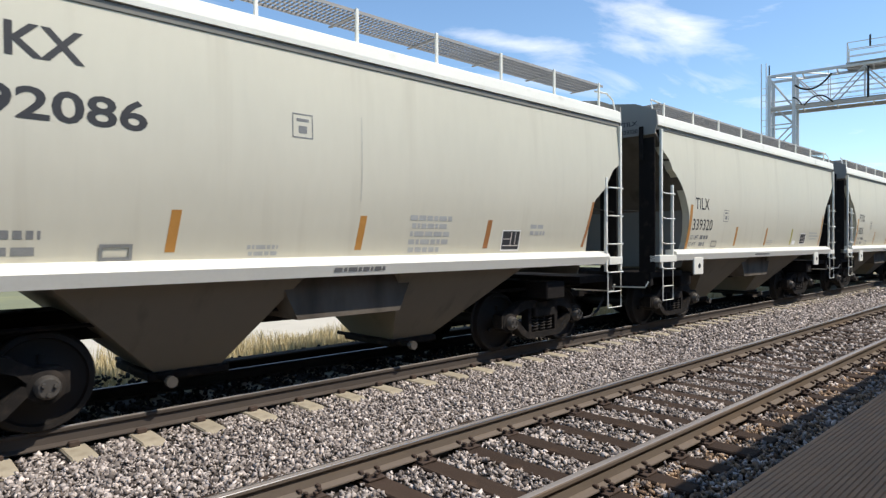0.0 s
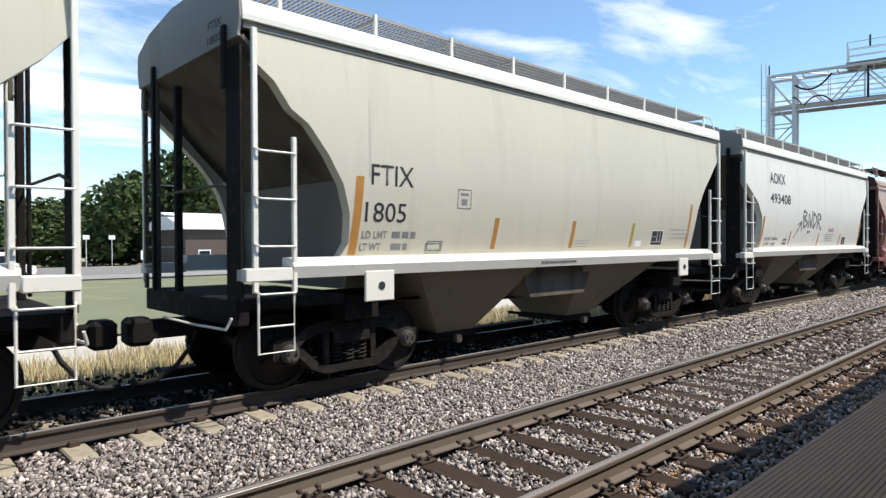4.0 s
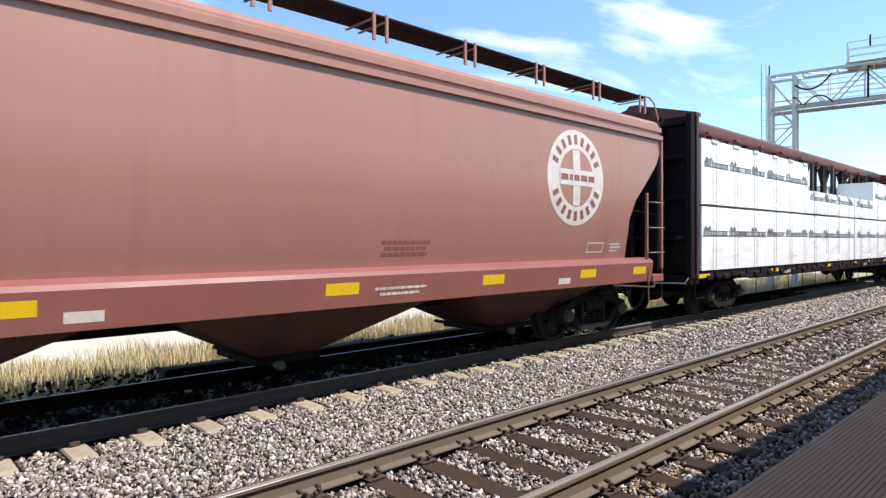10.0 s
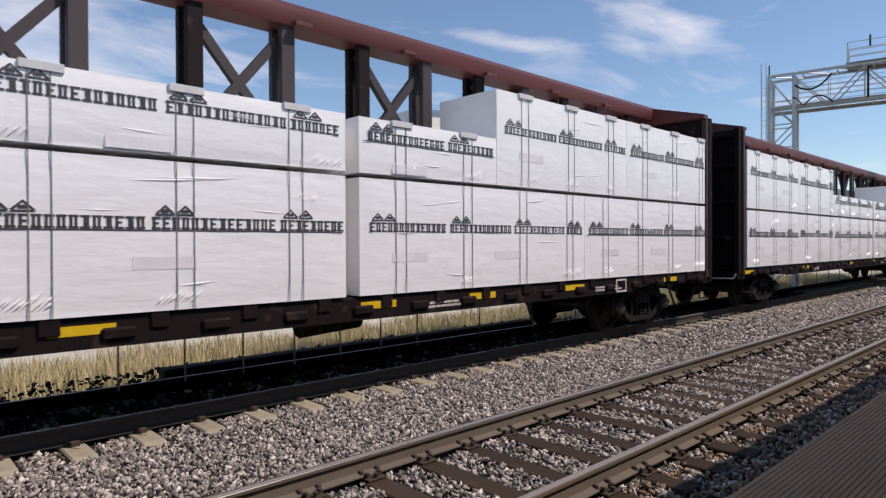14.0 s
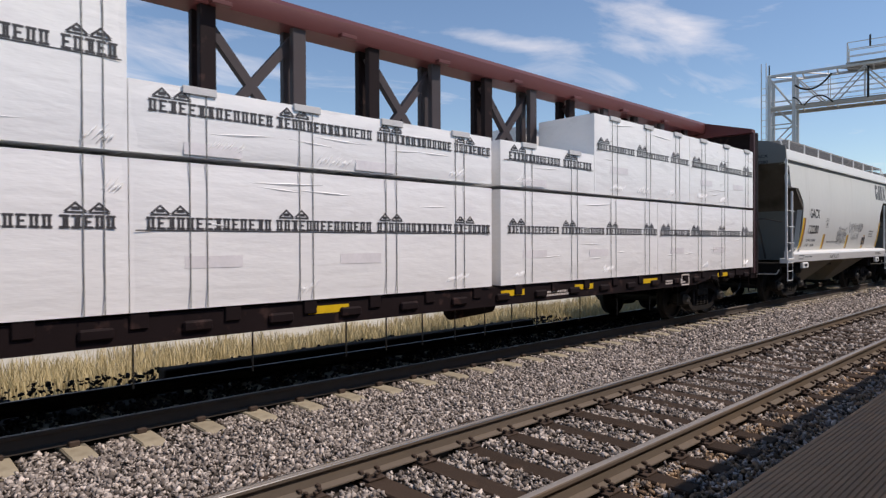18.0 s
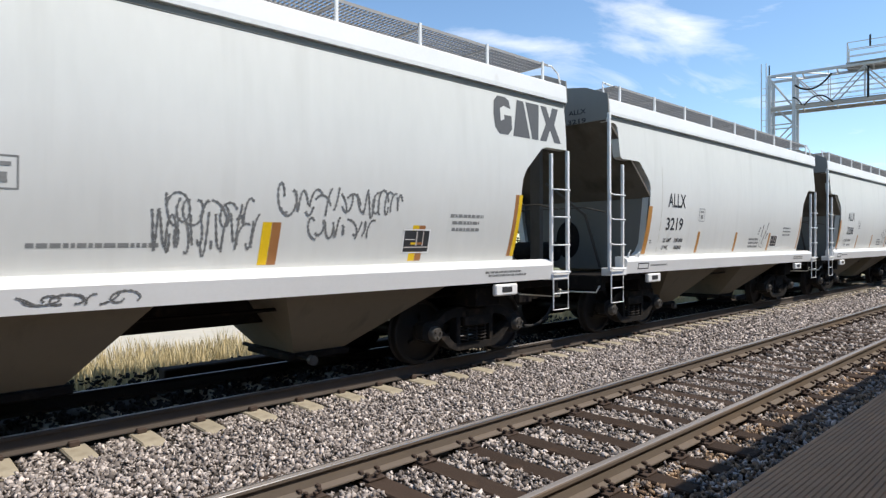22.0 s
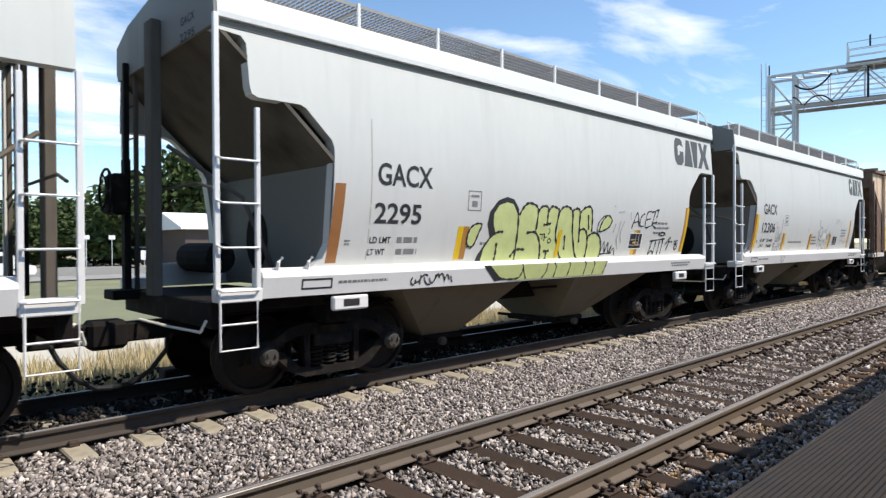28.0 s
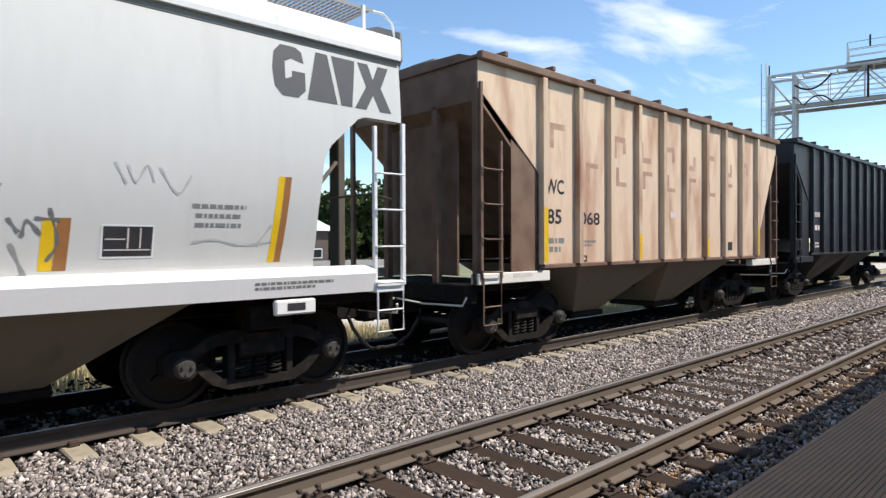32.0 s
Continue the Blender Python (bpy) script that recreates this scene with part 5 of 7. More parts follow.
def jack_pad(car, x, z0, z1, w, mat):
    """A plate with a hole, hung under the side sill."""
    s = Shape()
    s.box(x, x + w, -1.60, -1.56, z0, z1, 0.01)
    p = part("jacking_plate", s, mat, car)
    part("jacking_hole", Shape().disc_stack([(-0.004, 0.05), (0.02, 0.05)], (x + w * 0.55, -1.605, (z0 + z1) / 2), 12), INK, p)


def tape(car, x, z0, z1, wide, mats, slant=0.05):
    for k, m in enumerate(mats):
        patch("reflector", x + k * wide, x + (k + 1) * wide - 0.004, z0, z1, m, car, hopper_width, 0.0022, slant)


def consolidated_stencil(car, x, z, w=0.37, h=0.25):
    p = patch("stencil_panel", x, x + w, z, z + h, INK, car, hopper_width)
    for a, b, c, d in ((0.48, 0.515, 0.26, 0.97), (0.74, 0.77, 0.26, 0.97), (0.04, 0.44, 0.56, 0.60), (0.02, 0.98, 0.19, 0.235)):
        patch("stencil_line", x + a * w, x + b * w, z + c * h, z + d * h, INK_WHITE, p, hopper_width, 0.0046)
    frame_patch("stencil_border", x - 0.02, x + w + 0.02, z - 0.02, z + h + 0.02, 0.015, WHITE_TRIM, p, hopper_width, 0.0036)


def badge(car, x, z, w=0.27, h=0.27):
    p = frame_patch("badge_border", x, x + w, z, z + h, 0.014, INK_SOFT, car, hopper_width)
    s = Shape()
    s.add([(x + 0.3 * w, 0, z + 0.2 * h), (x + 0.7 * w, 0, z + 0.2 * h), (x + 0.7 * w, 0, z + 0.5 * h), (x + 0.3 * w, 0, z + 0.5 * h)], [(0, 1, 2, 3)])
    s.add([(x + 0.2 * w, 0, z + 0.68 * h), (x + 0.8 * w, 0, z + 0.68 * h), (x + 0.8 * w, 0, z + 0.8 * h), (x + 0.2 * w, 0, z + 0.8 * h)], [(0, 1, 2, 3)])
    part("badge_mark", on_side(s, hopper_width, 0.0025), INK_SOFT, p)


def seams(car, xs, z0, z1, mat=None):
    for x in xs:
        s = Shape()
        for k in range(6):
            za, zb = z0 + (z1 - z0) * k / 6, z0 + (z1 - z0) * (k + 1) / 6
            s.add([(x, 0, za), (x + 0.016, 0, za), (x + 0.016, 0, zb), (x, 0, zb)], [(0, 1, 2, 3)])
        part("weld_seam", on_side(s, hopper_width, 0.0015), mat or SEAM, car)


def cream_marks(car, mark, number, L):
    w = hopper_width
    lettering("reporting_mark", mark, 1.63, 2.30, 2.51, 2.76, INK, car, w, weight=0.002)
    lettering("car_number", number, 1.56, 2.54 if len(number) > 4 else 2.2, 2.06, 2.30, INK, car, w, weight=0.002)
    lettering("load_limit", "LD LMT", 1.54, 1.92, 1.86, 1.95, INK_SOFT, car, w, weight=0.006)
    lettering("light_weight", "LT WT", 1.52, 1.84, 1.71, 1.80, INK_SOFT, car, w)
    small_print("load_data", 2.0, 2.42, 1.86, 1.95, 1, INK_SOFT, car, w, 3, fill=0.9)
    small_print("load_data", 2.0, 2.33, 1.71, 1.80, 1, INK_SOFT, car, w, 5, fill=0.9)
    tape(car, 1.36, 1.66, 2.60, 0.12, (ORANGE,), 0.05)
    for x, m in ((3.86, ORANGE), (5.80, ORANGE), (7.72, OLIVE_TAPE)):
        tape(car, x, 1.71, 2.16, 0.10, (m,), 0.04)
    tape(car, 10.27 - (0.30 if mark == "FTIX" else 0.0), 1.68, 2.60, 0.10, (ORANGE,), 0.09)
    end_lettering(car, mark, -1.15, -0.80, 4.16, 4.25)
    end_lettering(car, number, -1.15, -0.78, 4.00, 4.09)
    patch("label", 7.93, 8.16, 1.72, 1.83, WHITE_TRIM, car, w)
    badge(car, 3.10, 2.27)
    frame_patch("placard_holder", 2.60, 2.88, 1.69, 1.83, 0.02, INK_SOFT, car, w, 0.012)
    consolidated_stencil(car, 8.54, 1.75, 0.42, 0.27)
    small_print("notice_text", 5.98, 6.45, 1.71, 1.85, 3, FAINT_PRINT, car, w, 8, fill=0.35)
    small_print("notice_text", 9.25, 10.15, 1.84, 2.10, 3, FAINT_PRINT, car, w, 10, fill=0.4)
    small_print("sill_text", 4.9, 6.0, 1.46, 1.52, 1, INK_SOFT, car, lambda z: 1.575 + (z - 1.42) * 0.346, 11, 0.004)
    jack_pad(car, 1.52, 1.10, 1.47, 0.44, PALE_TRIM)
    jack_pad(car, L - 2.0, 1.10, 1.47, 0.40, PALE_TRIM)
    seams(car, (6.57, 9.26), 1.7, 3.3)
    seams(car, (1.60,), 2.6, 3.5)


SEAM = material("weld_seam_paint", (0.43, 0.41, 0.34), 0.6, vary=0.15, scale=5, fine=30)
FAINT_PRINT = material("faint_grey_stencil", (0.36, 0.36, 0.34), 0.7, vary=0.2, scale=6, fine=60)


def make_cream(label, left, right, L=11.5, paint=CREAM, eave=4.07, lift=0.0):
    car = hopper("cream", L, label, paint, PALE_TRIM, left, right, eave, (1.42, 1.60), lift=lift)
    return car


def add_car(car, s0):
    CARS.append((car, s0))


def build_cream_cars():
    w = hopper_width
    # the first car
    car = make_cream("cream-grey covered hopper car with rounded sides", LEFT_CURVE, RIGHT_CURVE_LOW, eave=3.93, lift=0.14)
    L = 11.5
    lettering("reporting_mark", "AOKX", 1.50, 2.77, 3.34, 3.63, INK, car, w)
    lettering("car_number", "492086", 1.72, 3.28, 2.83, 3.11, INK, car, w)
    lettering("load_limit", "LD LMT", 1.55, 1.95, 1.84, 1.92, INK, car, w)
    lettering("light_weight", "LT WT", 1.55, 1.88, 1.70, 1.78, INK, car, w)
    small_print("load_data", 2.03, 2.47, 1.84, 1.92, 1, INK_SOFT, car, w, 4, fill=0.9)
    small_print("load_data", 2.03, 2.45, 1.70, 1.78, 1, INK_SOFT, car, w, 41, fill=0.9)
    badge(car, 4.78, 2.96, 0.26, 0.27)
    for x, m in ((3.46, ORANGE), (5.67, ORANGE), (7.92, BROWN_TAPE)):
        tape(car, x, 1.72, 2.13, 0.10, (m,), 0.05)
    tape(car, L - 1.12, 1.72, 2.5, 0.07, (BROWN_TAPE,), 0.2)
    frame_patch("placard_holder", 2.89, 3.17, 1.65, 1.80, 0.03, INK_SOFT, car, w, 0.012)
    consolidated_stencil(car, 8.33, 1.70, 0.38, 0.27)
    small_print("notice_text", 6.50, 7.28, 1.66, 2.18, 5, FAINT_PRINT, car, w, 21)
    small_print("notice_text", 4.3, 4.8, 1.66, 1.80, 2, FAINT_PRINT, car, w, 22)
    small_print("notice_text", 8.95, 9.4, 1.90, 2.1, 2, FAINT_PRINT, car, w, 23)
    small_print("sill_text", 5.30, 6.24, 1.46, 1.53, 1, INK_SOFT, car, lambda z: 1.575 + (z - 1.42) * 0.346, 24, 0.004, 0.7)
    seams(car, (5.7,), 2.3, 3.3)
    add_car(car, -1.28)
    car = make_cream("cream-grey covered hopper car with rounded sides", LEFT_CURVE, RIGHT_CURVE)
    cream_marks(car, "TILX", "339320", L)
    add_car(car, 11.6)
    car = make_cream("cream-grey covered hopper car with rounded sides", LEFT_CURVE_WIDE, RIGHT_CURVE_WIDE)
    cream_marks(car, "FTIX", "1805", L)
    add_car(car, 24.60)
    car = make_cream("cream-grey covered hopper car with dark spray lettering", LEFT_ANGLE, RIGHT_CURVE, paint=CREAM_WHITE)
    lettering("reporting_mark", "AOKX", 1.78, 2.94, 3.35, 3.64, INK, car, w)
    lettering("car_number", "493408", 1.78, 3.31, 2.82, 3.09, INK, car, w)
    tape(car, 1.24, 1.63, 2.46, 0.12, (ORANGE,), 0.10)
    tape(car, 3.4, 1.72, 2.1, 0.08, (ORANGE,), 0.05)
    tape(car, 5.90, 1.66, 2.05, 0.10, (ORANGE,), 0.05)
    tape(car, 8.14, 1.66, 2.05, 0.10, (ORANGE,), 0.06)
    tape(car, 10.44, 1.64, 2.5, 0.09, (ORANGE,), 0.08)
    strokes("spray_tag", [[(3.75, 1.9), (4.02, 2.14), (4.28, 2.34)], [(4.0, 2.28), (4.28, 2.36), (4.30, 2.12)]], 0.06, SPRAY, car, w)
    strokes("spray_tag", [[(4.45, 2.72), (4.42, 2.5), (4.50, 2.22)], [(4.44, 2.7), (4.7, 2.62), (4.5, 2.48), (4.78, 2.36), (4.52, 2.2)], [(4.88, 2.2), (4.92, 2.62), (5.12, 2.22), (5.2, 2.72)], [(5.34, 2.7), (5.32, 2.2)], [(5.32, 2.66), (5.62, 2.5), (5.36, 2.2)], [(5.72, 2.18), (5.74, 2.64), (6.02, 2.54), (5.8, 2.42), (6.10, 2.16)], [(4.86, 2.08), (5.1, 2.1)]], 0.085, SPRAY, car, w)
    consolidated_stencil(car, 8.52, 1.70)
    frame_patch("placard_holder", 2.95, 3.2, 1.73, 1.88, 0.03, INK, car, w, 0.012)
    lettering("load_limit", "LD LMT", 1.62, 2.02, 1.84, 1.92, INK, car, w)
    lettering("light_weight", "LT WT", 1.62, 1.95, 1.70, 1.78, INK, car, w)
    small_print("load_data", 2.10, 2.54, 1.84, 1.92, 1, INK_SOFT, car, w, 31, fill=0.9)
    small_print("load_data", 2.10, 2.52, 1.70, 1.78, 1, INK_SOFT, car, w, 311, fill=0.9)
    small_print("notice_text", 6.62, 7.55, 1.80, 2.05, 4, FAINT_PRINT, car, w, 32, fill=0.5)
    seams(car, (6.4,), 1.65, 3.5)
    lettering("warning", "WARNING", 6.89, 7.42, 2.11, 2.22, RED_PRINT, car, w, weight=0.002)
    add_car(car, 37.46)


build_cream_cars()


def build_brown_car():
    L, w = 15.45, hopper_width
    car = hopper("brown", L, "long oxide-brown covered hopper car with a deep side sill", BROWN, BROWN_SILL, LEFT_BROWN, RIGHT_BROWN, 4.10, (1.05, 1.46), 3)
    # large painted letters, as bars in their place
    for x0, x1, z0, z1, n, nm in ((2.12, 3.77, 2.28, 2.56, 4, "lettering_bar"), (2.05, 3.95, 1.90, 2.16, 6, "number_bar")):
        for k in range(n):
            a = x0 + (x1 - x0) * k / n
            b = a + (x1 - x0) / n * 0.78
            patch(nm, a, a + (b - a) * 0.30, z0, z1, INK_WHITE, car, w)
            patch(nm, a + (b - a) * 0.55, a + (b - a) * 0.92, z0, z1, INK_WHITE, car, w)
    small_print("load_data", 2.05, 2.7, 1.62, 1.80, 2, INK_WHITE, car, w, 41, fill=0.5)
    small_print("load_data", 3.3, 3.9, 1.62, 1.80, 2, INK_WHITE, car, w, 42, fill=0.5)
    # the round emblem: a plain ring with a cross
    cx, cz, rad = 12.52, 2.88, 0.80
    ring = lambda r: [(cx + r * math.cos(2 * math.pi * k / 40), cz + r * math.sin(2 * math.pi * k / 40)) for k in range(40)]
    em = part("emblem", sheet_mesh("emblem", ring(rad), w, INK_WHITE, 0, off=0.0025), None, car, "round white emblem with a cross")
    for k in range(22):
        a = 2 * math.pi * (k + 0.5) / 22
        if k in (0, 10, 11, 21):
            continue
        c, d = math.cos(a), math.sin(a)
        pts = [(cx + c * p - d * q, cz + d * p + c * q) for p, q in ((0.62 * 0.9, -0.045), (0.78 * 0.92, -0.045), (0.78 * 0.92, 0.045), (0.62 * 0.9, 0.045))]
        part("emblem_bar", sheet_mesh("emblem_bar", pts, w, BROWN_SILL, 0, off=0.004), None, em)
    part("emblem_field", sheet_mesh("emblem_field", ring(rad * 0.60), w, BROWN, 0, off=0.004), None, em)
    patch("emblem_cross", cx - 0.10, cx + 0.10, cz - 0.46, cz + 0.46, INK_WHITE, em, w, 0.006)
    patch("emblem_cross", cx - 0.47, cx + 0.47, cz - 0.13, cz + 0.13, INK_WHITE, em, w, 0.0085)
    small_print("emblem_text", cx - 0.44, cx + 0.52, cz - 0.08, cz + 0.08, 1, BROWN_SILL, em, w, 43, 0.0115)
    sill_w = lambda z: 1.575 + (z - 1.05) * 0.125
    for x in (1.15, 4.35, 7.6, 10.2, 12.6, 14.3):
        patch("reflector", x, x + (0.55 if x < 2 else 0.46), 1.20, 1.34, YELLOW, car, sill_w)
    for x in (5.0, 12.0):
        patch("white_panel", x, x + 0.32, 1.12, 1.22, INK_WHITE, car, sill_w)
    small_print("sill_text", 3.0, 3.35, 1.18, 1.28, 1, INK, car, sill_w, 44, 0.005)
    small_print("sill_text", 8.3, 9.2, 1.14, 1.28, 2, INK_WHITE, car, sill_w, 45, 0.005, 0.5)
    small_print("sill_text", 0.15, 0.8, 1.09, 1.13, 1, INK_WHITE, car, sill_w, 46, 0.005)
    frame_patch("badge_border", 4.05, 4.4, 1.95, 2.12, 0.012, BROWN_SILL, car, w)
    small_print("notice_text", 8.5, 9.4, 1.62, 1.85, 3, BROWN_SILL, car, w, 47)
    frame_patch("stencil_border", 13.0, 13.5, 1.62, 1.80, 0.02, INK_WHITE, car, w)
    small_print("notice_text", 13.7, 14.1, 1.62, 1.80, 3, INK_WHITE, car, w, 48)
    jack_pad(car, 0.95, 0.82, 1.03, 0.36, BROWN_SILL)
    brake_wheel(car, -0.12, 0.8, 2.2, UNDER)
    add_car(car, 50.45)


build_brown_car()


def lumber_pack(x0, x1, z0, z1, side, car_s0, seed, prints=()):
    """A wrapped pack of boards on the centre-beam car; it rides with the car."""
    r = random.Random(seed)
    y0, y1 = (-1.48, -0.24) if side < 0 else (0.24, 1.48)
    s = Shape()
    nx, nz = max(3, int((x1 - x0) / 0.22)), 6
    # the wrap's outer face is drawn tight at the edges and slack between straps
    vs, fs = [], []
    yf = y0 if side < 0 else y1
    out = -1 if side < 0 else 1
    for i in range(nx + 1):
        for j in range(nz + 1):
            x, z = x0 + (x1 - x0) * i / nx, z0 + (z1 - z0) * j / nz
            edge = 0.015 if (i in (0, nx) or j in (0, nz)) else 0.0
            vs.append((x, yf - out * edge - out * 0.010 * abs(noise.noise((x * 2.1, z * 3.0, seed * 1.7))), z))
    for i in range(nx):
        for j in range(nz):
            a = i * (nz + 1) + j
            fs.append((a, a + nz + 1, a + nz + 2, a + 1))
    s.add(vs, fs)
    inner = (yf - out * 0.015, (y1 if side < 0 else y0))
    ya, yb = sorted(inner)
    s.box(x0, x1, ya, yb, z0, z1)
    pack = part("lumber_pack", s, WRAP, None, "", True)
    pack.data.name = "lumber_pack"
    tagged(pack, "long pack of boards in printed white wrap", "lumber", "wrapped lumber on the flat cars")
    LOADS.append((pack, car_s0))
    if side > 0:
        return
    wd = lambda z: 1.48
    # steel straps in pairs
    x = x0 + 0.55
    k = 0
    while x < x1 - 0.3:
        for dx in (0.0, 0.17):
            st = Shape()
            st.box(x + dx, x + dx + 0.010, -1.4865, -1.4825, z0, z1 + 0.006)
            st.box(x + dx, x + dx + 0.010, -1.4825, -0.3, z1 + 0.002, z1 + 0.006)
            part("strap", st, INK_SOFT, pack)
        if z1 > 3:
            part("corner_board", Shape().box(x - 0.06, x + 0.28, -1.497, -1.46, z1 - 0.065, z1 + 0.012, 0.004), CLIP_GREY, pack)
        x += 1.22
        k += 1
    # slack folds of the wrap, gathered by the straps
    folds = Shape()
    x = x0 + 0.5
    while x < x1 - 0.4:
        if r.random() < 0.62:
            # a fan of short creases pulled up beside the strap
            a0, c0 = x + r.uniform(-0.3, 0.3), z0 + r.choice((0.03, 0.03, 0.05, 0.75)) * (z1 - z0)
            lean, count = r.uniform(0.7, 0.95), r.randrange(5, 11)
            for q in range(count):
                a, c, ln, ang = a0 + 0.045 * q, c0 + r.uniform(0, 0.03), r.uniform(0.12, 0.26), lean + r.uniform(-0.08, 0.08)
                dx_, dz_ = ln * math.cos(ang), ln * math.sin(ang)
                if x0 < a and a + dx_ < x1 and c + dz_ < z1 - 0.02:
                    px_, pz_ = -math.sin(ang) * 0.013, math.cos(ang) * 0.013
                    folds.add([(a, -1.474, c), (a + dx_ * 0.5 + px_, -1.474, c + dz_ * 0.5 + pz_), (a + dx_, -1.474, c + dz_), (a + dx_ * 0.5 - px_, -1.474, c + dz_ * 0.5 - pz_), (a + dx_ * 0.5, -1.492, c + dz_ * 0.5)], [(0, 1, 4), (1, 2, 4), (2, 3, 4), (3, 0, 4)])
        x += 1.22
    for q in range(max(2, int((x1 - x0) * 1.3))):
        a, c, ln = r.uniform(x0 + 0.1, max(x0 + 0.2, x1 - 1.3)), z0 + (z1 - z0) * r.uniform(0.08, 0.9), r.uniform(0.5, 1.1)
        if a + ln < x1:
            tilt = r.uniform(-0.06, 0.10)
            folds.add([(a, -1.474, c), (a + ln * 0.5, -1.474, c + tilt * 0.5 + 0.012), (a + ln, -1.474, c + tilt), (a + ln * 0.5, -1.474, c + tilt * 0.5 - 0.03), (a + ln * 0.5, -1.487, c + tilt * 0.5)], [(0, 1, 4), (1, 2, 4), (2, 3, 4), (3, 0, 4)])
    if folds.v:
        tagged(part("wrap_folds", folds, WRAP, pack), kind="stuff")
    for zp, h in prints:
        bar_line = Shape().add([(x0 + 0.05, 0, zp - h / 2 - 0.016), (x1 - 0.05, 0, zp - h / 2 - 0.016), (x1 - 0.05, 0, zp - h / 2 - 0.004), (x0 + 0.05, 0, zp - h / 2 - 0.004)], [(0, 1, 2, 3)])
        part("print_line", on_side(bar_line, wd, 0.0025), WRAP_INK, pack) if seed % 2 else None
        x = x0 + 0.04 + r.uniform(0, 0.12)
        while x < x1 - 0.35:
            bars = Shape()
            def bar(xa, xb, za, zb_):
                bars.add([(xa, 0, za), (xb, 0, za), (xb, 0, zb_), (xa, 0, zb_)], [(0, 1, 2, 3)])
            lo = zp - h / 2
            for q in range(14):
                a, cell = x + 0.02 + q * 0.0925, 0.082
                if a + cell > x1 - 0.03:
                    break
                bar(a, a + cell, lo, lo + h * 0.17)
                bar(a, a + cell, lo + h * 0.83, lo + h)
                kind = r.randrange(4)
                if kind != 1:
                    bar(a + 0.010, a + 0.033, lo + h * 0.17, lo + h * 0.83)
                if kind != 2:
                    bar(a + 0.048, a + 0.071, lo + h * 0.17, lo + h * 0.83)
                if kind == 1:
                    bar(a + 0.027, a + 0.047, lo + h * 0.17, lo + h * 0.83)
                if kind == 2:
                    bar(a + 0.033, a + 0.064, lo + h * 0.42, lo + h * 0.58)
            for q in (0, 1):
                a, zz = x + 0.05 + q * 0.19, lo + h + 0.014
                if a + 0.2 > x1:
                    break
                bars.add([(a, 0, zz), (a + 0.19, 0, zz), (a + 0.172, 0, zz + 0.018), (a + 0.018, 0, zz + 0.018)], [(0, 1, 2, 3)])
                for sg in (0, 1):
                    e0, e1 = (a, a + 0.030) if not sg else (a + 0.19, a + 0.16)
                    bars.add([(e0, 0, zz + 0.018), (e1, 0, zz + 0.018), (a + 0.095, 0, zz + 0.082), (a + 0.095, 0, zz + 0.105)], [(0, 1, 2, 3)])
                bar(a + 0.060, a + 0.130, zz + 0.028, zz + 0.058)
            tagged(part("wrap_print", on_side(bars, wd, 0.0025), WRAP_INK, pack), kind="stuff")
            x += 1.345 + r.uniform(-0.02, 0.03)
        x = x0 + 0.5
        while x < x1 - 1.2:
            patch("faint_print", x, x + 0.6, zp - 0.44, zp - 0.32, WRAP_FAINT, pack, wd, 0.002)
            x += 1.6 + r.uniform(0, 0.5)


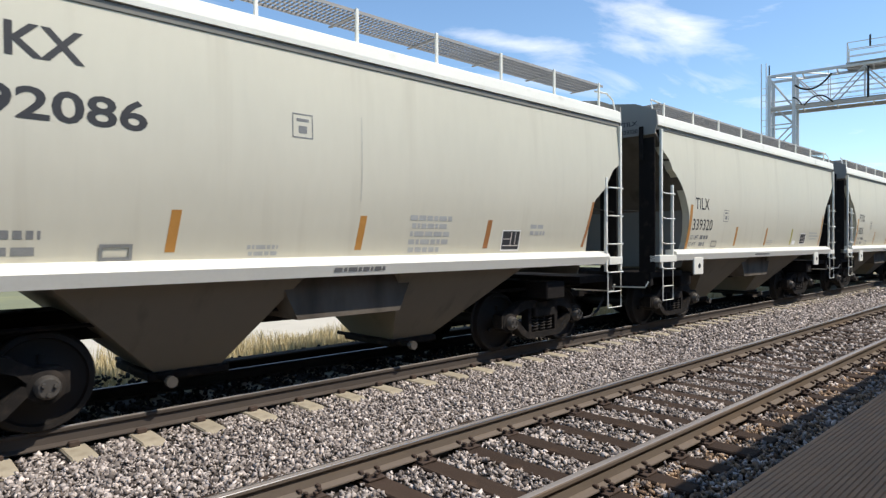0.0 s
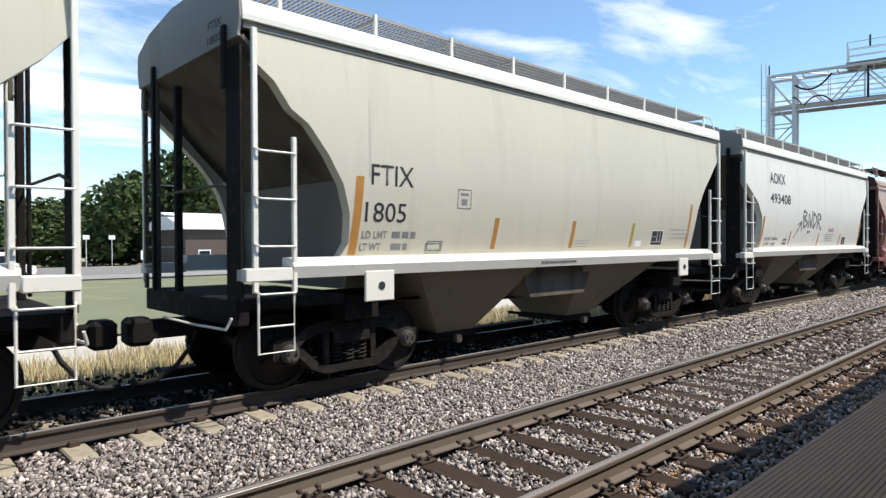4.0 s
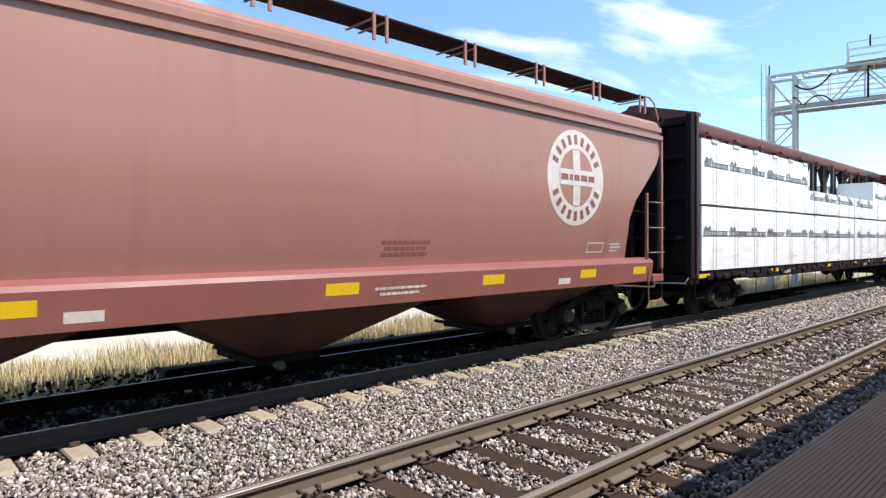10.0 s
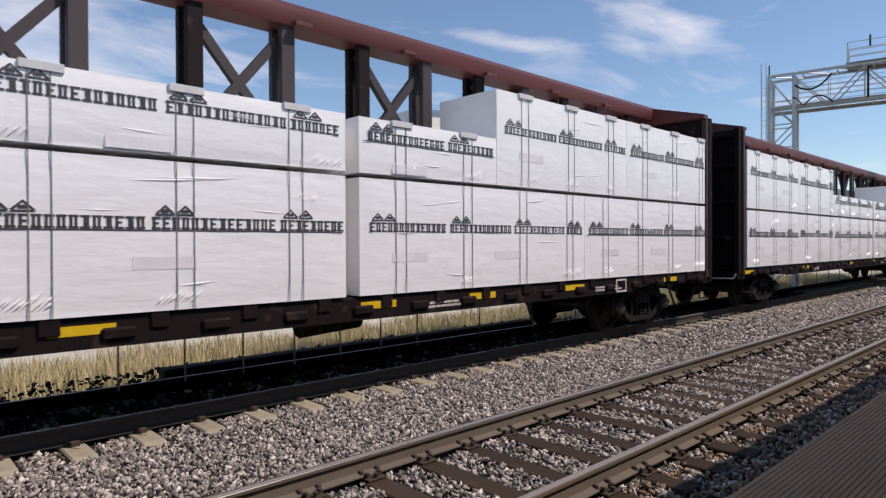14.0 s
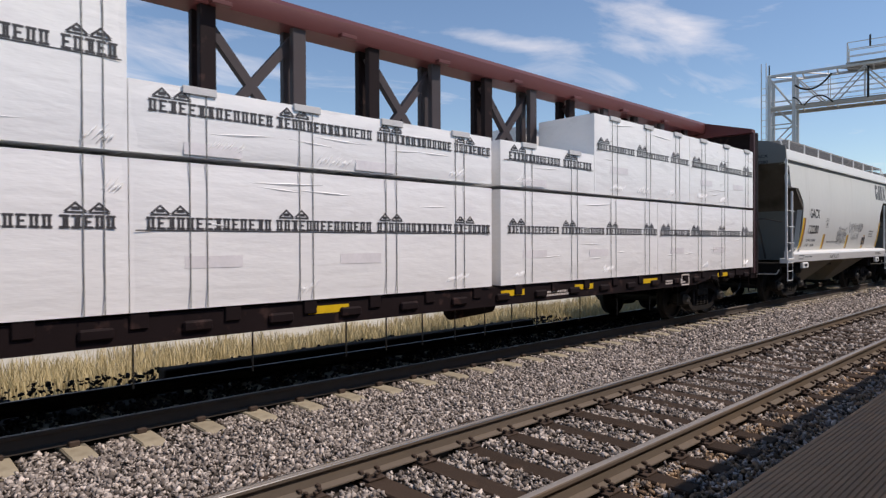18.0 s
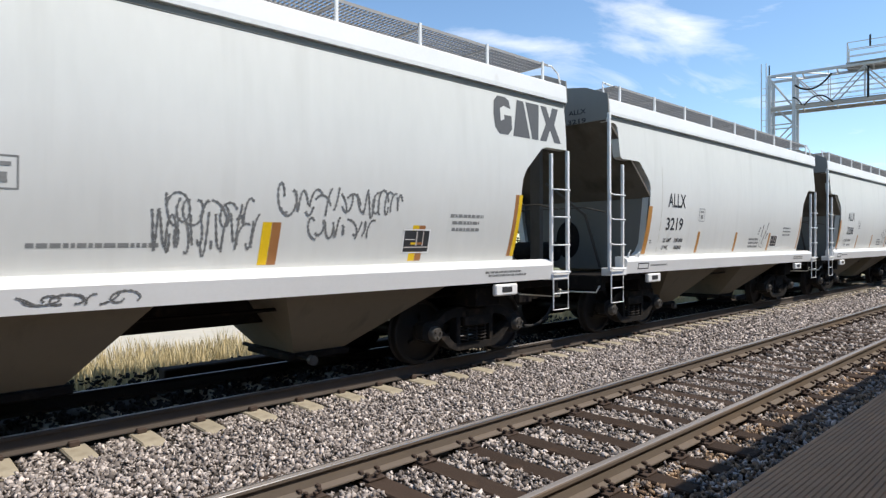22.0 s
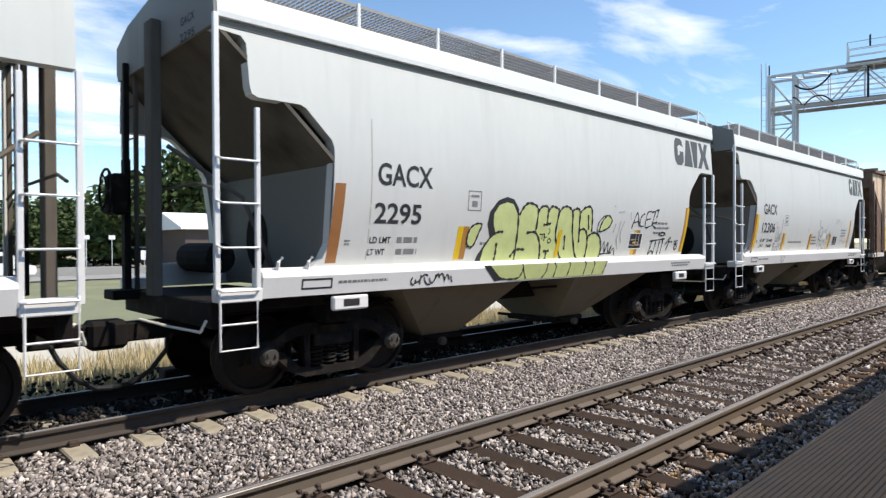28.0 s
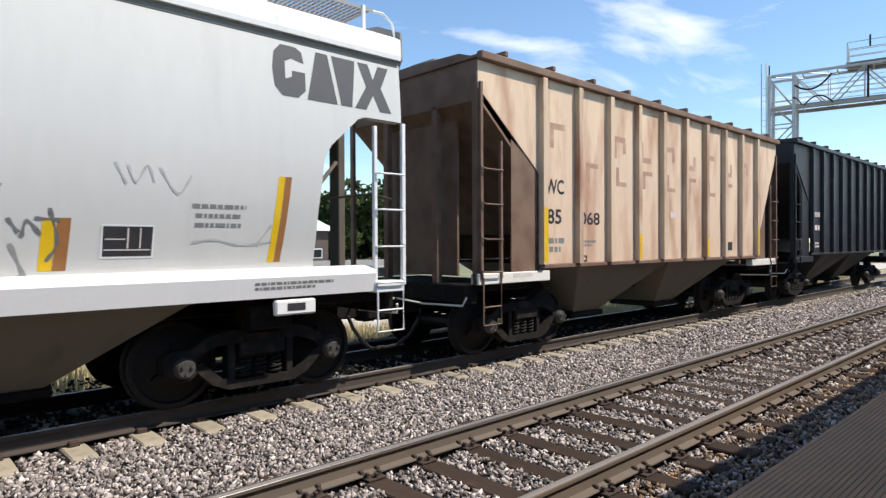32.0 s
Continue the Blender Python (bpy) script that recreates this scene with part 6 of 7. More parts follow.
def centre_beam(L, s0, label):
    car = thing("centre_beam_car", label, "freight car", "cars of the train")
    part("deck", Shape().box(0.0, L, -1.40, 1.40, 1.05, 1.14, 0.01), DECK_DARK, car)
    for sg in (-1, 1):
        ya, yb = sorted((sg * 1.43, sg * 1.32))
        part("side_sill", Shape().prism([(0.0, 0.98), (2.6, 0.98), (3.4, 0.86), (L - 3.4, 0.86), (L - 2.6, 0.98), (L, 0.98), (L, 1.13), (0.0, 1.13)], ya, yb), DECK_DARK, car)
    part("centre_sill", Shape().prism([(0.1, 0.74), (L - 0.1, 0.74), (L - 0.1, 1.06), (0.1, 1.06)], -0.28, 0.28), DECK_DARK, car)
    x = 0.5
    while x < L - 0.4:
        part("cross_bearer", Shape().box(x - 0.05, x + 0.05, -1.40, 1.40, 0.92, 1.05), DECK_DARK, car)
        part("winch", Shape().box(x + 0.12, x + 0.42, -1.47, -1.36, 0.93, 1.04, 0.02), DECK_DARK, car)
        part("stake_pocket", Shape().box(x + 0.55, x + 0.72, -1.455, -1.42, 1.0, 1.16, 0.01), DECK_DARK, car)
        x += 0.92
    # bulkheads with their stiffening posts
    for end in (0, 1):
        mx = (lambda q: q) if not end else (lambda q: L - q)
        xa, xb = sorted((mx(0.0), mx(0.08)))
        b = part("bulkhead", Shape().box(xa, xb, -1.42, 1.42, 1.0, 4.60, 0.01), DECK_DARK, car, "dark bulkhead")
        for y in (-1.38, -0.7, 0.0, 0.7, 1.38):
            xa, xb = sorted((mx(-0.16), mx(-0.002)))
            part("bulkhead_post", Shape().box(xa, xb, y - 0.06, y + 0.06, 1.0, 4.62, 0.01), DECK_DARK, b)
        for z in (1.9, 2.8, 3.7, 4.46):
            xa, xb = sorted((mx(-0.12), mx(-0.004)))
            part("bulkhead_rail", Shape().box(xa, xb, -1.40, 1.40, z - 0.05, z + 0.05, 0.01), DECK_DARK, b)
        xa, xb = sorted((mx(0.082), mx(0.20)))
        part("corner_post", Shape().box(xa, xb, -1.46, -1.36, 1.0, 4.58, 0.01), BULK_EDGE, b)
        part("corner_post", Shape().box(xa, xb, 1.36, 1.46, 1.0, 4.58, 0.01), BULK_EDGE, b)
        part("bulkhead_cap", Shape().prism([(-1.45, 4.585), (1.45, 4.585), (1.45, 4.67), (0.27, 4.97), (-0.27, 4.97), (-1.45, 4.67)], *sorted((mx(0.085), mx(0.30))), axis="x"), BEAM_RED, car, "red oxide cap over the bulkhead")
        part("end_sill", Shape().box(*sorted((mx(-0.18), mx(0.3))), -1.42, 1.42, 0.86, 1.06, 0.02), DECK_DARK, car)
        part("corner_step", Shape().tube([(mx(0.02), -1.44, 1.0), (mx(0.02), -1.44, 0.55), (mx(0.5), -1.44, 0.55), (mx(0.5), -1.44, 1.0)], 0.016, 6), DECK_DARK, car)
        coupler(car, mx(-0.15), -1 if not end else 1)
        bogie(car, mx(2.4))
    brake_wheel(car, -0.3, 0.75, 2.7, UNDER)
    # the beam: top chord, posts and diagonals
    prof = [(-0.22, 4.70), (-0.26, 4.80), (-0.25, 4.93), (-0.14, 5.03), (0.14, 5.03), (0.25, 4.93), (0.26, 4.80), (0.22, 4.70)]
    part("top_chord", Shape().prism(prof, 0.0, L, axis="x"), BEAM_RED, car, "red oxide top chord", True)
    n = int(round(L / 1.24))
    for k in range(1, n):
        x = k * L / n
        for sg in (-1, 1):
            part("post", Shape().box(x - 0.10, x + 0.10, *sorted((sg * 0.08, sg * 0.18)), 1.14, 4.71, 0.008), DECK_DARK if k % 2 else POST_GREY, car)
        if k % 2 and k + 1 < n:
            for a, b in (((x, 1.3), (x + L / n, 2.9)), ((x, 2.9), (x + L / n, 1.3)), ((x, 3.1), (x + L / n, 4.6)), ((x, 4.6), (x + L / n, 3.1))):
                d = math.atan2(b[1] - a[1], b[0] - a[0])
                nx_, nz_ = -math.sin(d) * 0.06, math.cos(d) * 0.06
                part("diagonal", Shape().prism([(a[0] - nx_, a[1] - nz_), (b[0] - nx_, b[1] - nz_), (b[0] + nx_, b[1] + nz_), (a[0] + nx_, a[1] + nz_)], -0.05, 0.05), POST_GREY, car)
    x = 1.5
    while x < L - 1:
        part("chord_lug", Shape().box(x - 0.13, x + 0.13, -0.34, -0.24, 4.69, 4.75, 0.01), BEAM_RED, car)
        x += 1.85
    x = 3.9
    while x < L - 3.6:
        part("tie_down_chain", Shape().tube([(x, -1.30, 0.95), (x, -1.30, 0.42)], 0.010, 5), HOSE, car)
        x += 1.22 if int(x * 10) % 2 else 0.62
    part("brake_cylinder", Shape().tube([(L * 0.55, -0.6, 0.75), (L * 0.55 + 0.9, -0.6, 0.80)], 0.16, 12), DECK_DARK, car)
    wd = lambda z: 1.43
    for k, x in enumerate((0.25, 4.6, 9.4, 12.7, 14.6, 16.9, 20.3)):
        patch("reflector", x, x + 0.55, 0.99, 1.08, YELLOW, car, wd)
        if k % 2:
            small_print("sill_text", x + 0.9, x + 1.8, 0.92, 1.02, 2, INK_WHITE, car, wd, 60 + k)
    frame_patch("stencil_border", 18.4, 18.75, 0.88, 1.12, 0.03, INK_WHITE, car, lambda z: 1.48)
    CARS.append((car, s0))
    seed = int(s0)
    for side in (-1, 1):
        for x0, x1 in ((0.30, 4.10), (4.11, 7.48), (7.49, 12.46), (12.66, 17.4), (17.41, L - 0.28)):
            lumber_pack(x0, x1, 1.16, 2.60, side, s0, seed, ((2.0, 0.12),))
            seed += 1
        for x0, x1, z1, pr in ((0.30, 4.10, 4.12, (3.56, 0.13)), (4.11, 7.48, 4.12, (3.56, 0.13)), (7.49, 12.46, 3.34, (3.12, 0.12)), (12.66, 15.14, 3.34, (3.12, 0.12)), (15.15, 18.8, 4.08, (3.5, 0.12)), (18.81, L - 0.28, 4.08, (3.5, 0.12))):
            lumber_pack(x0, x1, 2.66, z1, side, s0, seed, (pr,))
            seed += 1


BULK_EDGE = material("dull_oxide_edge_paint", (0.055, 0.024, 0.026), 0.6, vary=0.15, scale=3, fine=30)
POST_GREY = material("grey_beam_posts", (0.045, 0.034, 0.036), 0.6, vary=0.15, scale=3, fine=30)
centre_beam(22.4, 67.62, "centre-beam flat car loaded with white wrapped lumber")
centre_beam(22.6, 91.85, "centre-beam flat car carrying white wrapped lumber packs")


def pale_marks(car, mark, number, L, tapes, logo, seed):
    w = hopper_width
    allx, last = mark == "ALLX", number == "12306"
    dx = 0.22 if allx else (-0.15 if last else 0.0)
    spans = {"3219": (2.16, 2.92, 2.14, 2.86), "3208": (2.29, 3.04, 2.27, 3.02)}.get(number, (2.00 + dx, 2.90 + dx * 0.85, 1.97 + dx, (2.73 if len(number) < 5 else 2.88) + dx))
    lettering("reporting_mark", mark, *spans[:2], 2.51, 2.79, INK, car, w)
    lettering("car_number", number, *spans[2:], 2.04, 2.30, INK, car, w)
    lettering("load_limit", "LD LMT", 1.93 + dx * 0.8, 2.26 + dx * 0.8, 1.80, 1.88, INK, car, w)
    lettering("light_weight", "LT WT", 1.92 + dx * 0.8, 2.18 + dx * 0.8, 1.65, 1.73, INK, car, w)
    if number == "3219":
        lettering("load_limit", "230200", 2.56, 2.94, 1.80, 1.88, INK, car, w)
        lettering("light_weight", "55800", 2.62, 2.94, 1.65, 1.73, INK, car, w)
    elif last:
        lettering("load_limit", "231400", 2.26, 2.66, 1.80, 1.88, INK, car, w)
        lettering("light_weight", "54600", 2.30, 2.65, 1.65, 1.73, INK, car, w)
    else:
        small_print("load_data", 2.36 + dx * 0.8, 2.76 + dx * 0.8, 1.80, 1.88, 1, INK_SOFT, car, w, seed, fill=0.9)
        small_print("load_data", 2.36 + dx * 0.8, 2.72 + dx * 0.8, 1.65, 1.73, 1, INK_SOFT, car, w, seed + 7, fill=0.9)
    first = {"2295": (BROWN_TAPE,)}.get(number, tapes)
    tape(car, 1.24 if last else 1.33, 1.57, 2.50, 0.13 if len(first) > 1 else 0.15, first, 0.06)
    for k, x in enumerate((3.37, 5.64, 7.50) if last else ((3.6, 5.62, 7.78) if allx else (3.40, 6.0, 8.1))):
        tape(car, x, 1.57, 2.03, 0.11, tapes[::-1] if last and k == 2 else tapes, 0.03)
    tape(car, L - (1.78 if last else 1.36), 1.60, 2.52, 0.08, tapes[::-1], 0.08)
    badge(car, 3.43 if last else 3.58, 2.25, 0.27, 0.28)
    small_print("badge_small", 1.56, 1.66, 1.77, 1.85, 2, INK_SOFT, car, w, seed + 1)
    consolidated_stencil(car, 8.0, 1.69, 0.42, 0.27)
    small_print("notice_text", 8.78, 9.46, 1.94, 2.22, 3, INK_SOFT, car, w, seed + 2, fill=0.45)
    if allx:
        small_print("notice_text", 6.50, 7.15, 1.64, 1.91, 3, INK_SOFT, car, w, seed + 4, fill=0.55)
    else:
        small_print("notice_text", 3.9, 5.42, 1.76, 1.82, 1, INK_SOFT, car, w, seed + 3, fill=0.7)
    sw = lambda z: 1.575 + (z - 1.22) * 0.2045
    frame_patch("sill_panel", 0.92, 1.32, 1.29, 1.41, 0.02, INK, car, sw)
    small_print("sill_text", 1.4, 2.3, 1.33, 1.38, 1, INK_SOFT, car, sw, seed + 5)
    small_print("sill_text", L - 2.0, L - 1.0, 1.30, 1.40, 2, INK_SOFT, car, sw, seed + 6)
    for x in (1.35, L - 1.75):
        s = Shape().box(x, x + 0.50, -1.58, -1.50, 1.02, 1.19, 0.02)
        p = part("step_plate", s, WHITE_TRIM, car)
        part("step_hole", Shape().box(x + 0.14, x + 0.36, -1.585, -1.57, 1.07, 1.15), INK, p)
    seams(car, (1.9,), 1.6, 3.3, SEAM)
    if logo:
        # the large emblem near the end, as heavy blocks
        x0, z0, u, h = L - 1.76, 3.40, 1.60 / 4.2, 0.56
        shapes = [
            [(0.30, 0), (0.80, 0), (1.05, 0.16), (1.05, 0.52), (0.62, 0.52), (0.62, 0.40), (0.40, 0.34), (0.40, 0.68), (0.62, 0.76), (1.02, 0.70), (0.95, 0.92), (0.75, 1.0), (0.28, 1.0), (0.06, 0.84), (0.0, 0.5), (0.06, 0.16)],
            [(1.10, 0), (2.14, 0), (1.84, 1.0), (1.44, 1.0)],
            [(2.28, 0), (2.68, 0), (2.84, 1.0), (1.98, 1.0)],
            [(2.78, 0), (3.22, 0), (3.50, 0.34), (3.76, 0), (4.22, 0), (3.82, 0.52), (4.16, 1.0), (3.74, 1.0), (3.52, 0.68), (3.34, 1.0), (2.94, 1.0), (3.24, 0.50)]]
        for k, pts in enumerate(shapes):
            part("emblem_block", sheet_mesh("emblem_block", [(x0 + a * u, z0 + c * h) for a, c in pts], w, INK_LOGO, 0, off=0.0025), None, car)
    for x in (0.66, 1.03):
        part("hook", Shape().tube([(x, -1.54, 1.50), (x, -1.57, 1.60), (x + 0.05, -1.57, 1.65)], 0.02, 6), WHITE_TRIM, car)
    end_lettering(car, mark, -1.10, -0.72, 4.17, 4.26)
    end_lettering(car, number, -1.10, -0.70, 4.00, 4.09)


INK_LOGO = material("dark_grey_emblem_paint", (0.09, 0.09, 0.092), 0.6, vary=0.15, scale=4, fine=40)


def build_pale_cars():
    L, w = 11.4, hopper_width
    specs = [("GACX", "122280", 116.28, (YELLOW, BROWN_TAPE), True, "pale grey covered hopper car with stepped end cutouts"),
             ("ALLX", "3219", 128.98, (ORANGE,), False, "pale grey covered hopper car with orange reflectors"),
             ("ALLX", "3208", 141.64, (ORANGE,), False, "pale grey covered hopper car with orange reflectors"),
             ("GACX", "2295", 154.29, (YELLOW, ORANGE), True, "pale grey covered hopper car with a lime spray mural"),
             ("GACX", "12306", 166.92, (BROWN_TAPE, YELLOW), True, "pale grey covered hopper car with grey scribbles")]
    for k, (mark, number, s0, tapes, logo, label) in enumerate(specs):
        left = [(x + (0.06 if k in (1, 2) and x > 0.9 else 0.0), z) for x, z in LEFT_STEP]
        car = hopper("step", L, label, PALE if k < 4 else PALE_DUSTY, WHITE_TRIM, left, RIGHT_STEP, 4.11)
        pale_marks(car, mark, number, L, tapes, logo, 100 + 10 * k)
        brake_wheel(car, -0.32, 1.05, 2.48, UNDER)
        part("brake_stand", Shape().box(-0.30, 0.04, 0.85, 1.25, 1.1, 1.22, 0.01).box(-0.12, -0.04, 0.98, 1.12, 1.2, 2.9, 0.01), UNDER, car)
        part("reservoir", Shape().tube([(0.8, 0.2, 1.62), (0.8, 1.2, 1.62)], 0.2, 14), UNDER, car)
        if k == 0:
            strokes("spray_tag", scribble(4.9, 6.0, 1.70, 2.15, 16, 5) + scribble(5.0, 5.9, 1.95, 2.3, 8, 35), 0.026, SPRAY, car, w)
            strokes("spray_tag", scribble(6.2, 7.9, 2.1, 2.45, 20, 6) + scribble(6.6, 7.5, 1.85, 2.1, 9, 36), 0.03, SPRAY, car, w)
            strokes("spray_tag", scribble(3.8, 4.7, 1.27, 1.40, 6, 7), 0.02, SPRAY, car, lambda z: 1.577 + (z - 1.22) * 0.2045)
        if k in (1, 2):
            for xa, za, xb, zb in ((7.05, 1.98, 7.17, 2.17), (7.27, 1.92, 7.38, 2.24), (7.38, 1.74, 7.58, 2.10), (7.62, 2.12, 7.70, 2.30), (7.60, 1.88, 7.70, 2.02)):
                strokes("spray_tag", [[(xa, za), ((xa + xb) / 2 - 0.015, (za + zb) / 2), (xb, zb)]], 0.05, SPRAY, car, w)
            strokes("spray_tag", [[(7.25, 1.86), (7.22, 1.72), (7.30, 1.68), (7.50, 1.66), (7.52, 1.78)]], 0.018, SPRAY_SOFT, car, w)
        if k == 3:
            sw = lambda z: 1.577 + (z - 1.22) * 0.2045
            plate = lambda nm, pts, mat, wide, off: part(nm, sheet_mesh(nm, pts, wide, mat, 0, off=off), None, car)
            plate("mural_shadow", [(3.85, 1.535), (3.88, 1.62), (3.99, 1.77), (4.09, 1.88), (4.01, 2.07), (4.04, 2.25), (4.21, 2.42), (4.4, 2.48), (4.56, 2.45), (4.67, 2.33), (4.69, 2.09), (4.7, 1.535)], INK, w, 0.003)
            plate("mural_fill", [(3.96, 1.535), (3.99, 1.71), (4.1, 1.86), (4.21, 1.93), (4.14, 2.07), (4.13, 2.22), (4.23, 2.35), (4.4, 2.4), (4.54, 2.38), (4.64, 2.25), (4.69, 2.19), (4.76, 2.33), (4.9, 2.39), (5.08, 2.37), (5.16, 2.3), (5.22, 2.36), (5.36, 2.38), (5.41, 2.31), (5.5, 2.38), (5.62, 2.36), (5.69, 2.28), (5.77, 2.36), (5.91, 2.39), (6.05, 2.33), (6.14, 2.36), (6.26, 2.32), (6.4, 2.38), (6.59, 2.4), (6.66, 2.2), (6.69, 1.97), (6.86, 1.96), (7.01, 1.84), (7.05, 1.63), (7.03, 1.535), (5.36, 1.535)], SPRAY_GREEN, w, 0.0055)
            plate("mural_fill", [(3.63, 1.77), (3.62, 1.88), (3.66, 2), (3.77, 2.07), (3.89, 2.06), (3.84, 1.94), (3.78, 1.79), (3.71, 1.74)], SPRAY_GREEN, w, 0.0055)
            plate("mural_fill", [(6.91, 1.99), (6.98, 2.16), (7.14, 2.28), (7.29, 2.2), (7.21, 2.07), (7.01, 2)], SPRAY_GREEN, w, 0.0055)
            strokes("mural_line", [[(4.65, 2.32), (4.69, 2.09), (4.7, 1.76), (4.71, 1.535)], [(4.7, 2.22), (4.79, 2.34), (4.91, 2.41), (5.08, 2.38), (5.15, 2.28), (5.13, 1.97)], [(4.91, 1.95), (5.13, 1.96), (5.27, 1.8), (5.32, 1.62), (5.33, 1.535)], [(4.17, 1.93), (4.27, 1.96), (4.37, 1.96)], [(4.25, 1.8), (4.26, 1.64), (4.25, 1.535)], [(4.6, 1.58), (4.69, 1.68), (4.82, 1.7), (4.92, 1.69)], [(5.15, 2.28), (5.25, 2.37), (5.39, 2.36), (5.4, 2.24), (5.41, 2.1)], [(5.31, 2.08), (5.41, 2.09), (5.5, 2.11)], [(5.41, 2.29), (5.5, 2.38), (5.65, 2.35), (5.69, 2.29), (5.65, 1.98), (5.73, 1.76), (5.87, 1.56), (5.91, 1.535)]], 0.045, INK, car, w, 0.008)
            strokes("mural_line", [[(5.69, 2.29), (5.79, 2.37), (5.93, 2.39), (6.07, 2.29), (6.11, 1.99), (6.26, 1.64), (6.36, 1.535)], [(5.91, 1.92), (5.95, 1.68)], [(6.07, 2.33), (6.19, 2.37), (6.27, 2.32), (6.3, 2.03), (6.34, 1.8)], [(6.29, 2.3), (6.42, 2.39), (6.6, 2.4), (6.66, 2.2), (6.68, 1.98)], [(6.53, 2.27), (6.58, 2.02)], [(6.31, 2), (6.44, 2.03), (6.55, 1.94), (6.6, 1.76), (6.6, 1.535)], [(6.6, 1.91), (6.76, 1.97), (6.96, 1.89), (7.05, 1.67), (7.03, 1.535)], [(5.4, 1.66), (5.55, 1.67)], [(5.48, 1.65), (5.48, 1.535)]], 0.045, INK, car, w, 0.008)
            strokes("mural_line", [[(5.24, 1.93), (5.38, 1.94)], [(5.32, 1.93), (5.31, 1.85)], [(5.46, 2.03), (5.5, 1.98), (5.46, 1.93)], [(5.51, 1.87), (5.56, 1.83), (5.5, 1.79), (5.47, 1.83), (5.51, 1.87)], [(5.37, 1.93), (5.37, 1.83)], [(5.37, 1.88), (5.43, 1.89)]], 0.020, INK, car, w, 0.008)
            strokes("mural_line", [[(3.63, 1.77), (3.62, 1.88), (3.66, 2), (3.77, 2.07), (3.89, 2.06), (3.84, 1.94), (3.78, 1.79), (3.71, 1.74), (3.63, 1.77)], [(6.91, 1.99), (6.98, 2.16), (7.14, 2.28), (7.29, 2.2), (7.21, 2.07), (7.01, 2), (6.91, 1.99)]], 0.034, INK, car, w, 0.008)
            plate("mural_drip", [(5.74, 2), (5.83, 2.01), (5.79, 1.57), (5.7, 1.56)], YELLOW, w, 0.0105)
            plate("mural_shadow", [(3.83, 1.475), (3.97, 1.475), (4.12, 1.36), (4.29, 1.26), (4.1, 1.24), (4.01, 1.32)], INK, sw, 0.0025)
            plate("mural_fill", [(3.97, 1.475), (4.66, 1.475), (5.33, 1.475), (7.01, 1.475), (6.94, 1.24), (6.1, 1.24), (5.19, 1.24), (4.79, 1.24), (4.38, 1.24), (4.18, 1.31)], SPRAY_GREEN, sw, 0.004)
            strokes("mural_line", [[(4.68, 1.48), (4.7, 1.41), (4.63, 1.28), (4.46, 1.26), (4.26, 1.27)], [(4.7, 1.41), (4.79, 1.25)], [(5.3, 1.48), (5.28, 1.35), (5.17, 1.235)], [(5.47, 1.48), (5.53, 1.41), (5.48, 1.24)], [(5.87, 1.48), (5.91, 1.43), (5.85, 1.25)], [(6.32, 1.48), (6.36, 1.43), (6.31, 1.24)], [(6.59, 1.48), (6.62, 1.42), (6.57, 1.25)], [(6.99, 1.48), (6.96, 1.37), (6.89, 1.25)]], 0.030, INK, car, sw, 0.006)
            strokes("spray_tag", [[(7.99, 2.05), (8.16, 2.36), (8.26, 2.09)], [(8.05, 2.17), (8.25, 2.2)], [(8.44, 2.35), (8.31, 2.28), (8.29, 2.12), (8.43, 2.11)], [(8.69, 2.4), (8.53, 2.36), (8.49, 2.09), (8.69, 2.12)], [(8.52, 2.23), (8.67, 2.26)], [(8.7, 2.38), (8.96, 2.44)], [(8.84, 2.41), (8.73, 2.11)], [(8.93, 2.2), (8.76, 2.15), (8.89, 2.08)], [(8.98, 2.45), (8.9, 2.28)]], 0.030, INK, car, w, 0.004)
            strokes("spray_tag", [[(8.77, 1.82), (9.34, 1.87)], [(8.84, 1.81), (8.81, 1.69), (8.77, 1.54)], [(9, 1.82), (8.96, 1.55)], [(9.15, 1.83), (9.13, 1.55)], [(9.28, 1.85), (9.26, 1.57)], [(8.78, 1.57), (8.89, 1.63), (8.98, 1.56)], [(9.06, 1.96), (9.21, 2), (9.34, 1.96), (9.2, 1.93), (9.06, 1.96)], [(9.4, 1.75), (9.58, 1.9), (9.46, 1.62)], [(9.5, 1.8), (9.69, 1.81)], [(9.76, 1.81), (9.91, 1.83), (9.78, 1.75), (9.93, 1.78)], [(9.87, 1.75), (9.92, 1.7), (9.86, 1.64), (9.81, 1.69), (9.87, 1.75)]], 0.034, INK, car, w, 0.004)
            strokes("spray_tag", [[(7.05, 1.59), (7.14, 1.81), (7.19, 1.61), (7.26, 1.8), (7.32, 1.62), (7.4, 1.75), (7.36, 1.61), (7.49, 1.69), (7.54, 1.56)], [(7.05, 1.59), (7.43, 1.61)], [(6.85, 1.97), (6.88, 2.14), (7.05, 2.27), (7.2, 2.23), (7.17, 2.09), (7.02, 2.01), (6.86, 1.98)]], 0.026, INK, car, w, 0.004)
            strokes("spray_tag", [[(7.36, 2.46), (7.4, 2.43)], [(7.5, 2.34), (7.7, 2.37)], [(7.44, 2.14), (7.38, 1.98)], [(7.6, 2.19), (7.53, 1.87)], [(7.73, 2.19), (7.63, 1.99), (7.69, 1.79)], [(7.93, 2.36), (7.95, 2.22)], [(7.52, 1.87), (7.6, 1.67)]], 0.030, SPRAY_FAINT, car, w, 0.003)
            strokes("spray_tag", scribble(2.5, 3.25, 1.27, 1.41, 9, 18), 0.024, INK, car, sw)
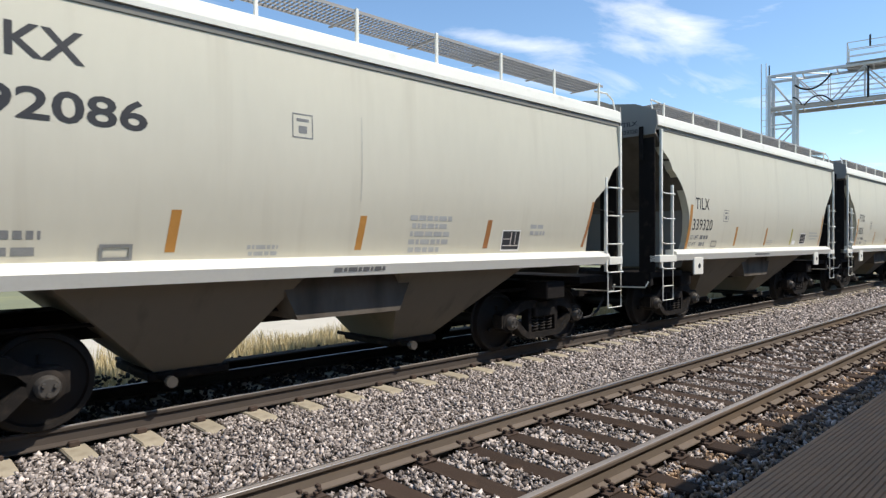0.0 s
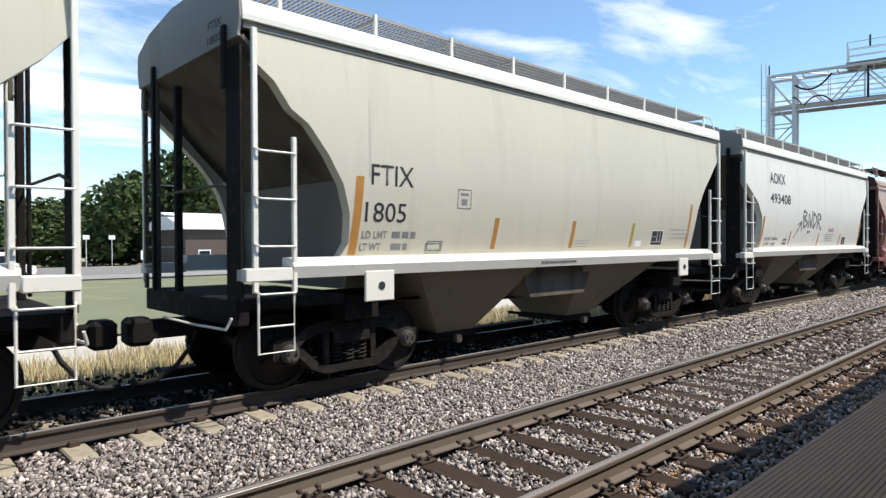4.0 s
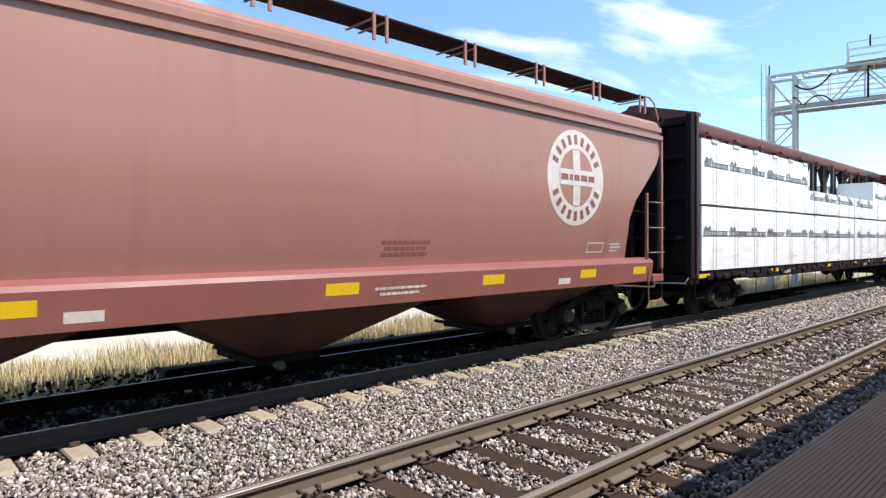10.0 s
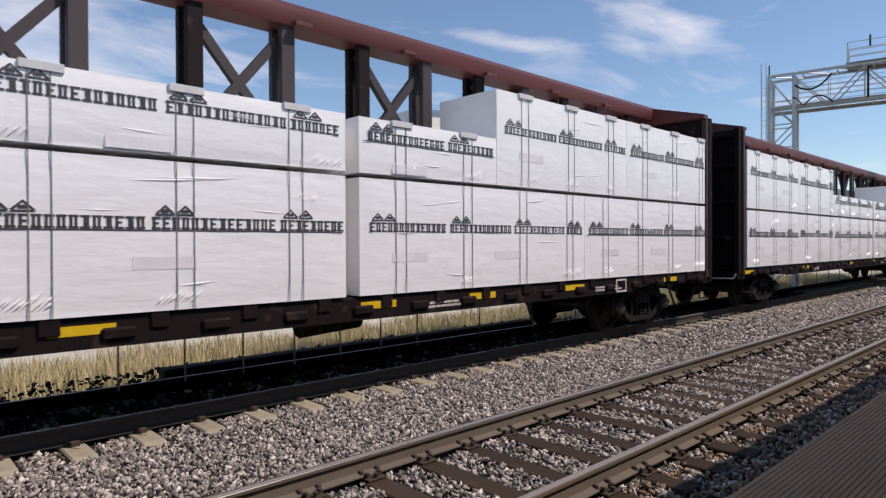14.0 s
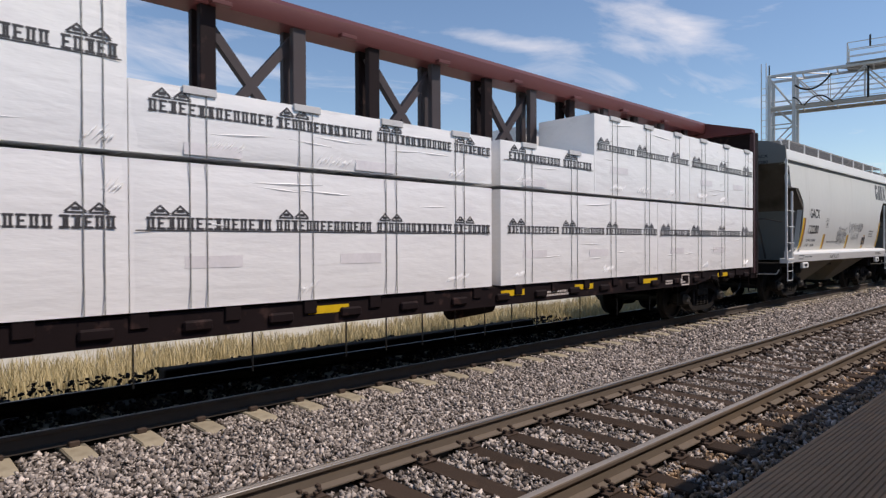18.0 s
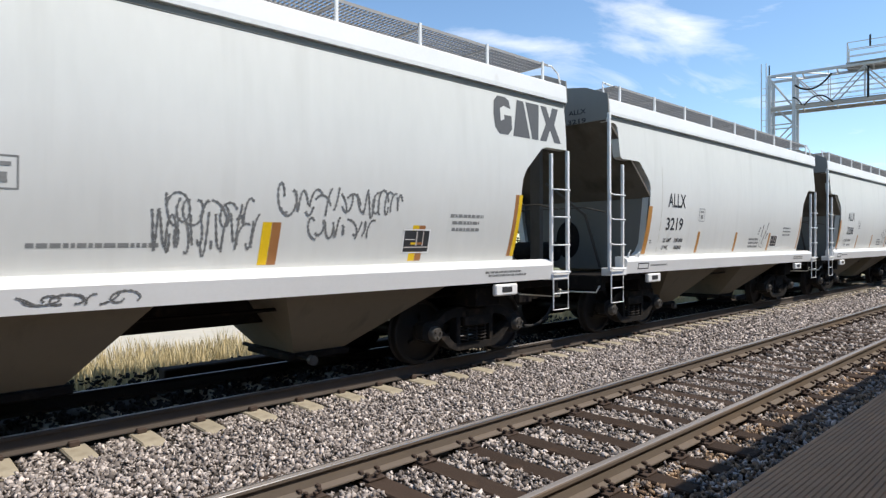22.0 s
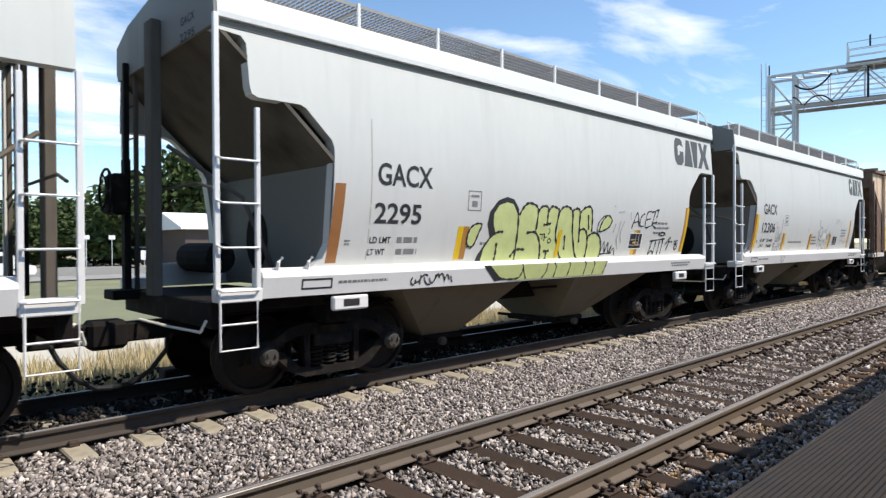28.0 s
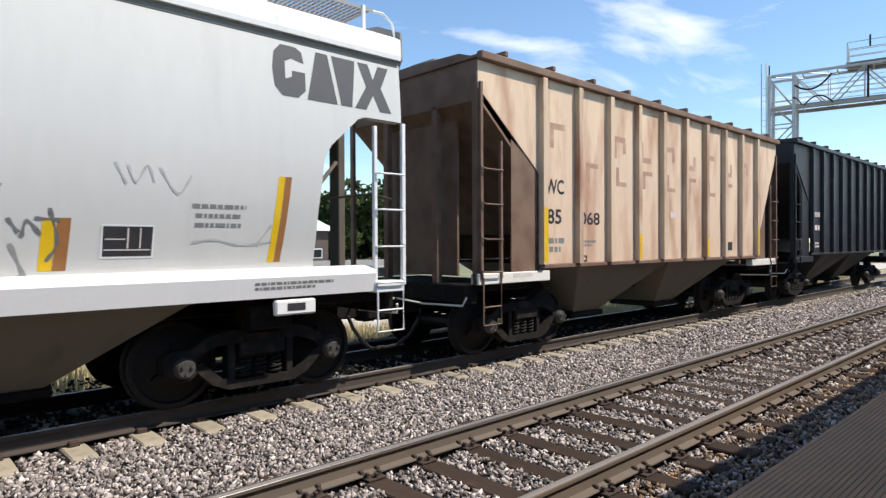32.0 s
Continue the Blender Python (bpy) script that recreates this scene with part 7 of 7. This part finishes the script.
        if k == 4:
            lettering("spray_word", "LoW", 2.86, 3.28, 1.79, 2.02, SPRAY_SOFT, car, w, 0.003)
            lettering("spray_word", "FLoW", 2.80, 3.33, 1.54, 1.76, SPRAY_SOFT, car, w, 0.003)
            strokes("spray_tag", [[(2.86, 2.0), (2.88, 2.2), (2.86, 2.34)], [(3.22, 2.0), (3.26, 2.2), (3.28, 2.42)], [(3.02, 1.95), (3.0, 2.2)], [(2.76, 1.78), (2.84, 1.68), (2.84, 1.56)]], 0.03, SPRAY_SOFT, car, w)
            strokes("spray_tag", [[(2.98, 1.42), (3.0, 1.30), (3.1, 1.25), (3.2, 1.29), (3.23, 1.38), (3.16, 1.43)], [(3.08, 1.42), (3.08, 1.35), (3.14, 1.35)]], 0.018, SPRAY, car, lambda z: 1.577 + (z - 1.22) * 0.2045)
            strokes("spray_tag", [[(6.56, 2.15), (6.7, 2.25), (6.85, 2.16), (6.82, 2.01), (6.68, 1.95), (6.57, 2.02), (6.56, 2.15)], [(6.43, 2.13), (6.51, 2.02), (6.52, 1.6)], [(6.52, 2.45), (6.53, 2.26)], [(6.9, 2.01), (7.04, 2.17), (7.14, 2.05), (7.23, 2.3)], [(6.54, 1.92), (6.73, 1.81), (6.88, 1.66), (7.03, 1.81), (7.2, 1.9)], [(6.7, 1.77), (6.81, 1.53), (7.07, 1.51), (7.39, 1.53)], [(7.03, 1.81), (6.96, 1.69), (7.08, 1.57), (7.18, 1.69), (7.1, 1.81)], [(6.52, 1.89), (6.69, 1.84), (6.86, 1.83)], [(7.3, 1.81), (7.41, 1.53)]], 0.040, SPRAY_SOFT, car, w)
            strokes("spray_tag", [[(7.28, 2.02), (7.36, 1.9)], [(7.58, 2.11), (7.64, 1.82), (7.56, 1.65)], [(7.47, 2.02), (7.66, 2.01)], [(7.38, 1.86), (7.42, 2), (7.52, 1.88)]], 0.034, SPRAY, car, w)
            strokes("spray_tag", [[(8.08, 2.54), (8.18, 2.35)], [(8.19, 2.52), (8.26, 2.37), (8.36, 2.53), (8.42, 2.38)], [(8.47, 2.52), (8.64, 2.28), (8.77, 2.47)], [(8.79, 1.81), (9.03, 1.84), (9.3, 1.78), (9.65, 1.82)], [(9.47, 1.77), (9.64, 2)], [(5.46, 2.18), (5.48, 2.08)]], 0.026, SPRAY_FAINT, car, w)
            patch("white_panel", 6.91, 7.19, 1.89, 2.06, WHITE_TRIM, car, w, 0.006)
            small_print("notice_text", 5.81, 6.41, 1.69, 1.98, 3, INK_SOFT, car, w, 150, fill=0.5)
        add_car(car, s0)


build_pale_cars()


def ribbed_car(L, s0, label, paint, rib_mat, post_mat, trim, ribs, eave, sill, marks):
    """An older hopper car with upright side posts and diagonal ends."""
    car = thing("ribbed_hopper_car", label, "freight car", "cars of the train")
    w = flat_width
    first, last = ribs[0], ribs[-1]
    outline = [(0.02, eave), (0.02, eave - 0.38), (first, 2.85), (first, sill), (last, sill), (L - 0.02, eave - 0.28), (L - 0.02, eave)]
    for far in (False, True):
        part("side_sheet", sheet_mesh("side_sheet", outline, w, paint, 0.02, far), None, car)
        sg = 1 if far else -1
        for x in ribs:
            part("side_post", Shape().prism([(x - 0.062, sg * 1.562), (x - 0.056, sg * 1.66), (x + 0.056, sg * 1.66), (x + 0.062, sg * 1.562)], sill, eave - 0.02, axis="z"), post_mat, car)
        part("top_rail", Shape().box(0.0, L, *sorted((sg * 1.545, sg * 1.66)), eave, eave + 0.12, 0.015), rib_mat, car)
        part("bottom_rail", Shape().box(first - 0.05, last + 0.05, *sorted((sg * 1.48, sg * 1.60)), sill - 0.07, sill - 0.004, 0.01), rib_mat, car)
        for xa, xb in ((0.0, first + 0.2), (last - 0.2, L)):
            part("end_side_sill", Shape().box(xa, xb, *sorted((sg * 1.42, sg * 1.58)), 1.20, 1.36, 0.01), trim, car)
    part("roof", Shape().prism([(-1.55, eave + 0.04), (-1.2, eave + 0.16), (0, eave + 0.2), (1.2, eave + 0.16), (1.55, eave + 0.04)], 0.0, L, axis="x"), rib_mat, car)
    b = part("running_board", grating(L - 0.7), None, car)
    b.location = (0.35, -0.28, eave + 0.34)
    for k in range(10):
        x = 0.6 + k * (L - 1.2) / 9
        part("roof_rib", Shape().box(x - 0.04, x + 0.04, -1.6, 1.6, eave + 0.15, eave + 0.23, 0.01), rib_mat, car)
    for end in (0, 1):
        mx = (lambda x: x) if not end else (lambda x: L - x)
        part("end_sheet", Shape().prism([(mx(0.05), eave - 0.55), (mx(0.05), eave + 0.1), (mx(0.09), eave + 0.1), (mx(0.09), eave - 0.55)], -1.54, 1.54), rib_mat, car)
        part("slope_sheet", Shape().prism([(mx(0.05), eave - 0.55), (mx(0.09), eave - 0.53), (mx(2.2), 2.0), (mx(2.2), 1.95)], -1.54, 1.54), rib_mat, car)
        part("end_plate", Shape().prism([(mx(0.25), 1.3), (mx(0.29), 1.3), (mx(0.29), eave - 0.7), (mx(0.25), eave - 0.7)], -0.9, 0.9), rib_mat, car)
        part("gusset", Shape().prism([(mx(0.75), 1.35), (mx(first - 0.08 if not end else L - last - 0.08), 1.35), (mx(first - 0.08 if not end else L - last - 0.08), 2.95 if not end else 1.9), (mx(0.75), 3.35 if not end else 2.9)], -1.545, -1.525), rib_mat, car)
        part("end_deck", Shape().box(*sorted((mx(0.02), mx(1.5))), -1.38, 1.38, 1.08, 1.19, 0.01), UNDER, car)
        part("end_sill", Shape().box(*sorted((mx(0.0), mx(0.14))), -1.42, 1.42, 0.92, 1.19, 0.015), UNDER, car)
        for y in (-1.5, 1.5):
            part("corner_post", Shape().box(*sorted((mx(0.0), mx(0.06))), y - 0.05, y + 0.05, 1.2, eave, 0.008), rib_mat, car)
        for y in (-0.6, 0.6):
            part("end_post", Shape().box(*sorted((mx(0.05), mx(0.16))), y - 0.06, y + 0.06, 1.19, eave - 0.5, 0.01), rib_mat, car)
        ladder(car, mx(0.06), mx(0.48), eave - 0.3, eave - 1.1, (2.85, 2.35, 1.85, 1.38), -1.60, rib_mat, (0.62, 0.88))
        coupler(car, mx(0.0), -1 if not end else 1)
        bogie(car, mx(1.62))
    part("centre_sill", Shape().box(0.1, L - 0.1, -0.30, 0.30, 0.80, 1.12, 0.02), UNDER, car)
    mid = L / 2
    for cx in (mid - 1.6, mid + 1.6):
        s = Shape()
        s.add([(cx - 0.4, -0.5, 0.42), (cx + 0.4, -0.5, 0.42), (cx + 0.4, 0.5, 0.42), (cx - 0.4, 0.5, 0.42), (cx - 1.6, -1.47, sill - 0.05), (cx + 1.6, -1.47, sill - 0.05), (cx + 1.6, 1.47, sill - 0.05), (cx - 1.6, 1.47, sill - 0.05)], [(3, 2, 1, 0), (0, 1, 5, 4), (1, 2, 6, 5), (2, 3, 7, 6), (3, 0, 4, 7)])
        ch = part("chute", s, CHUTE if paint is RUSTY_TAN else BLACK_CAR, car, "dusty sloping discharge chute")
        part("gate", Shape().box(cx - 0.55, cx + 0.55, -0.58, 0.58, 0.33, 0.44, 0.02), UNDER, ch)
    marks(car, w)
    CARS.append((car, s0))


def tan_marks(car, w):
    lettering("reporting_mark", "WC", 1.56, 2.05, 2.58, 2.82, INK, car, w)
    lettering("car_number", "85", 1.60, 1.98, 2.10, 2.34, INK, car, w)
    lettering("car_number", "068", 2.5, 3.1, 2.10, 2.32, INK, car, w)
    # weathered large letters between the posts, as plain bars
    for k, x in enumerate((1.62, 2.55, 3.5, 4.45, 5.4, 6.35, 7.3, 8.25, 9.2)):
        if k not in (1,):
            patch("faded_letter", x + 0.06, x + 0.16, 3.32, 3.72, FADED_LETTER, car, w)
            patch("faded_letter", x + 0.16, x + 0.46, 3.32 if k % 2 else 3.62, 3.42 if k % 2 else 3.72, FADED_LETTER, car, w)
            if k % 3:
                patch("faded_letter", x + 0.38, x + 0.48, 3.42, 3.62, FADED_LETTER, car, w)
        if 1 <= k <= 7:
            patch("faded_letter", x + 0.14, x + 0.24, 2.82, 3.16, FADED_LETTER, car, w)
            patch("faded_letter", x + 0.24, x + 0.50, 3.08 if k % 2 else 2.82, 3.16 if k % 2 else 2.90, FADED_LETTER, car, w)
    for x, z in ((1.45, 2.35), (4.345, 1.95), (7.24, 1.88), (10.135, 2.2)):
        patch("reflector", x - 0.050, x + 0.050, 1.50, z, YELLOW, car, lambda z: 1.66)
    small_print("load_data", 1.62, 2.1, 1.62, 1.9, 2, INK_SOFT, car, w, 71)
    small_print("load_data", 2.45, 3.0, 1.72, 1.85, 2, INK_SOFT, car, w, 72)
    patch("data_panel", 8.5, 8.75, 1.60, 1.80, INK, car, w)
    patch("white_panel", 5.7, 5.95, 2.3, 2.42, INK_WHITE, car, w)
    frame_patch("placard_holder", 2.42, 2.7, 1.48, 1.58, 0.02, INK, car, w, 0.01)
    patch("data_panel", 0.75, 1.2, 1.28, 1.34, INK_WHITE, car, lambda z: 1.58)


def black_marks(car, w):
    small_print("reporting_mark_bars", 1.7, 2.4, 2.5, 2.75, 1, INK_WHITE, car, w, 75)
    small_print("car_number_bars", 1.7, 2.4, 2.1, 2.35, 1, INK_WHITE, car, w, 76)
    small_print("load_data", 1.7, 2.4, 1.6, 1.8, 2, INK_WHITE, car, w, 77)


ribbed_car(11.6, 179.72, "rust-streaked tan ribbed hopper car with faded letters", RUSTY_TAN, TAN_RIB, TAN_POST, PALE_TRIM, [1.45 + 0.965 * k for k in range(10)], 4.39, 1.46, tan_marks)
ribbed_car(12.2, 192.72, "black ribbed hopper car", BLACK_CAR, BLACK_CAR, BLACK_CAR, BLACK_CAR, [1.45 + 1.0 * k for k in range(10)], 4.60, 1.46, black_marks)


def motions():
    """The train rolls by at an even pace; its wheels turn with it."""
    times = [0.0, 8.0, 16.0, 24.0, 32.0]
    for thing_, s0 in CARS + LOADS:
        walk(thing_, [(t, pose(s0 - SPEED * t, Y_TRAIN, -DROP)) for t in times])
    rate = math.degrees(SPEED / WHEEL_R)
    for k, (w, a) in enumerate(WHEELSETS):
        walk(w, [(0.1 * i, pose(a, 0, WHEEL_R, 0, -(rate * 0.1 * i) % 360.0, 0)) for i in range(321)])


motions()
